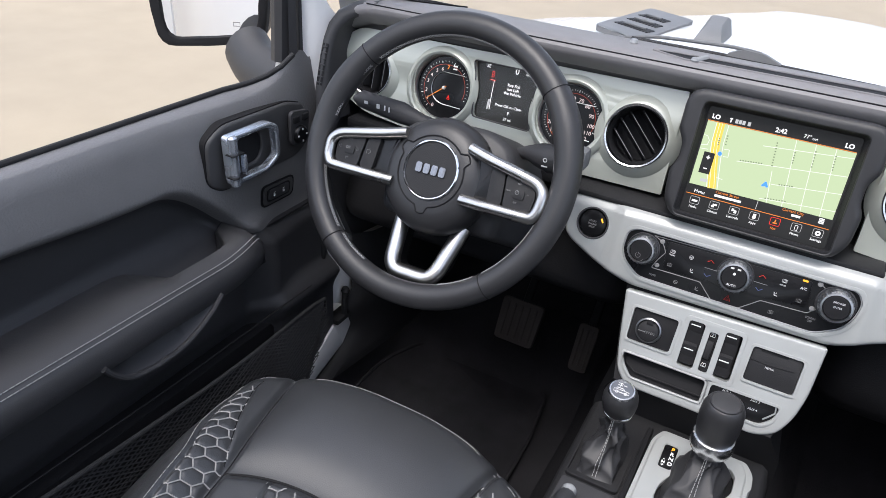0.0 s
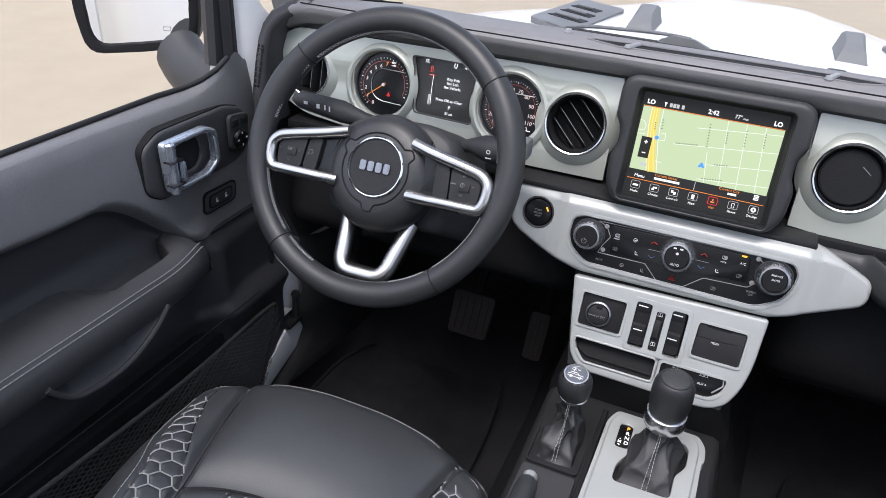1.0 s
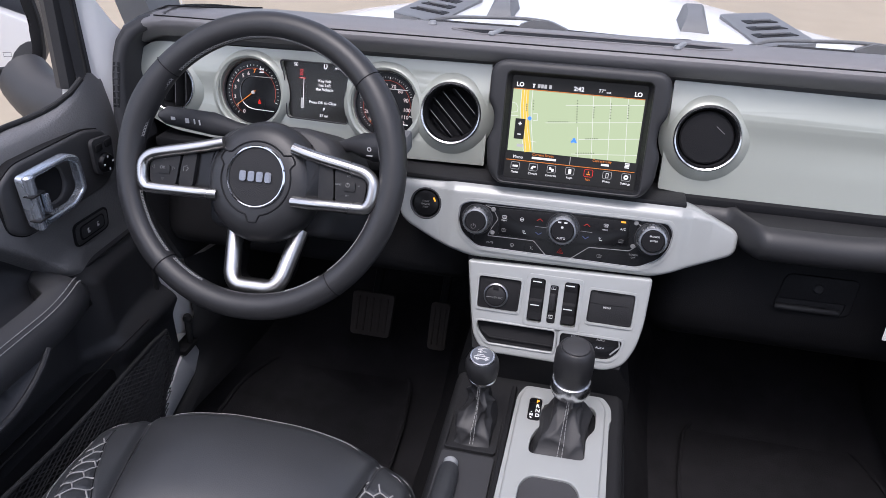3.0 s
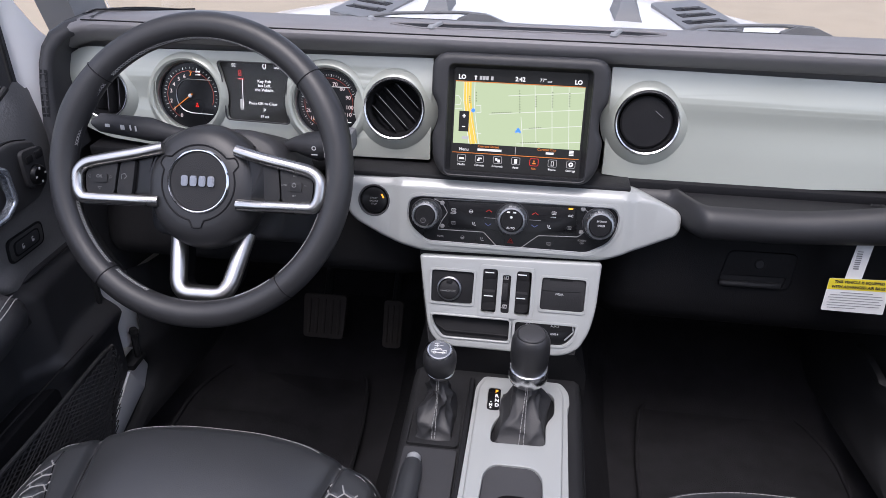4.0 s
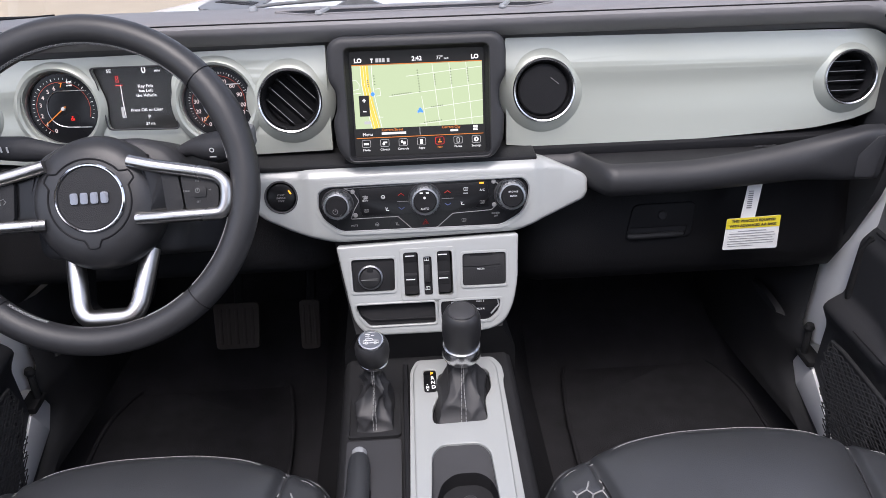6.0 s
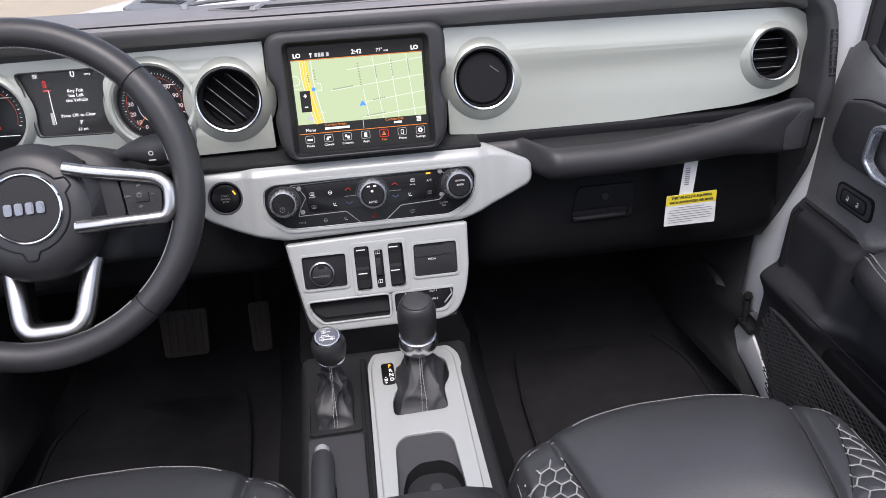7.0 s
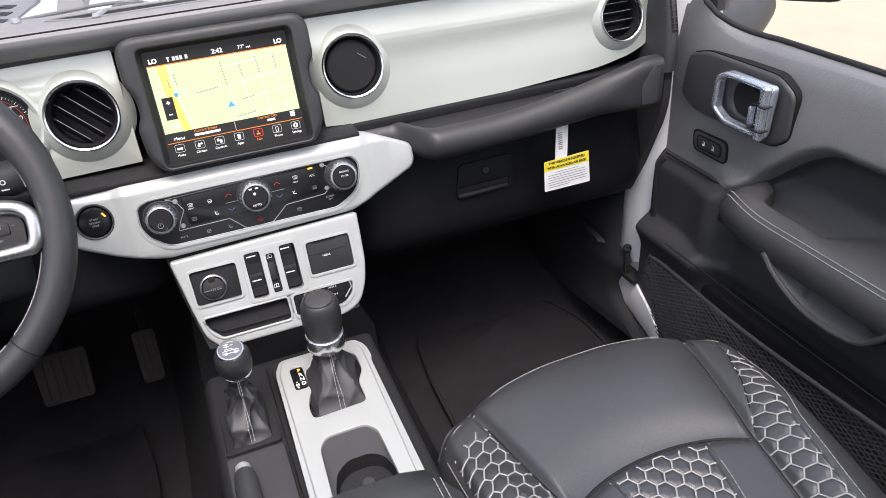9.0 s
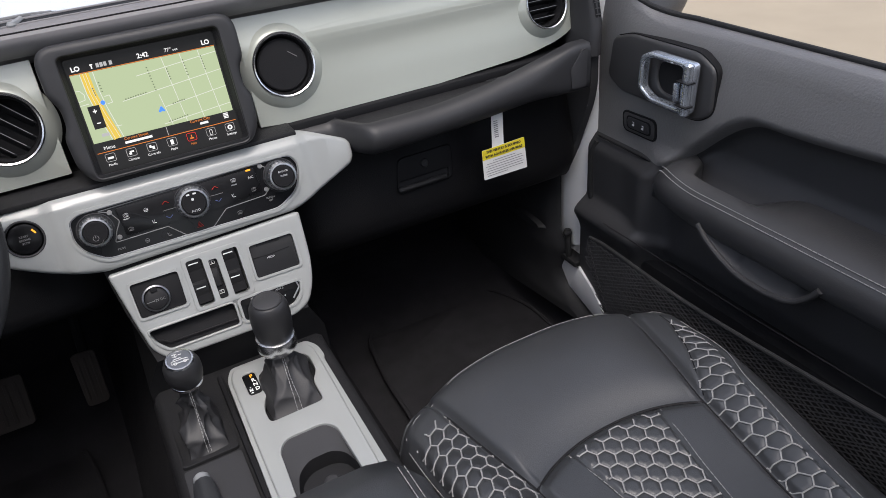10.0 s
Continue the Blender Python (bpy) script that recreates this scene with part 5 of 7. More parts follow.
# hub cover
part("airbag_cover", lathe([(0, 0.030), (0.030, 0.030), (0.044, 0.029), (0.054, 0.0265), (0.062, 0.021), (0.0675, 0.012), (0.070, 0.001), (0.0695, -0.012), (0.060, -0.03), (0.04, -0.045)], 64), M_rim, wheel, "black padded airbag cover", m=HM @ Matrix.Diagonal((1.06, 1.1, 1, 1)))
BM = HM @ Matrix.Translation((0.001, 0.005, 0))
part("badge_disc", lathe([(0, 0.0312), (0.0345, 0.0312), (0.036, 0.0300)], 48), M_low, wheel, "round dark badge", m=BM)
part("badge_ring", lathe([(0.0352, 0.0312), (0.0360, 0.0332), (0.0372, 0.0334), (0.0384, 0.0322), (0.0388, 0.0295)], 56), M_bright, wheel, "chrome badge ring", m=BM)
# raised mark of rounded bars on the badge, plain dark chrome
for cx in (-0.0165, -0.0055, 0.0055, 0.0165):
    part("badge_mark", panel(rect(cx - 0.0044, -0.0065, cx + 0.0044, 0.0065, 0.003, 4), depth=0.002, bevel=0.0012, segments=3), M_gun, wheel, "raised dark chrome bar", m=BM @ Matrix.Translation((0, 0, 0.0332)))
# incised line round the badge with three tabs
line = []
for i in range(120):
    a = 2 * math.pi * i / 120
    deg = math.degrees(a)
    r = 0.0455 + 0.0085 * max(math.exp(-(min(abs(deg - c), 360 - abs(deg - c)) / 9) ** 6) for c in (30, 150, 270))
    x, y = r * math.cos(a), r * math.sin(a) + 0.003
    line.append((x, y, table(((0.03, 0.030), (0.044, 0.029), (0.054, 0.0265), (0.062, 0.021)), math.hypot(x / 1.06, y / 1.1)) + 0.0002))
part("cover_line", tube(line, 0.0011, 5, closed=True), M_dark, wheel, m=HM)
part("cover_mark", join(box(-0.011, -0.0585, 0.0228, 0.011, -0.0577, 0.0236), box(-0.0045, -0.0635, 0.0195, 0.0045, -0.0615, 0.0205)), M_trim, wheel, m=HM)
# side spokes: a dark plate, a silver frame open to the hub, and button pods
for sx in (1, -1):
    fl = sx < 0
    mm = WM @ Matrix.Translation((0.002, -0.002, 0)) @ Matrix.Diagonal((sx, 1, 1, 1))
    sp = [(0.045, 0.028), (0.09, 0.019), (0.144, 0.006), (0.155, -0.012), (0.151, -0.034), (0.145, -0.039), (0.05, -0.039)]
    plate_ob = part("spoke", panel(rounded(sp, 0.006), depth=0.022, bevel=0.003), M_gloss, wheel, "glossy black spoke plate", m=mm @ Matrix.Translation((0, 0, 0.0)))
    fo = path([(0.046, 0.0275, 0.004), (0.070, 0.0210, 0.007), (0.095, 0.0155, 0.008), (0.122, 0.0100, 0.008), (0.1405, 0.0050, 0.008), (0.1500, -0.0040, 0.008), (0.1515, -0.0150, 0.008), (0.1495, -0.0280, 0.008), (0.1440, -0.0355, 0.008), (0.134, -0.0370, 0.008), (0.100, -0.0370, 0.008), (0.075, -0.0370, 0.007), (0.050, -0.0370, 0.003)], 0.003)
    part("spoke_frame", tube(fo, 0.0078, 16, ry=0.0074, up=(0, 0, 1)), M_spoke, plate_ob, "satin silver spoke frame", m=mm, smooth=60)
    pod = [(0.101, 0.0080), (0.137, 0.0010), (0.1425, -0.008), (0.1408, -0.0275), (0.137, -0.0305), (0.105, -0.0305), (0.1035, -0.012)]
    main = part("button_pod", panel(rounded(pod, 0.005, 4), depth=0.008, bevel=0.002, segments=3), M_low, plate_ob, "grey four-way button pad", m=mm @ Matrix.Translation((0, 0, 0.0070)))
    small = part("button_pod", panel(rounded([(0.080, 0.0115), (0.0985, 0.0080), (0.1008, -0.012), (0.1025, -0.0300), (0.083, -0.0300)], 0.004), depth=0.008, bevel=0.002), M_low, plate_ob, m=mm @ Matrix.Translation((0, 0, 0.0058)))
    cxm, cym = 0.1215, -0.0125
    part("button", panel(rect(cxm - 0.0075, cym - 0.0055, cxm + 0.0075, cym + 0.0055, 0.002), depth=0.004, bevel=0.001), M_low, main, m=mm @ Matrix.Translation((0, 0, 0.0085)))
    at = lambda x, y, w=0.0073: WM @ Matrix.Translation((sx * cxm + x, cym + y, w))
    if fl:
        for dx, dy, a in ((0, 0.0125, 0), (0, -0.0135, 180), (-0.0135, 0.0, 90), (0.0135, 0.0, -90)):
            tri = [(0.0026 * math.sin(radians(b)), 0.0021 * math.cos(radians(b))) for b in (0, 120, 240)]
            part("arrow_mark", tube([(*p, 0) for p in tri], 0.00035, 4, closed=True), M_dim, main, m=at(dx, dy) @ Matrix.Rotation(radians(a), 4, "Z"))
        part("button_text", lettering("OK", 0.0052, at(0, 0, 0.0089)), M_dim, main)
        part("voice_mark", join(tube([(-0.003, -0.0035, 0), (-0.003, 0.002, 0), (0.0015, 0.0035, 0)], 0.0004, 4), tube([(0.0005, -0.003, 0), (0.0035, 0.0, 0), (0.0015, 0.002, 0)], 0.0004, 4)), M_dim, small, m=WM @ Matrix.Translation((-0.0915, -0.011, 0.0062)))
    else:
        part("button_mark", join(tube([(0.0024 * math.cos(a), 0.0024 * math.sin(a), 0) for a in [k * 0.628 for k in range(10)]], 0.0004, 4, closed=True), box(-0.0003, -0.0002, -0.0003, 0.0003, 0.0032, 0.0003)), M_dim, main, m=at(0, 0, 0.0089))
        for t, dx, dy in (("RES", 0, 0.0105), ("SET", 0, -0.0125), ("CANC", -0.0125, 0.0), ("+/-", 0.0135, 0.0)):
            part("button_text", lettering(t, 0.0028, at(dx, dy)), M_dim, main)
    # silver cheek that carries the spoke behind the cover
    part("spoke_cheek", loft([[(0.036, 0.040, -0.034), (0.060, 0.036, -0.020), (0.064, 0.030, -0.008), (0.056, 0.024, 0.002)], [(0.052, -0.005, -0.04), (0.068, -0.005, -0.024), (0.071, -0.005, -0.012), (0.066, -0.005, 0.0)], [(0.040, -0.060, -0.04), (0.056, -0.062, -0.026), (0.060, -0.060, -0.014), (0.056, -0.052, -0.002)]]), M_gun, wheel, "dark silver spoke cheek", m=mm, smooth=70)
# lower spoke: silver U, dished towards the hub
dish = lambda u, v: -0.013 - 0.26 * (v + 0.158)
half = [(-0.0415, -0.074), (-0.0385, -0.100), (-0.0355, -0.122), (-0.0330, -0.137), (-0.0275, -0.1465), (-0.0190, -0.1505), (0.0, -0.1510)]
fo = path([(x, y, dish(x, y) - 0.009) for x, y in half + [(0.0195, -0.1505), (0.0280, -0.1465), (0.0340, -0.137), (0.0375, -0.122), (0.0420, -0.100), (0.0470, -0.074)]], 0.003)
part("lower_spoke", tube(fo, 0.0105, 16, ry=0.0108, up=(0, 0.25, 1)), M_spoke, wheel, "satin silver lower spoke", m=WM, smooth=60)
part("lower_spoke_back", panel(rounded([(-0.046, -0.05), (-0.043, -0.13), (-0.03, -0.156), (0.03, -0.156), (0.043, -0.13), (0.052, -0.05)], 0.006), [rounded([(-0.031, -0.07), (-0.0255, -0.135), (-0.019, -0.142), (0.020, -0.142), (0.026, -0.135), (0.034, -0.07)], 0.005)], 0.02, 0.002, cuts=[((0, v, 0), (0, 1, 0)) for v in (-0.13, -0.1)], bend=lambda u, v: dish(u, v) - 0.014), M_gloss, wheel, m=WM)
# column shroud and stalks
part("column_shroud", moved(lathe([(0.036, 0.0), (0.05, -0.02), (0.06, -0.06), (0.062, -0.16), (0.055, -0.2)], 32), WM @ Matrix.Translation((0, -0.012, -0.028)) @ Matrix.Diagonal((1.0, 0.95, 1, 1))), M_trim, wheel)
stalk = part("indicator_stalk", tube([(-0.41, -0.05, 1.112), (-0.45, -0.062, 1.122), (-0.48, -0.068, 1.130), (-0.545, -0.074, 1.138), (-0.553, -0.075, 1.138)], [0.009, 0.011, 0.0155, 0.0125, 0.005], 14, ry=0.011, up=(0, 0.3, 1)), M_trim, wheel, "black indicator stalk")
part("stalk_marks", join(box(-0.532, -0.0862, 1.137, -0.526, -0.0852, 1.141), box(-0.512, -0.085, 1.134, -0.507, -0.0835, 1.140), box(-0.500, -0.084, 1.133, -0.4985, -0.0825, 1.140), box(-0.493, -0.0835, 1.132, -0.4915, -0.082, 1.139)), M_print, stalk)
wstalk = part("wiper_stalk", tube([(-0.335, -0.05, 1.105), (-0.300, -0.060, 1.114), (-0.284, -0.064, 1.120), (-0.268, -0.067, 1.122), (-0.250, -0.07, 1.122), (-0.232, -0.07, 1.126), (-0.222, -0.07, 1.130), (-0.216, -0.07, 1.131)], [0.006, 0.007, 0.010, 0.016, 0.0195, 0.0185, 0.016, 0.011], 18), M_trim, wheel, "black wiper stalk")
part("stalk_marks", join(moved(lathe([(0.0018, 0.0), (0.0030, 0.0)], 12), lean(-0.0905, 1.127, 0.1) @ Matrix.Translation((-0.252, 0, 0))), box(-0.256, -0.0905, 1.1175, -0.248, -0.0900, 1.1190)), M_print, wstalk)
cc = rounded([(-0.088, -0.07), (0.088, -0.07), (0.096, 0.015), (0.082, 0.056), (0.045, 0.073), (-0.045, 0.073), (-0.082, 0.056), (-0.096, 0.015)], 0.016, 4)
part("column_cover", loft([[(x * k, y * k, w) for x, y in cc] for k, w in ((0.55, -0.046), (0.86, -0.048), (0.95, -0.054), (0.98, -0.064), (1.04, -0.15), (1.06, -0.2))], closed=True), M_trim, wheel, "black moulded column cover", m=WM @ Matrix.Translation((0, -0.012, 0)), smooth=50)
part("wiper_stalk_end", box(-0.217, -0.082, 1.121, -0.203, -0.058, 1.147, 0.004), M_midgrey, wheel)

# ---- outside: hood, wipers, mirrors ----
hood = thing("hood", (0, 1.0, 1.1), "white painted bonnet with black vents and catches", "bonnet")
rows = []
for j in range(25):
    a = j / 24
    y = 0.46 + 0.97 * a
    z = 1.118 - 0.03 * a ** 2 - 0.10 * max(0.0, (a - 0.93) / 0.07) ** 2
    s = 1 - 0.55 * smooth(0.7, 1.4, y)
    rows.append([(x * s, y, z + d) for x, d in ((-0.72, -0.16), (-0.705, -0.06), (-0.66, -0.022), (-0.55, -0.006), (-0.40, 0.006), (-0.3, 0.018), (-0.2, 0.022), (0, 0.024), (0.2, 0.022), (0.3, 0.018), (0.40, 0.006), (0.55, -0.006), (0.66, -0.022), (0.705, -0.06), (0.72, -0.16))])
part("skin", loft(rows), M_white, hood, "white painted skin", smooth=60)
for sx in (1, -1):
    vo = rounded([(0.322, 0.592), (0.443, 0.663), (0.392, 0.947), (0.272, 0.887)], 0.02)
    vm = Matrix.Translation((0, 0, 1.1385))
    vf = part("vent_frame", panel(vo, depth=0.012, bevel=0.004), M_midgrey, hood, "grey hood vent", m=vm, flip=sx < 0)
    for k, (cx, cy) in enumerate(((0.366, 0.705), (0.355, 0.765), (0.345, 0.825))):
        part("vent_slot", panel(rounded([(-0.052 + 0.01 * k, -0.015), (0.048, -0.015), (0.040, 0.018), (-0.048 + 0.01 * k, 0.015)], 0.004), depth=0.003), M_dark, vf, "dark louvre slot", m=vm @ Matrix.Translation((cx, cy, 0.0012)) @ Matrix.Rotation(radians(28), 4, "Z"), flip=sx < 0)
        part("vent_louvre", box(-0.036 + 0.012 * k, -0.005, 0.001, 0.034, 0.0, 0.005, 0.001), M_midgrey, vf, m=vm @ Matrix.Translation((cx, cy, 0.0012)) @ Matrix.Rotation(radians(28), 4, "Z"), flip=sx < 0)
    part("bump_stop", loft([[(0.174, 0.672, 1.136), (0.234, 0.672, 1.136), (0.234, 0.80, 1.136), (0.174, 0.80, 1.136)], [(0.178, 0.677, 1.145), (0.230, 0.677, 1.145), (0.231, 0.797, 1.148), (0.177, 0.797, 1.148)], [(0.184, 0.695, 1.158), (0.224, 0.695, 1.158), (0.226, 0.79, 1.170), (0.182, 0.79, 1.170)], [(0.190, 0.725, 1.167), (0.218, 0.725, 1.167), (0.220, 0.782, 1.176), (0.188, 0.782, 1.176)]], closed=True, caps=True), M_midgrey, hood, "grey rubber bump stop", flip=sx < 0)
cowl = thing("cowl", (0, 0.5, 1.1), "black plastic cowl panel below the windscreen", "cowl", kind="structure")
part("grille", loft([[(-0.7, 0.42, 1.12), (0.7, 0.42, 1.12)], [(-0.7, 0.44, 1.125), (0.7, 0.44, 1.125)], [(-0.7, 0.47, 1.12), (0.7, 0.47, 1.12)]]), M_dark, cowl)


def wiper(x0, x1):
    t = thing("wiper", ((x0 + x1) / 2, 0.5, 1.15), "black windscreen wiper resting at the base of the glass", "wiper", "windscreen wipers")
    c = x0 + 0.45 * (x1 - x0)
    part("blade", tube([(x0, 0.475, 1.164), (c, 0.478, 1.162), (x1 - 0.012, 0.475, 1.157), (x1, 0.475, 1.155)], [0.007, 0.008, 0.008, 0.005], 8), M_rubber, t)
    part("blade_cap", box(x1 - 0.03, 0.468, 1.150, x1 + 0.002, 0.482, 1.168, 0.004), M_trim, t)
    part("bracket", loft([[(c - 0.05, 0.472, 1.162), (c + 0.05, 0.472, 1.160), (c + 0.05, 0.486, 1.160), (c - 0.05, 0.486, 1.162)], [(c - 0.045, 0.473, 1.172), (c + 0.045, 0.473, 1.169), (c + 0.045, 0.485, 1.169), (c - 0.045, 0.485, 1.172)], [(c - 0.02, 0.474, 1.183), (c + 0.016, 0.474, 1.181), (c + 0.016, 0.484, 1.181), (c - 0.02, 0.484, 1.183)]], closed=True, caps=True), M_midgrey, t)
    part("arm", tube(path([(c + 0.01, 0.48, 1.180), (c - 0.04, 0.484, 1.182), (c - 0.12, 0.488, 1.178), (c - 0.19, 0.49, 1.172), (x0 - 0.06, 0.50, 1.150)], 0.02), 0.0035, 8), M_midgrey, t)


wiper(-0.31, 0.178)
wiper(0.326, 0.71)


def side_mirror(sx):
    fl = sx < 0
    t = thing("side_mirror", (sx * 0.95, 0.06, 1.15), "black door mirror with heated glass", "door mirror", "door mirrors")
    TW = Matrix.Translation((1.01, 0.1, 0)) @ Matrix.Rotation(radians(-31), 4, "Z") @ Matrix.Translation((-1.01, -0.1, 0))
    f = lambda s, y, ox=0.0: [(1.000 + s * 0.8 * a + ox, y, 1.195 + s * b) for a, b in rounded([(-0.125, -0.085), (0.0, -0.098), (0.130, -0.105), (0.14, -0.02), (0.135, 0.09), (0.0, 0.105), (-0.12, 0.10), (-0.135, 0.0)], [0.045, 0.02, 0.045, 0.02, 0.045, 0.02, 0.045, 0.02], 4)]
    part("housing", loft([f(0.93, 0.075), f(1.0, 0.085), f(1.0, 0.125), f(0.9, 0.17), f(0.6, 0.2)], closed=True, caps=False), M_trim, t, "black plastic housing", m=TW, flip=fl)
    part("frame", panel([(a[0], a[2]) for a in f(0.97, 0)], [[(a[0], a[2]) for a in f(0.82, 0)]], 0.02, 0.004), M_dark, t, m=TW @ lean(0.073, 0, 0), flip=fl)
    part("glass", panel([(a[0], a[2]) for a in f(0.83, 0)], depth=0.004), M_mirror, t, "mirror glass", m=TW @ lean(0.081, 0, 0), flip=fl)
    part("arm", tube(path([(0.74, 0.055, 1.075), (0.80, 0.06, 1.072), (0.87, 0.075, 1.082), (0.92, 0.10, 1.105)], 0.015), 0.05, 18, ry=0.042), M_trim, t, flip=fl)
    part("heater_mark", tube([(1.10, 0, 1.137), (1.112, 0, 1.137), (1.112, 0, 1.144), (1.10, 0, 1.144)], 0.0006, 4, closed=True), M_dim, t, m=TW @ Matrix.Translation((-0.15, 0.0805, 0)), flip=fl)


side_mirror(1)
side_mirror(-1)

# ---- touchscreen ----
scr = thing("touchscreen", (0, 0.0, 1.08), "black-framed touchscreen showing a road map, set in the fascia", "touchscreen")
so = [(-0.113, 1.179), (-0.104, 1.165), (-0.104, 1.144), (-0.1105, 1.131), (-0.108, 1.096), (-0.094, 1.076), (0.094, 1.076), (0.108, 1.096), (0.1105, 1.131), (0.104, 1.144), (0.104, 1.165), (0.113, 1.179), (0.1135, 1.2305), (-0.1135, 1.2305)]
si = [(-0.0855, 1.2125), (-0.0855, 1.0835), (0.0855, 1.0835), (0.0855, 1.2125)]
frame_ob = part("bezel", soft_panel(rounded(fz(so), [0.01] * 4 + [0.018] * 4 + [0.01] * 4 + [0.024, 0.024], 6), [rounded(fz([(-0.091, 1.2165), (-0.091, 1.081), (0.091, 1.081), (0.091, 1.2165)]), 0.008)], 0.055, 0.0085, 0.002, 5), M_knee, scr, "thick black moulded frame", m=SCREEN @ Matrix.Translation((0, 0, 0.014)))
a, b = rounded(fz([(-0.092, 1.2175), (-0.092, 1.080), (0.092, 1.080), (0.092, 1.2175)]), 0.008), rounded(fz(si), 0.004)
part("inner_frame", loft([[(x, y, 0.011) for x, y in a], [(x, y, 0.001) for x, y in b], [(x, y, -0.006) for x, y in b]], closed=True), M_low, scr, m=SCREEN)
part("display", panel(fz(si), depth=0.003), E_black, scr, "dark display glass", m=SCREEN)
SW, SH, SV = 0.166, 0.126, 0.0098


def sxy(fx, fy):
    return (-SW / 2 + SW * fx, SV - SH * fy)


def patch(fx0, fy0, fx1, fy1, lift):
    (x0, y0), (x1, y1) = sxy(fx0, fy0), sxy(fx1, fy1)
    return moved(box(min(x0, x1), min(y0, y1), 0, max(x0, x1), max(y0, y1), 0.0002), SCREEN @ Matrix.Translation((0, 0, lift)))


def stroke(pts, width, lift):
    q = [Vector((*sxy(*p), 0)) for p in pts]
    bms = []
    for a, b in zip(q, q[1:]):
        n = Vector((-(b - a).y, (b - a).x, 0)).normalized() * width / 2
        bm = bmesh.new()
        bm.faces.new([bm.verts.new(p) for p in (a - n, b - n, b + n, a + n)])
        bms.append(bm)
    return moved(join(*bms), SCREEN @ Matrix.Translation((0, 0, lift)))


def shown(body, fx, fy, size, mt, parent, align="CENTER", bold=0.0):
    x, y = sxy(fx, fy)
    return part("caption", lettering(body, size, SCREEN @ Matrix.Translation((x, y, 0.0016)), align, 0.0001, bold), mt, parent)


map_ob = part("map", patch(0.0, 0.115, 1.0, 0.745, 0.0002), E_map, scr, "pale green road map")
part("highway", stroke([(0.095, 0.117), (0.10, 0.30), (0.125, 0.5), (0.165, 0.743)], 0.0095, 0.0005), E_yroad, map_ob, "yellow highway")
part("highway_line", stroke([(0.085, 0.117), (0.09, 0.30), (0.112, 0.5), (0.148, 0.743)], 0.0005, 0.0008), E_road, map_ob)
part("highway_line", stroke([(0.105, 0.117), (0.11, 0.30), (0.138, 0.5), (0.182, 0.743)], 0.0005, 0.0008), E_road, map_ob)
part("frontage_road", stroke([(0.150, 0.117), (0.152, 0.3), (0.165, 0.45), (0.205, 0.743)], 0.0008, 0.0005), E_road, map_ob)
part("frontage_road", stroke([(0.065, 0.117), (0.068, 0.3), (0.09, 0.5), (0.128, 0.743)], 0.0008, 0.0005), E_road, map_ob)
for pts in ([(0.415, 0.235), (1.0, 0.165)], [(0.275, 0.43), (1.0, 0.335)], [(0.545, 0.565), (1.0, 0.50)], [(0.5, 0.72), (1.0, 0.665)],
            [(0.615, 0.117), (0.66, 0.743)], [(0.745, 0.117), (0.785, 0.743)], [(0.875, 0.117), (0.915, 0.743)], [(0.525, 0.44), (0.555, 0.743)],
            [(0.0, 0.255), (0.03, 0.26), (0.05, 0.30), (0.045, 0.345), (0.0, 0.355)], [(0.17, 0.35), (0.205, 0.345), (0.21, 0.415), (0.175, 0.42)], [(0.0, 0.39), (0.06, 0.385)], [(0.175, 0.63), (0.22, 0.635)]):
    part("road", stroke(pts, 0.0007, 0.0005), E_road, map_ob)
# street lettering is too small to read: short bars
for x0, y0, x1, y1, k in ((0.5, 0.18, 0.515, 0.42, 9), (0.63, 0.23, 0.637, 0.35, 5), (0.755, 0.18, 0.763, 0.35, 6), (0.885, 0.18, 0.893, 0.33, 6), (0.30, 0.415, 0.46, 0.395, 9), (0.60, 0.55, 0.70, 0.535, 6), (0.54, 0.705, 0.69, 0.685, 8), (0.115, 0.26, 0.12, 0.34, 4), (0.165, 0.22, 0.17, 0.33, 4)):
    bms = [patch(x0 + (x1 - x0) * i / k - 0.005, y0 + (y1 - y0) * i / k - 0.0055, x0 + (x1 - x0) * i / k + 0.005, y0 + (y1 - y0) * i / k + 0.0055, 0.0009) for i in range(k)]
    part("street_lettering", join(*bms), E_line, map_ob)
part("road_shield", moved(lathe([(0, 0.0002), (0.0026, 0.0002), (0.0026, 0)], 16), SCREEN @ Matrix.Translation((*sxy(0.148, 0.40), 0.0010))), E_blue, map_ob)
part("zoom_box", patch(0.04, 0.41, 0.118, 0.62, 0.0010), E_black, map_ob, "black zoom control")
part("zoom_mark", join(patch(0.066, 0.455, 0.092, 0.465, 0.0014), patch(0.075, 0.442, 0.083, 0.478, 0.0014), patch(0.066, 0.565, 0.092, 0.575, 0.0014)), E_white, map_ob)
part("scale_box", patch(0.07, 0.67, 0.12, 0.70, 0.0008), E_grey, map_ob)
part("car_arrow", stroke([(0.49, 0.60), (0.51, 0.555), (0.53, 0.60), (0.51, 0.59), (0.49, 0.60)], 0.0016, 0.0011), E_blue, map_ob, "blue position arrow")
part("car_arrow", moved(lathe([(0, 0.0001), (0.0028, 0.0001)], 3, start=math.pi / 2), SCREEN @ Matrix.Translation((*sxy(0.51, 0.585), 0.0012))), E_blue, map_ob)
part("status_line", patch(0.0, 0.107, 1.0, 0.113, 0.0006), E_orange, scr)
shown("LO", 0.05, 0.068, 0.0074, E_white, scr, bold=0.00025)
shown("LO", 0.945, 0.068, 0.0074, E_white, scr, bold=0.00025)
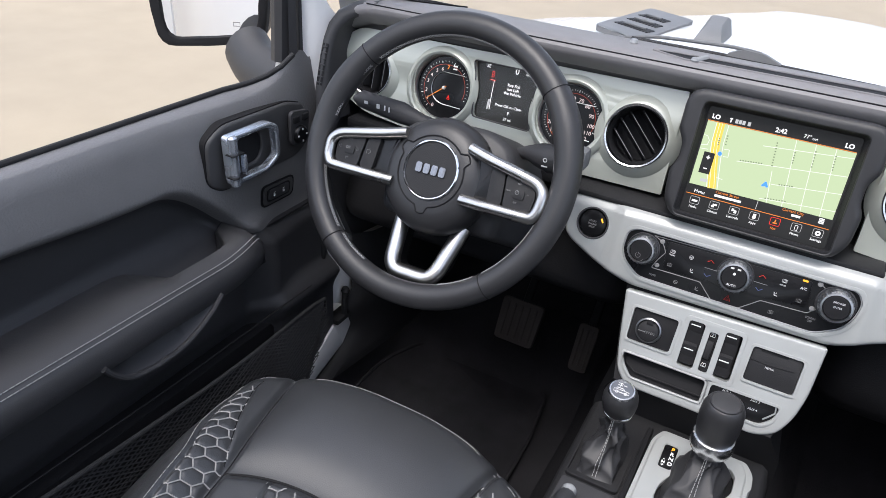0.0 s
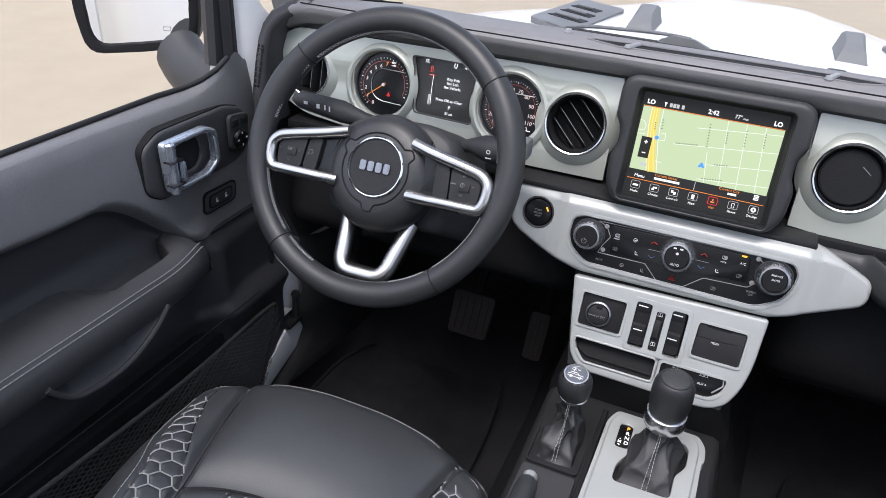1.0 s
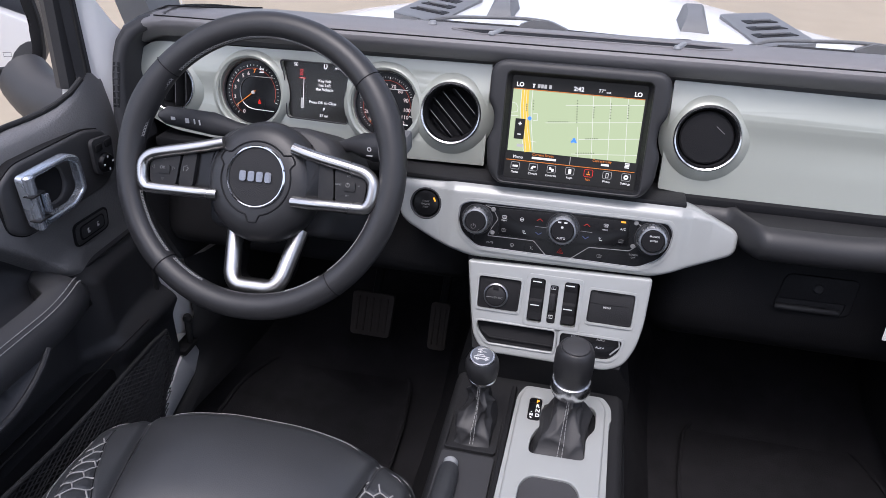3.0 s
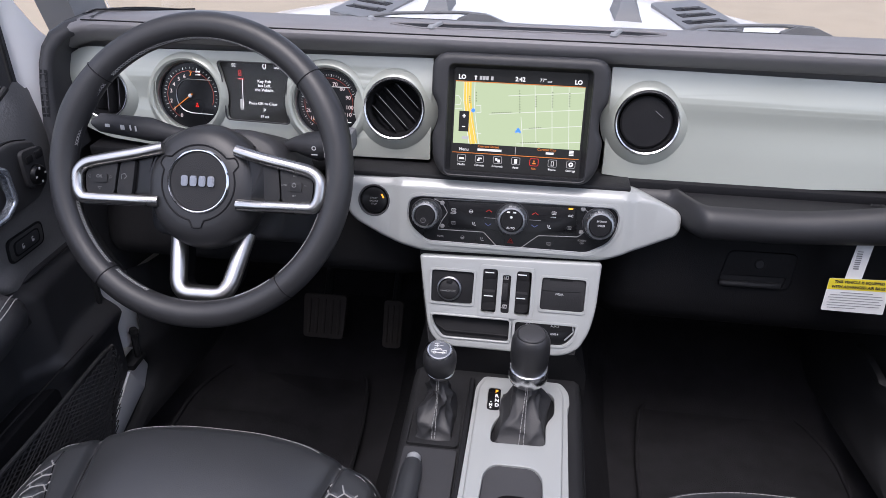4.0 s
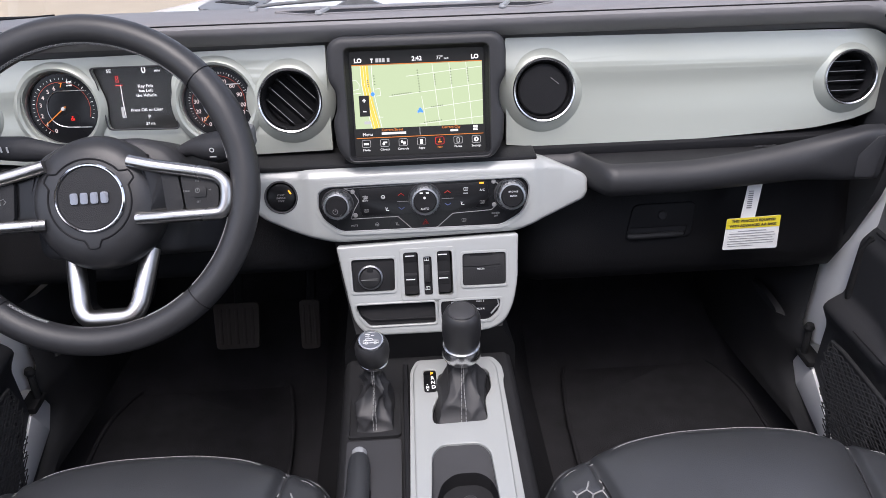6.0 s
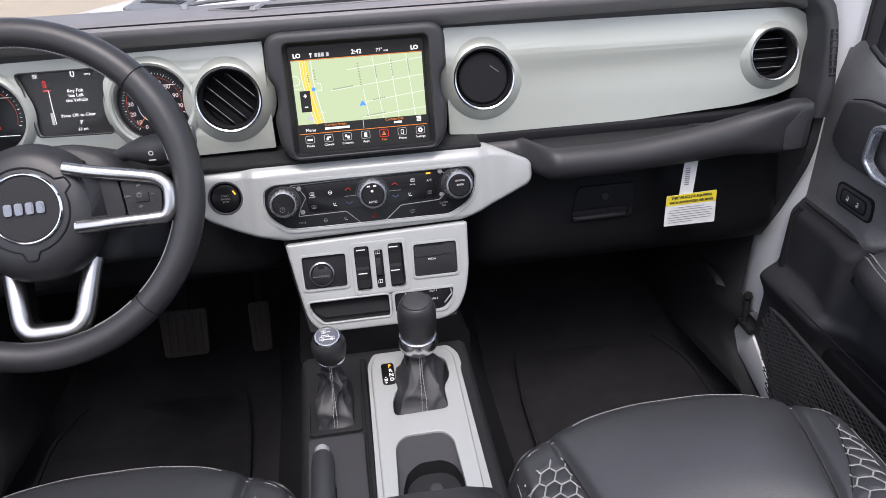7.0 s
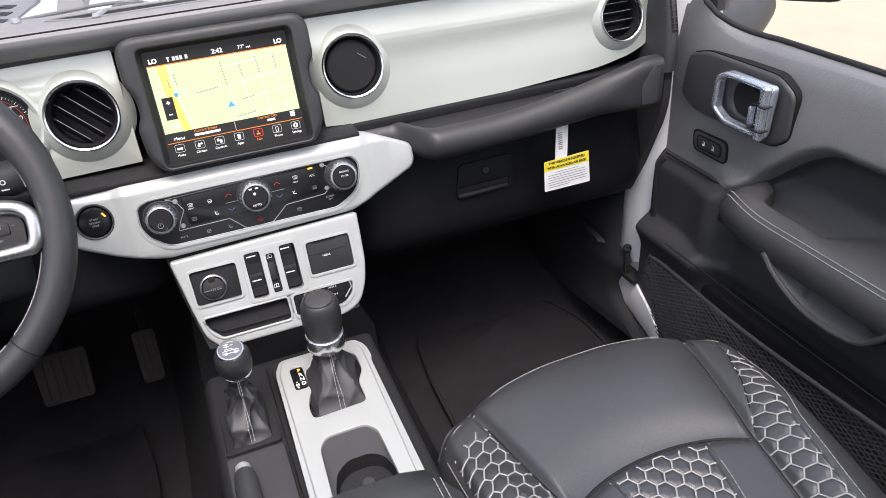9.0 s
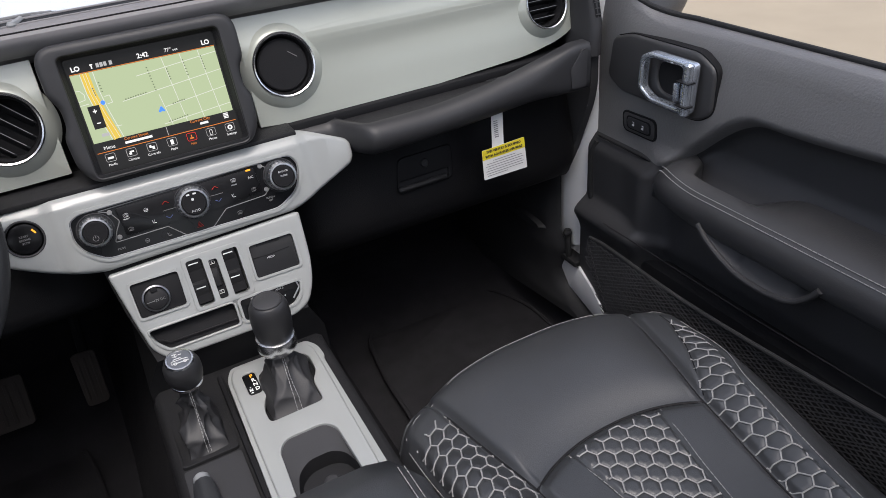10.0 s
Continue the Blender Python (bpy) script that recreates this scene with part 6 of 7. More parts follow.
shown("2:42", 0.50, 0.066, 0.0076, E_white, scr, bold=0.00015)
shown("77°", 0.675, 0.066, 0.0062, E_white, scr)
shown("out", 0.725, 0.073, 0.0042, E_white, scr)
part("radio_mark", join(patch(0.145, 0.05, 0.165, 0.06, 0.0006), patch(0.151, 0.06, 0.159, 0.09, 0.0006)), E_white, scr)
part("radio_mark", join(*[patch(x, 0.05, x + 0.02, 0.088, 0.0006) for x in (0.185, 0.21, 0.235, 0.272)]), E_grey, scr)
shown("Menu", 0.09, 0.805, 0.0058, E_white, scr)
shown("Current Street", 0.285, 0.765, 0.0046, E_orange, scr)
shown("Current City", 0.745, 0.762, 0.0046, E_orange, scr)
part("street_bar", patch(0.20, 0.79, 0.39, 0.812, 0.0006), E_white, scr)
part("city_bar", patch(0.74, 0.787, 0.80, 0.808, 0.0006), E_white, scr)
part("split_line", patch(0.498, 0.75, 0.502, 0.83, 0.0006), E_grey, scr)
part("list_mark", join(*[patch(0.92, 0.755 + 0.014 * i, 0.955, 0.764 + 0.014 * i, 0.0006) for i in range(4)]), E_white, scr)
part("menu_line", patch(0.0, 0.838, 1.0, 0.844, 0.0006), E_orange, scr)
for i, s in enumerate(("Media", "Climate", "Controls", "Apps", "Nav", "Phone", "Settings")):
    fx = 0.075 + 0.1445 * i
    hot = s == "Nav"
    x, y = sxy(fx, 0.9)
    part("icon_tile", moved(tube([(*p, 0) for p in rect(-0.0055, -0.0045, 0.0055, 0.0048, 0.0018)], 0.00025, 4, closed=True), SCREEN @ Matrix.Translation((x, y, 0.0008))), E_red if hot else E_grey, scr)
    icon = {"Media": lambda: patch(fx - 0.02, 0.893, fx + 0.02, 0.912, 0.0006),
            "Climate": lambda: join(patch(fx - 0.012, 0.885, fx + 0.018, 0.90, 0.0006), patch(fx - 0.018, 0.90, fx, 0.92, 0.0006)),
            "Controls": lambda: join(patch(fx - 0.018, 0.88, fx - 0.002, 0.905, 0.0006), patch(fx + 0.0, 0.893, fx + 0.018, 0.922, 0.0006)),
            "Apps": lambda: patch(fx - 0.011, 0.878, fx + 0.011, 0.924, 0.0006),
            "Nav": lambda: join(patch(fx - 0.014, 0.905, fx + 0.014, 0.918, 0.0006), patch(fx - 0.004, 0.88, fx + 0.004, 0.9, 0.0006)),
            "Phone": lambda: stroke([(fx - 0.009, 0.88), (fx + 0.009, 0.88), (fx + 0.009, 0.925), (fx - 0.009, 0.925), (fx - 0.009, 0.88)], 0.0005, 0.0006),
            "Settings": lambda: moved(lathe([(0.0012, 0.0002), (0.0031, 0.0002)], 12), SCREEN @ Matrix.Translation((x, y, 0.0006)))}[s]()
    part("icon", icon, E_orange if hot else E_white, scr)
    shown(s, fx, 0.965, 0.0040, E_orange if hot else E_white, scr)

# ---- climate panel ----
hvac = thing("climate_panel", (0, -0.05, 0.99), "glossy black climate control panel with three chrome-rimmed dials", "climate controls")


def hb(a, b):
    """A place on the panel's own grid of 0.3 mm units, on the band's plane."""
    return (a * 0.000307 - 0.1515, (1.0774 - b * 0.000305 - 1.03) / math.cos(math.atan(0.3)))


def bandm(a, b, w=0.0):
    return BAND @ Matrix.Translation((*hb(a, b), w))


part("backplate", panel(rounded([(x * 1.02, y) for x, y in hv], 0.008), depth=0.012), M_gloss, hvac, "glossy black panel", m=BAND @ Matrix.Translation((0, 0, -0.003)))
part("chrome_edge", tube([(x * 0.995, y * 0.98 - 0.0002, 0) for x, y in rounded(hv, 0.008, 4)], 0.0009, 5, closed=True), M_greyplastic, hvac, m=BAND @ Matrix.Translation((0, 0, -0.002)))
inner = [hb(*p) for p in ((150, 105), (790, 92), (845, 130), (820, 200), (790, 225), (620, 232), (550, 288), (440, 290), (380, 234), (175, 236), (190, 200), (215, 160), (190, 120))]
part("inset_line", tube([(*p, 0) for p in rounded(inner, 0.002)], 0.0006, 5, closed=True), M_dim, hvac, m=BAND @ Matrix.Translation((0, 0, -0.0025)))
key_area = [hb(*p) for p in ((212, 112), (775, 104), (785, 205), (610, 218), (390, 222), (222, 224))]
part("key_area", panel(rounded(key_area, 0.003), depth=0.003, bevel=0.0008), M_gloss, hvac, m=BAND @ Matrix.Translation((0, 0, -0.0012)))
for a, b, r in ((122, 170, 0.0192), (500, 166, 0.0205), (876, 162, 0.0200)):
    dial = part("dial", lathe([(0, 0.0165), (r * 0.66, 0.0165), (r * 0.72, 0.0155), (r * 0.74, 0.013)], 40), M_dark, hvac, "black dial face", m=bandm(a, b))
    prof = [(r * 0.73, 0.0135), (r * 0.76, 0.0162), (r * 0.86, 0.0158), (r * 0.93, 0.012), (r * 0.96, 0.002), (r * 1.0, 0.001), (r * 1.02, -0.003)]
    part("dial_ring", lathe(prof, 44), M_chrome, dial, "dark chrome rim", m=bandm(a, b))
    for k in range(22):
        an = 2 * math.pi * k / 22
        part("dial_ridge", box(-0.0008, r * 0.86, 0.003, 0.0008, r * 0.965, 0.0135, 0.0003), M_gun, dial, m=bandm(a, b) @ Matrix.Rotation(an, 4, "Z"))
    part("dial_well", lathe([(r * 1.12, -0.0018), (r * 1.06, -0.0005), (r * 1.0, -0.002)], 40), M_trim, hvac, m=bandm(a, b))
for s, a, b, z in (("AUTO", 498, 200, 0.0040), ("BROWSE", 880, 146, 0.0032), ("ENTER", 880, 164, 0.0032)):
    part("dial_text", lettering(s, z, bandm(a, b - 4, 0.0168)), M_print, hvac)
part("dial_mark", join(box(-0.006, 0.0055, 0, -0.002, 0.0075, 0.0002), box(0.002, 0.0055, 0, 0.006, 0.0075, 0.0002), lathe([(0, 0.0002), (0.0018, 0.0002)], 10)), M_print, hvac, m=bandm(498, 150, 0.0167))
part("dial_mark", join(tube([(0.0032 * math.cos(t), 0.0032 * math.sin(t), 0) for t in [2.1 + 5.3 * k / 12 for k in range(13)]], 0.0003, 4), box(-0.0003, 0, -0.0002, 0.0003, 0.004, 0.0002), tube([(0.0085 * math.cos(t), 0.0085 * math.sin(t), 0) for t in [3.6 + 2.2 * k / 12 for k in range(13)]], 0.0003, 4)), M_dim, hvac, m=bandm(116, 190, 0.0169))
part("temperature_arrow", join(*[tube([(-0.004, -0.002, 0), (0, 0.001, 0), (0.004, -0.002, 0)], 0.0005, 4)]), surface("red print", (0.5, 0.03, 0.02), 0.5), hvac, m=bandm(398, 138, 0.0))
red_print = bpy.data.materials["red print"]
part("temperature_arrow", tube([(-0.004, -0.002, 0), (0, 0.001, 0), (0.004, -0.002, 0)], 0.0005, 4), red_print, hvac, m=bandm(600, 136, 0.0))
blue_print = surface("blue print", (0.08, 0.11, 0.25), 0.5)
for a, b in ((398, 200), (600, 192)):
    part("temperature_arrow", tube([(-0.004, 0.002, 0), (0, -0.001, 0), (0.004, 0.002, 0)], 0.0005, 4), blue_print, hvac, m=bandm(a, b, 0.0))
part("key_gap", box(-0.008, -0.0003, 0, 0.008, 0.0003, 0.0004), M_dim, hvac, m=bandm(406, 170, -0.001))
part("key_gap", box(-0.008, -0.0003, 0, 0.008, 0.0003, 0.0004), M_dim, hvac, m=bandm(600, 166, -0.001))


def demist():
    return join(tube([(-0.0035, 0.002, 0), (-0.003, -0.002, 0), (0.003, -0.002, 0), (0.0035, 0.002, 0), (0, 0.0028, 0)], 0.0003, 4, closed=True), *[tube([(x, -0.0026, 0), (x + 0.0005, 0, 0), (x, 0.002, 0)], 0.00025, 4) for x in (-0.0016, 0, 0.0016)])


def seat_icon():
    return join(tube([(-0.002, 0.003, 0), (-0.0012, -0.0015, 0), (0.003, -0.0018, 0)], 0.0006, 4), tube([(0.0005, 0.0005, 0), (0.001, 0.003, 0)], 0.0003, 4))


def wheel_icon():
    return join(tube([(0.0028 * math.cos(k * 0.628), 0.0028 * math.sin(k * 0.628), 0) for k in range(10)], 0.00035, 4, closed=True), box(-0.0026, -0.0003, -0.0003, 0.0026, 0.0003, 0.0003), box(-0.0003, -0.0026, -0.0003, 0.0003, 0, 0.0003))


for f, a, b, mt in ((demist, 243, 146, M_print), (demist, 245, 202, M_dim), (wheel_icon, 320, 147, M_print), (seat_icon, 335, 200, M_print), (seat_icon, 663, 190, M_print), (demist, 680, 130, M_print), (demist, 750, 188, M_dim), (wheel_icon, 288, 262, M_dim), (seat_icon, 375, 264, M_dim), (demist, 668, 262, M_dim)):
    part("key_icon", f(), mt, hvac, m=bandm(a, b, 0.0004) @ Matrix.Scale(0.85, 4))
part("key_text", lettering("A/C", 0.0044, bandm(752, 137, 0.0002)), M_print, hvac)
part("key_text", lettering("MUTE", 0.0035, bandm(188, 265, -0.0026)), M_dim, hvac)
part("key_text", lettering("SCREEN", 0.0032, bandm(810, 240, -0.0026)), M_dim, hvac)
part("key_text", lettering("OFF", 0.0032, bandm(810, 252, -0.0026)), M_dim, hvac)
part("front_text", lettering("FRONT", 0.0024, bandm(243, 160, 0.0002)), M_print, hvac)
part("mode_text", lettering("MODE", 0.0024, bandm(678, 148, 0.0002)), M_print, hvac)
part("indicator", box(-0.003, -0.0011, 0, 0.003, 0.0011, 0.0005), E_amber, hvac, "lit amber indicator", m=bandm(750, 107, -0.0006))
tri = [(0.0045 * math.cos(radians(t)), 0.0045 * math.sin(radians(t)), 0) for t in (90, 210, 330)]
part("hazard_mark", join(tube(tri, 0.0005, 4, closed=True), tube([(x * 0.45, y * 0.45, 0) for x, y, z in tri], 0.0004, 4, closed=True)), red_print, hvac, "red hazard triangle", m=bandm(500, 265, -0.0022))
for a, b in ((190, 120), (195, 220), (803, 105), (803, 203)):
    part("small_key", lathe([(0, 0.0012), (0.0026, 0.001), (0.0032, 0)], 14), M_dim, hvac, m=bandm(a, b, -0.002))

start = thing("start_button", (-0.19, -0.05, 1.037), "round black engine start button with a lit amber mark", "button")
SM = BAND @ Matrix.Translation((-0.188, 0.0080, -0.0052))
part("ring", lathe([(0.0222, 0.0005), (0.0212, 0.0018), (0.0198, 0.0012), (0.0195, -0.006)], 36), M_trim, start, m=SM)
part("cap", lathe([(0, 0.0012), (0.013, 0.001), (0.0175, -0.0002), (0.0195, -0.004)], 36), M_gloss, start, m=SM)
for s, y in (("START", 0.003), ("ENGINE", -0.001), ("STOP", -0.005)):
    part("caption", lettering(s, 0.0034, SM @ Matrix.Translation((0, y, 0.0016))), M_dim, start)
part("lamp", box(-0.001, -0.003, 0, 0.001, 0.003, 0.0006), E_amber, start, "lit amber mark", m=SM @ Matrix.Translation((0.0118, 0.0065, 0.0005)) @ Matrix.Rotation(radians(30), 4, "Z"))

# ---- switch plate contents ----


def lb(a, b):
    return (a * 0.000302 - 0.1523, (1.0685 - b * 0.0002755 - 0.94) / math.cos(math.atan(0.45)))


def lowm(a, b, w=0.0):
    return LOWER @ Matrix.Translation((*lb(a, b), w))


socket = thing("power_outlet", (-0.075, -0.1, 0.92), "black power outlet with a round capped socket", "power outlet")
part("surround", panel([(x * 0.995, y) for x, y in rounded(sd, 0.003)], depth=0.01, bevel=0.001), M_dark, socket, m=LOWER @ Matrix.Translation((0, 0, -0.002)))
part("ring", lathe([(0.017, -0.002), (0.0165, 0.001), (0.0148, 0.0018), (0.0142, -0.001)], 32), M_gun, socket, "dark chrome ring", m=lowm(252, 487, 0.0))
part("cap", lathe([(0, 0.004), (0.011, 0.0038), (0.0135, 0.002), (0.014, -0.003)], 32), M_low, socket, m=lowm(252, 490, 0.0))
part("cap_tab", box(-0.004, 0.008, 0.001, 0.004, 0.0145, 0.0055, 0.001), M_dark, socket, m=lowm(252, 487, 0.0))
part("cap_text", lettering("12V DC", 0.0042, lowm(262, 495, 0.0043)), M_dim, socket)
part("cap_mark", box(-0.005, -0.0004, 0, 0.004, 0.0004, 0.0003), M_dim, socket, m=lowm(228, 495, 0.0042))


def rocker(a, b0, b1):
    t = thing("window_switch", ((a * 0.000302 - 0.1523), -0.09, 0.91), "black rocker switch for the windows on the switch plate", "switch", "window switches")
    part("well", panel(rounded([lb(a - 34, b0), lb(a + 34, b0), lb(a + 34, b1), lb(a - 34, b1)], 0.004), depth=0.01), M_dark, t, m=LOWER @ Matrix.Translation((0, 0, -0.004)))
    for c in (b0 + 27, b0 + 133):
        part("rocker", loft([[(-0.0085, 0.011, -0.003), (0.0085, 0.011, -0.003)], [(-0.0088, 0.008, 0.001), (0.0088, 0.008, 0.001)], [(-0.0088, 0.001, 0.0), (0.0088, 0.001, 0.0)], [(-0.0085, -0.007, -0.004), (0.0085, -0.007, -0.004)]]), M_low, t, m=lowm(a, c, 0.0))
        part("mark", box(-0.0060, -0.0007, 0, 0.0060, 0.0007, 0.0003), M_print, t, m=lowm(a, c - 8, 0.0009))


rocker(431, 380, 573)
rocker(577, 380, 573)
lockout = thing("lockout_switch", (0.0015, -0.09, 0.91), "slim black lockout rocker between the window switches", "switch")
part("well", panel([(x, y) for x, y in rounded(swm, 0.003)], depth=0.01), M_dark, lockout, m=LOWER @ Matrix.Translation((0, 0, -0.003)))
part("rocker", box(-0.0042, -0.012, 0, 0.0042, 0.012, 0.004, 0.0015), M_low, lockout, m=lowm(505, 482, -0.003))
for b in (418, 550):
    part("mark", join(tube([(-0.003, -0.002, 0), (0.003, -0.002, 0), (0.003, 0.0022, 0), (-0.0018, 0.0022, 0)], 0.0005, 4, closed=True), box(-0.0004, -0.002, -0.0003, 0.0004, 0.002, 0.0003)), M_print, lockout, m=lowm(505, b, -0.0025))

port = thing("media_port", (0.076, -0.09, 0.92), "black hinged media port cover", "media port")
part("cover", panel([(x * 0.995 + 0.0004, y) for x, y in rounded(media, 0.004)], depth=0.01, bevel=0.0015), M_low, port, m=LOWER @ Matrix.Translation((0, 0, -0.0015)))
part("seam", tube([(*lb(660, 458), 0), (*lb(735, 462), 0), (*lb(835, 456), 0)], 0.0005, 4), M_dark, port, m=LOWER @ Matrix.Translation((0, 0, -0.0012)))
part("notch", box(-0.0155, -0.002, 0, 0.0155, 0.002, 0.001), M_dark, port, m=lowm(750, 407, -0.0018))
part("caption", lettering("MEDIA", 0.0036, lowm(747, 474, -0.0012)), M_print, port)

bin_ob = thing("storage_tray", (-0.045, -0.08, 0.87), "open black storage slot below the switches", "storage slot")
ti = rounded(tray, 0.004)
part("liner", loft([[(x, y, -0.002) for x, y in ti], [(x, y + 0.004, -0.06) for x, y in ti]], closed=True, caps=False), M_dark, bin_ob, m=LOWER)
part("back", panel(ti, depth=0.002), M_dark, bin_ob, m=LOWER @ Matrix.Translation((0, 0.004, -0.055)))
part("front_lip", tube([(*lb(205, 655), 0), (*lb(245, 682), 0), (*lb(530, 684), 0)], 0.0012, 6), M_dark, bin_ob, m=LOWER @ Matrix.Translation((0, 0, -0.003)))
auxs = thing("aux_switches", (0.058, -0.1, 0.875), "bank of black auxiliary switches on the switch plate", "switch panel")
part("panel", panel([(x, y) for x, y in rounded(aux, 0.006)], depth=0.01, bevel=0.0015), M_gloss, auxs, m=LOWER @ Matrix.Translation((0, 0, -0.002)))
part("side_trim", box(-0.003, -0.0135, 0, 0.003, 0.0135, 0.002, 0.0008), M_greyplastic, auxs, m=lowm(549, 645, -0.002))
part("side_trim", tube([(*lb(815, 600), 0), (*lb(822, 640), 0), (*lb(785, 680), 0)], 0.0011, 6), M_greyplastic, auxs, m=LOWER @ Matrix.Translation((0, 0, -0.0015)))
for s, a, b in (("AUX 1", 625, 621), ("AUX 3", 738, 620), ("AUX 2", 625, 658), ("AUX 4", 738, 656)):
    part("caption", lettering(s, 0.0038, lowm(a, b, -0.0015)), M_print, auxs)
part("key_line", tube([(*lb(580, 639), 0), (*lb(800, 639), 0)], 0.0004, 4), M_dark, auxs, m=LOWER @ Matrix.Translation((0, 0, -0.0015)))

# ---- instruments ----
clu = thing("instrument_cluster", (-0.365, 0.06, 1.1), "twin-dial instrument cluster with a colour display between", "instrument cluster")
IN = FACE @ Matrix.Translation((0, 0, -0.028))
part("backing", panel(rect(-0.53, -0.115, -0.2, 0.006, 0.01), depth=0.01), M_dark, clu, m=IN)


def dial(cx, cy, r, marks, needle, labels):
    m = IN @ Matrix.Translation((cx, cy, 0.018))
    face = part("dial_face", lathe([(0, 0.002), (r * 1.05, 0.002), (r * 1.07, 0.0)], 48), M_gloss, clu, "black dial face", m=m)
    part("cup", lathe([(r * 1.32, 0.0105), (r * 1.25, 0.0155), (r * 1.14, 0.018), (r * 1.075, 0.016), (r * 1.04, 0.008), (r * 1.04, 0.001)], 56), M_face, clu, "flared silver-grey dial surround", m=m)
    part("bright_ring", lathe([(r * 1.035, 0.006), (r * 1.015, 0.008), (r * 0.995, 0.006), (r * 0.99, 0.002)], 56), M_chrome, clu, m=m)
    bms, big = [], []
    for k in range(marks + 1):
        an = radians(232 - 252 * k / marks)
        bm = box(-0.00022, r * (0.825 if k % 4 else 0.80), 0, 0.00022, r * 0.87, 0.0003)
        (bms if k % 4 else big).append(moved(bm, m @ Matrix.Rotation(an - math.pi / 2, 4, "Z") @ Matrix.Translation((0, 0, 0.0022))))
    part("minor_ticks", join(*bms), E_grey, face)["kind"] = "stuff"
    part("major_ticks", join(*big), E_white, face)["kind"] = "stuff"
    part("orange_arc", moved(tube([(r * 0.755 * math.cos(radians(t)), r * 0.755 * math.sin(radians(t)), 0.0023) for t in range(-20, 240, 7)], 0.00025, 4), m), E_rust, face, "dim red arc")
    for s, t in labels:
        part("numeral", lettering(s, r * 0.165, m @ Matrix.Translation((r * 0.655 * math.cos(radians(t)), r * 0.655 * math.sin(radians(t)) - 0.0025, 0.0024))), E_numeral, face)
    part("inner_ring", moved(tube([(r * 0.66, r * 0.50, 0.003), (r * 0.05, r * 0.50, 0.003)] + [(r * 0.46 * math.cos(radians(t)), r * 0.51 * math.sin(radians(t)), 0.003) for t in range(100, 261, 8)] + [(r * 0.05, -r * 0.53, 0.003), (r * 0.72, -r * 0.55, 0.003)], 0.0006, 5), m), M_chrome, face, "chrome arc")
    part("needle", moved(tube([(-r * 0.1, 0, 0.005), (r * 0.75, 0, 0.004)], [0.0008, 0.0003], 6), m @ Matrix.Rotation(radians(needle), 4, "Z")), E_orange, face, "lit orange needle")
    part("needle_hub", lathe([(0, 0.0065), (r * 0.05, 0.006), (r * 0.06, 0.003)], 16), M_print, face, m=m)
    return face, m


f1, m1 = dial(-0.466, -0.054, 0.0455, 32, 218, [("0", 241), ("1", 215), ("2", 192), ("3", 165), ("4", 145), ("5", 124), ("6", 106)])
part("numeral", lettering("7", 0.0085, m1 @ Matrix.Translation((0.001, 0.030, 0.0024))), E_orange, f1)
part("caption", lettering("RPM", 0.0035, m1 @ Matrix.Translation((0.012, 0.0335, 0.0024))), E_white, f1)
part("caption", lettering("x1000", 0.0028, m1 @ Matrix.Translation((0.012, 0.0295, 0.0024))), E_white, f1)
part("warning_lamp", moved(join(moved(lathe([(0, 0.0003), (0.0012, 0.0003)], 10), Matrix.Translation((0, 0.0022, 0))), tube([(-0.0022, -0.0022, 0), (-0.0018, 0.0002, 0), (0.0018, 0.0002, 0), (0.0022, -0.0022, 0), (-0.0022, -0.0022, 0)], 0.00035, 4), tube([(-0.0015, 0.0, 0), (0.0016, -0.002, 0)], 0.0003, 4)), m1 @ Matrix.Translation((0.0095, -0.0130, 0.0024))), E_red, f1, "lit red warning lamp")
f2, m2 = dial(-0.264, -0.054, 0.0455, 48, 228, [("0", 241), ("10", 220), ("20", 197), ("30", 172), ("40", 147), ("50", 122), ("60", 97), ("70", 73), ("80", 50), ("90", 22), ("100", -4), ("110", -24), ("120", -43)])
part("display", panel(rounded(display, 0.006), depth=0.002), E_black, clu, "dark colour display", m=IN @ Matrix.Translation((0, 0, 0.022)))
DM = IN @ Matrix.Translation((0, 0, 0.0224))


def dz(x, z):
    return DM @ Matrix.Translation((x, (z - 1.2) / math.cos(math.atan(0.27)), 0))


for s, x, z, size in (("SE", -0.400, 1.1915, 0.0065), ("0", -0.3555, 1.1915, 0.0120), ("MPH", -0.338, 1.190, 0.0036), ("Key Fob", -0.356, 1.1720, 0.0058), ("has Left", -0.356, 1.1663, 0.0058), ("the Vehicle", -0.356, 1.1606, 0.0058), ("Press OK to Clear", -0.358, 1.1425, 0.0055), ("P", -0.356, 1.1335, 0.0068), ("37 mi", -0.356, 1.1250, 0.0054)):
    part("caption", lettering(s, size, dz(x, z)), E_white, clu)
part("gauge_bar", moved(tube([(-0.0025, 0.02, 0), (0.0025, 0.02, 0), (0.0025, -0.0, 0), (0.0035, -0.022, 0), (-0.0005, -0.022, 0)], 0.0004, 4), dz(-0.390, 1.155)), E_white, clu)
part("gauge_fill", moved(box(-0.0012, -0.021, 0, 0.002, -0.008, 0.0003), dz(-0.390, 1.155)), E_grey, clu)
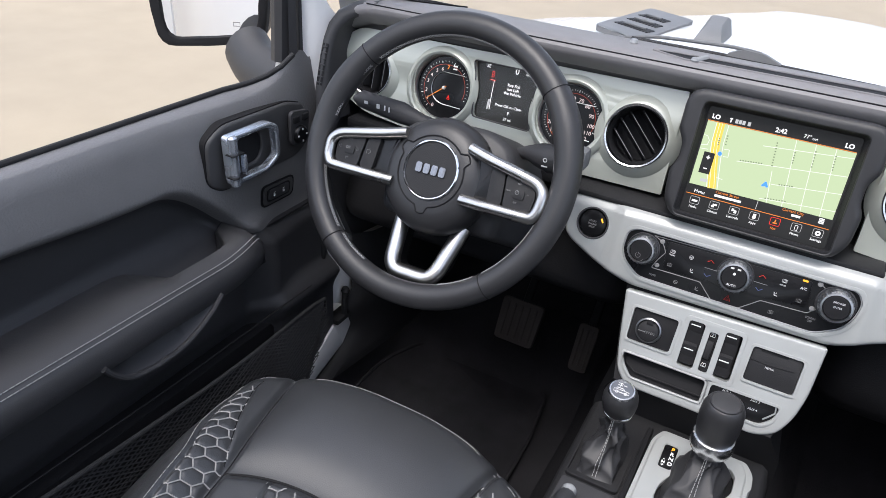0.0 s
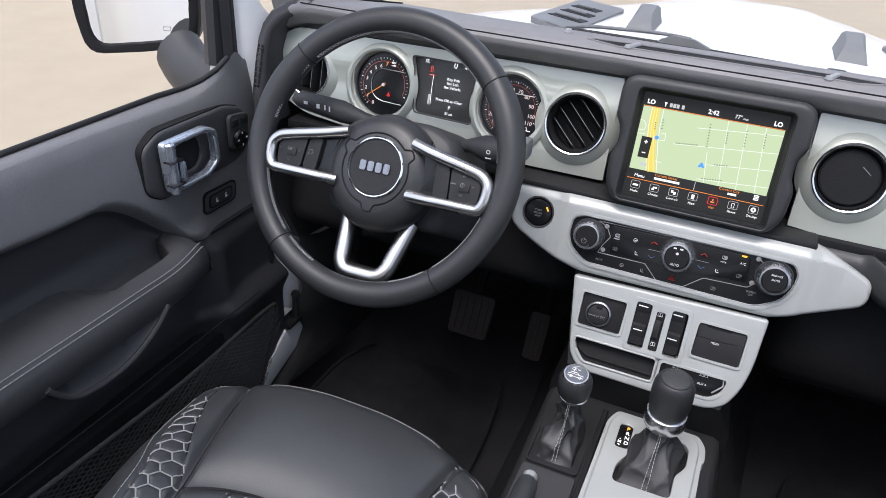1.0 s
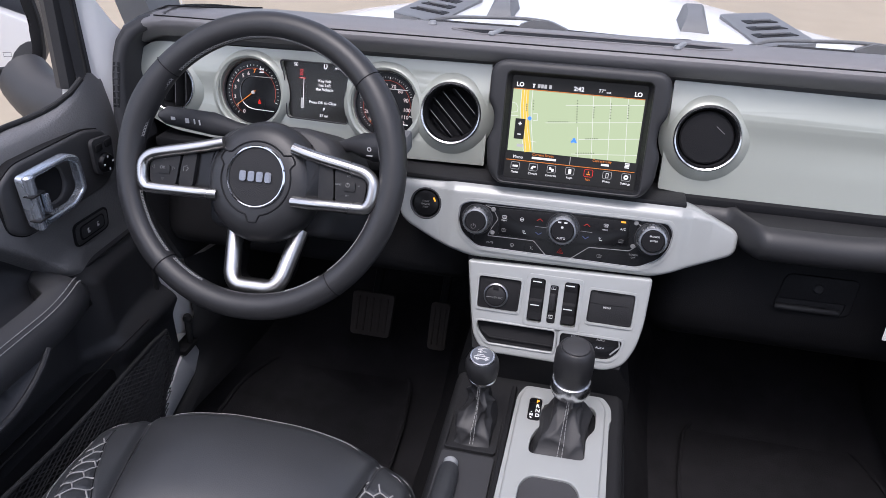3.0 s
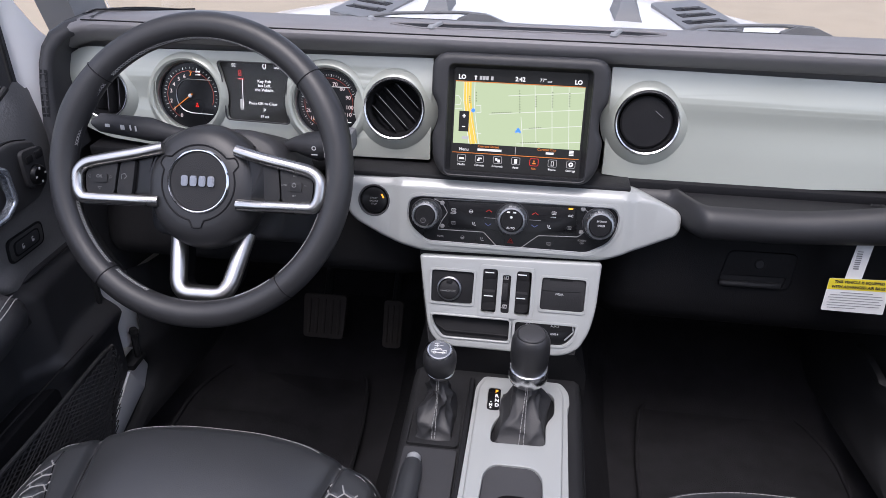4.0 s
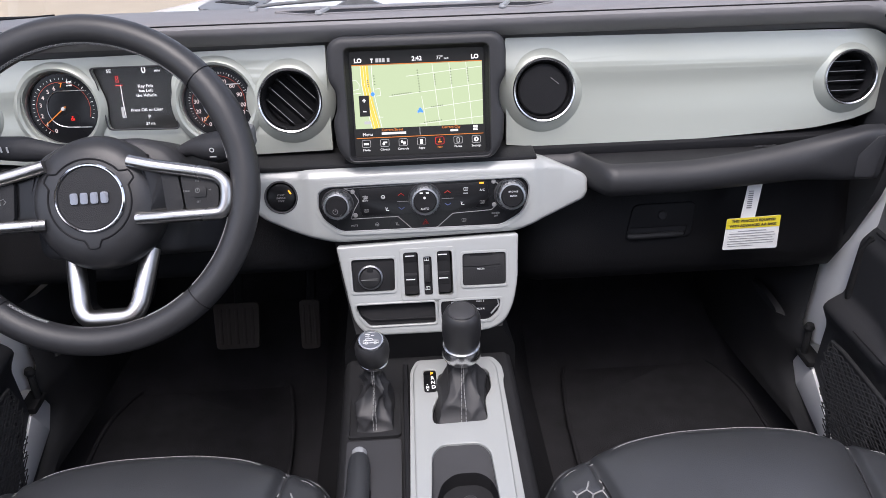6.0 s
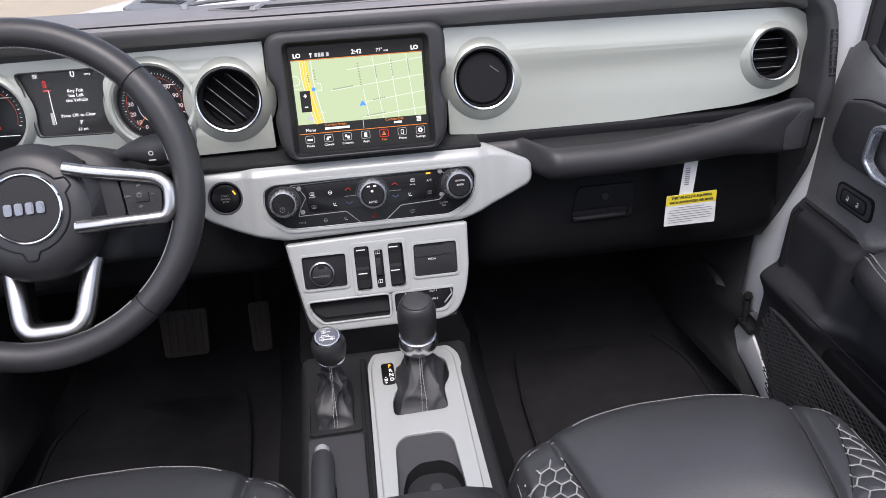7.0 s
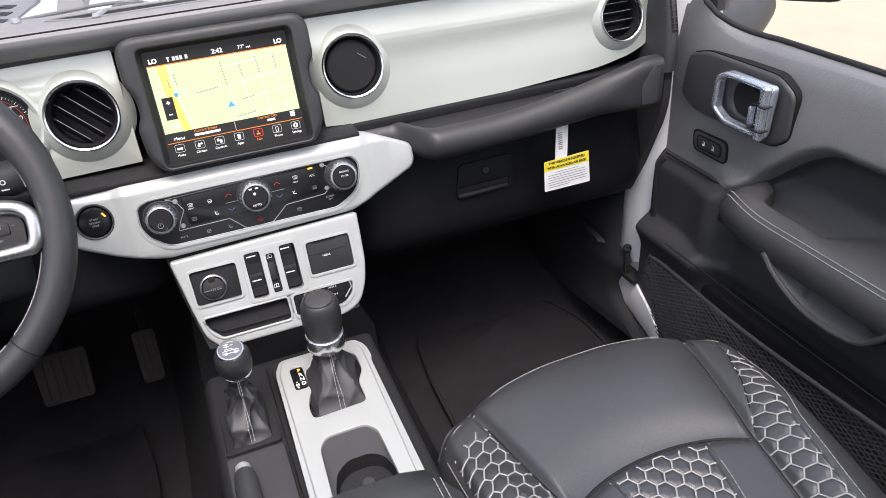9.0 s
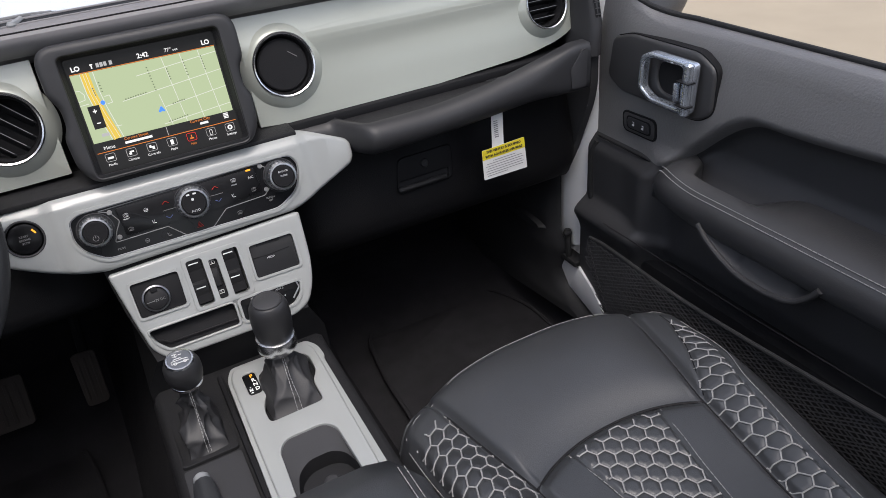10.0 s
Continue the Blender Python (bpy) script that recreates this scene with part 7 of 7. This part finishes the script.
part("warning_lamp", join(moved(tube([(-0.0016, 0.0008, 0), (-0.0016, 0.004, 0), (0.0016, 0.004, 0), (0.0016, 0.0008, 0), (-0.0016, -0.0006, 0), (-0.0016, -0.0035, 0), (0.0016, -0.0035, 0), (0.0016, -0.0006, 0)], 0.0004, 4), dz(-0.391, 1.1815)), moved(box(-0.004, -0.0006, 0, 0.005, 0.0006, 0.0003), dz(-0.390, 1.174))), E_red, clu, "lit red warning lamp")
lens = part("lens", panel(rounded(display, 0.006), depth=0.0006), clear("cluster lens", ior=1.25), clu, m=IN @ Matrix.Translation((0, 0, 0.0255)))
lens.visible_shadow = False
part("display_rim", tube([(x, y, 0) for x, y in rounded(display, 0.006)], 0.0012, 5, closed=True), M_trim, clu, m=FACE @ Matrix.Translation((0, 0, 0.0035)))

# ---- glove box latch, warning tag, pedals ----
latch = thing("glovebox_latch", (0.35, 0.0, 0.94), "black glove-box pull recess with a key cylinder", "latch")
GM = lean(0.0, 0.95, 0.3) @ Matrix.Translation((0, 0, 0.0005))
gl_o = rounded([(0.3070, 0.0240), (0.4015, 0.0245), (0.3945, -0.0290), (0.2955, -0.0300)], 0.011, 6)
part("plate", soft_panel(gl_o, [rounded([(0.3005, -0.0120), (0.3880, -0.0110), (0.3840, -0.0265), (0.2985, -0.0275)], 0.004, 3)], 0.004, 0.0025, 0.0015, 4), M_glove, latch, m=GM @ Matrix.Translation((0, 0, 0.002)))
part("recess", panel(rounded([(0.2995, -0.0110), (0.3890, -0.0100), (0.3850, -0.0272), (0.2975, -0.0282)], 0.004), depth=0.002), M_dark, latch, m=GM @ Matrix.Translation((0, 0, -0.0005)))
part("pull", tube([(0.2995, -0.0232, 0.0035), (0.3015, -0.0232, 0.0045), (0.3780, -0.0224, 0.0045), (0.3800, -0.0224, 0.0035)], [0.003, 0.0055, 0.0055, 0.003], 12, ry=0.0045), M_low, latch, "worn black pull bar", m=GM, smooth=60)
part("key_cylinder", join(lathe([(0, 0.0025), (0.0055, 0.0025), (0.007, 0.001), (0.0072, 0)], 20), box(-0.004, -0.0006, 0.0024, 0.004, 0.0006, 0.0029)), M_low, latch, m=GM @ Matrix.Translation((0.350, 0.0065, 0.0015)))
tag = thing("airbag_tag", (0.46, -0.058, 1.02), "white and yellow paper air bag notice hanging from the knee bar", "tag")
TM = lean(-0.058, 0.95, 0.1)
part("strap", panel(on([(0.4435, 1.030), (0.4635, 1.030), (0.4600, 0.974), (0.4395, 0.974)], 0.95, 0.1), depth=0.0006, back=True), M_card, tag, "white paper strap", m=TM)
part("card", panel(rounded(on([(0.4205, 0.976), (0.4965, 0.9785), (0.4985, 0.9285), (0.4200, 0.9290)], 0.95, 0.1), 0.002), depth=0.0006, back=True), M_card, tag, "white card", m=TM @ Matrix.Translation((0, 0, 0.001)))
part("header", panel(rounded(on([(0.4205, 0.976), (0.4965, 0.9785), (0.4970, 0.9620), (0.4203, 0.9605)], 0.95, 0.1), 0.001), depth=0.0003), M_yellow, tag, "yellow header", m=TM @ Matrix.Translation((0, 0, 0.0014)))
ink = surface("black print", (0.03, 0.03, 0.03), 0.6)
for s, z in (("THIS VEHICLE IS EQUIPPED", 0.9725), ("WITH ADVANCED AIR BAGS", 0.9655)):
    part("caption", lettering(s, 0.0052, TM @ Matrix.Translation((0.4585, (z - 0.95) * 1.005, 0.0018)) @ Matrix.Rotation(radians(1.2), 4, "Z"), bold=0.0001), ink, tag)
for k in range(7):
    w = (0.02, 0.032, 0.034, 0.031, 0.034, 0.033, 0.018)[k]
    part("text_bar", box(-w, -0.0004, 0, w, 0.0004, 0.0002), M_dim, tag, m=TM @ Matrix.Translation((0.4585 - (0.014 if k == 6 else 0), (0.957 - 0.0038 * k - 0.95) * 1.005, 0.0014)) @ Matrix.Rotation(radians(0.8), 4, "Z"))
for k in range(9):
    part("barcode_bar", box(-0.0035, -0.0006 - 0.0003 * (k % 3), 0, 0.0035, 0.0006, 0.0002), M_dim, tag, m=TM @ Matrix.Translation((0.4490, (1.016 - 0.003 * k - 0.95), 0.0006)))

def pedal(name, x0, x1, z0, z1, y, label):
    t = thing(name, ((x0 + x1) / 2, y, 0.55), label, "pedal", "pedals")
    pad_m = lean(y, (z0 + z1) / 2, 0.55)
    h, w = (z1 - z0) / 2 * 1.14, (x1 - x0) / 2
    part("pad", panel(rounded([(-w, h), (w, h), (w * 0.92, -h), (-w * 0.92, -h)], 0.008), depth=0.014, bevel=0.003, back=True), M_pedal, t, "dusty rubber pad", m=pad_m @ Matrix.Translation(((x0 + x1) / 2, 0, 0)))
    k = 5 if w > 0.03 else 3
    for i in range(k):
        part("rib", box(-w * 0.85 + 2 * w * 0.85 * (i + 0.3) / k, -h * 0.8, 0, -w * 0.85 + 2 * w * 0.85 * (i + 0.7) / k, h * 0.8, 0.003, 0.001), M_pedal, t, m=pad_m @ Matrix.Translation(((x0 + x1) / 2, 0, 0)))
    part("arm", tube([((x0 + x1) / 2, y + 0.02, (z0 + z1) / 2), ((x0 + x1) / 2 + 0.01, y + 0.08, z1 + 0.1), ((x0 + x1) / 2 + 0.01, y + 0.1, 0.9)], 0.009, 8), M_dark, t)


pedal("brake_pedal", -0.398, -0.312, 0.615, 0.69, 0.2, "wide black rubber brake pedal in the footwell")
pedal("throttle_pedal", -0.238, -0.2, 0.607, 0.688, 0.2, "narrow black accelerator pedal beside the tunnel")
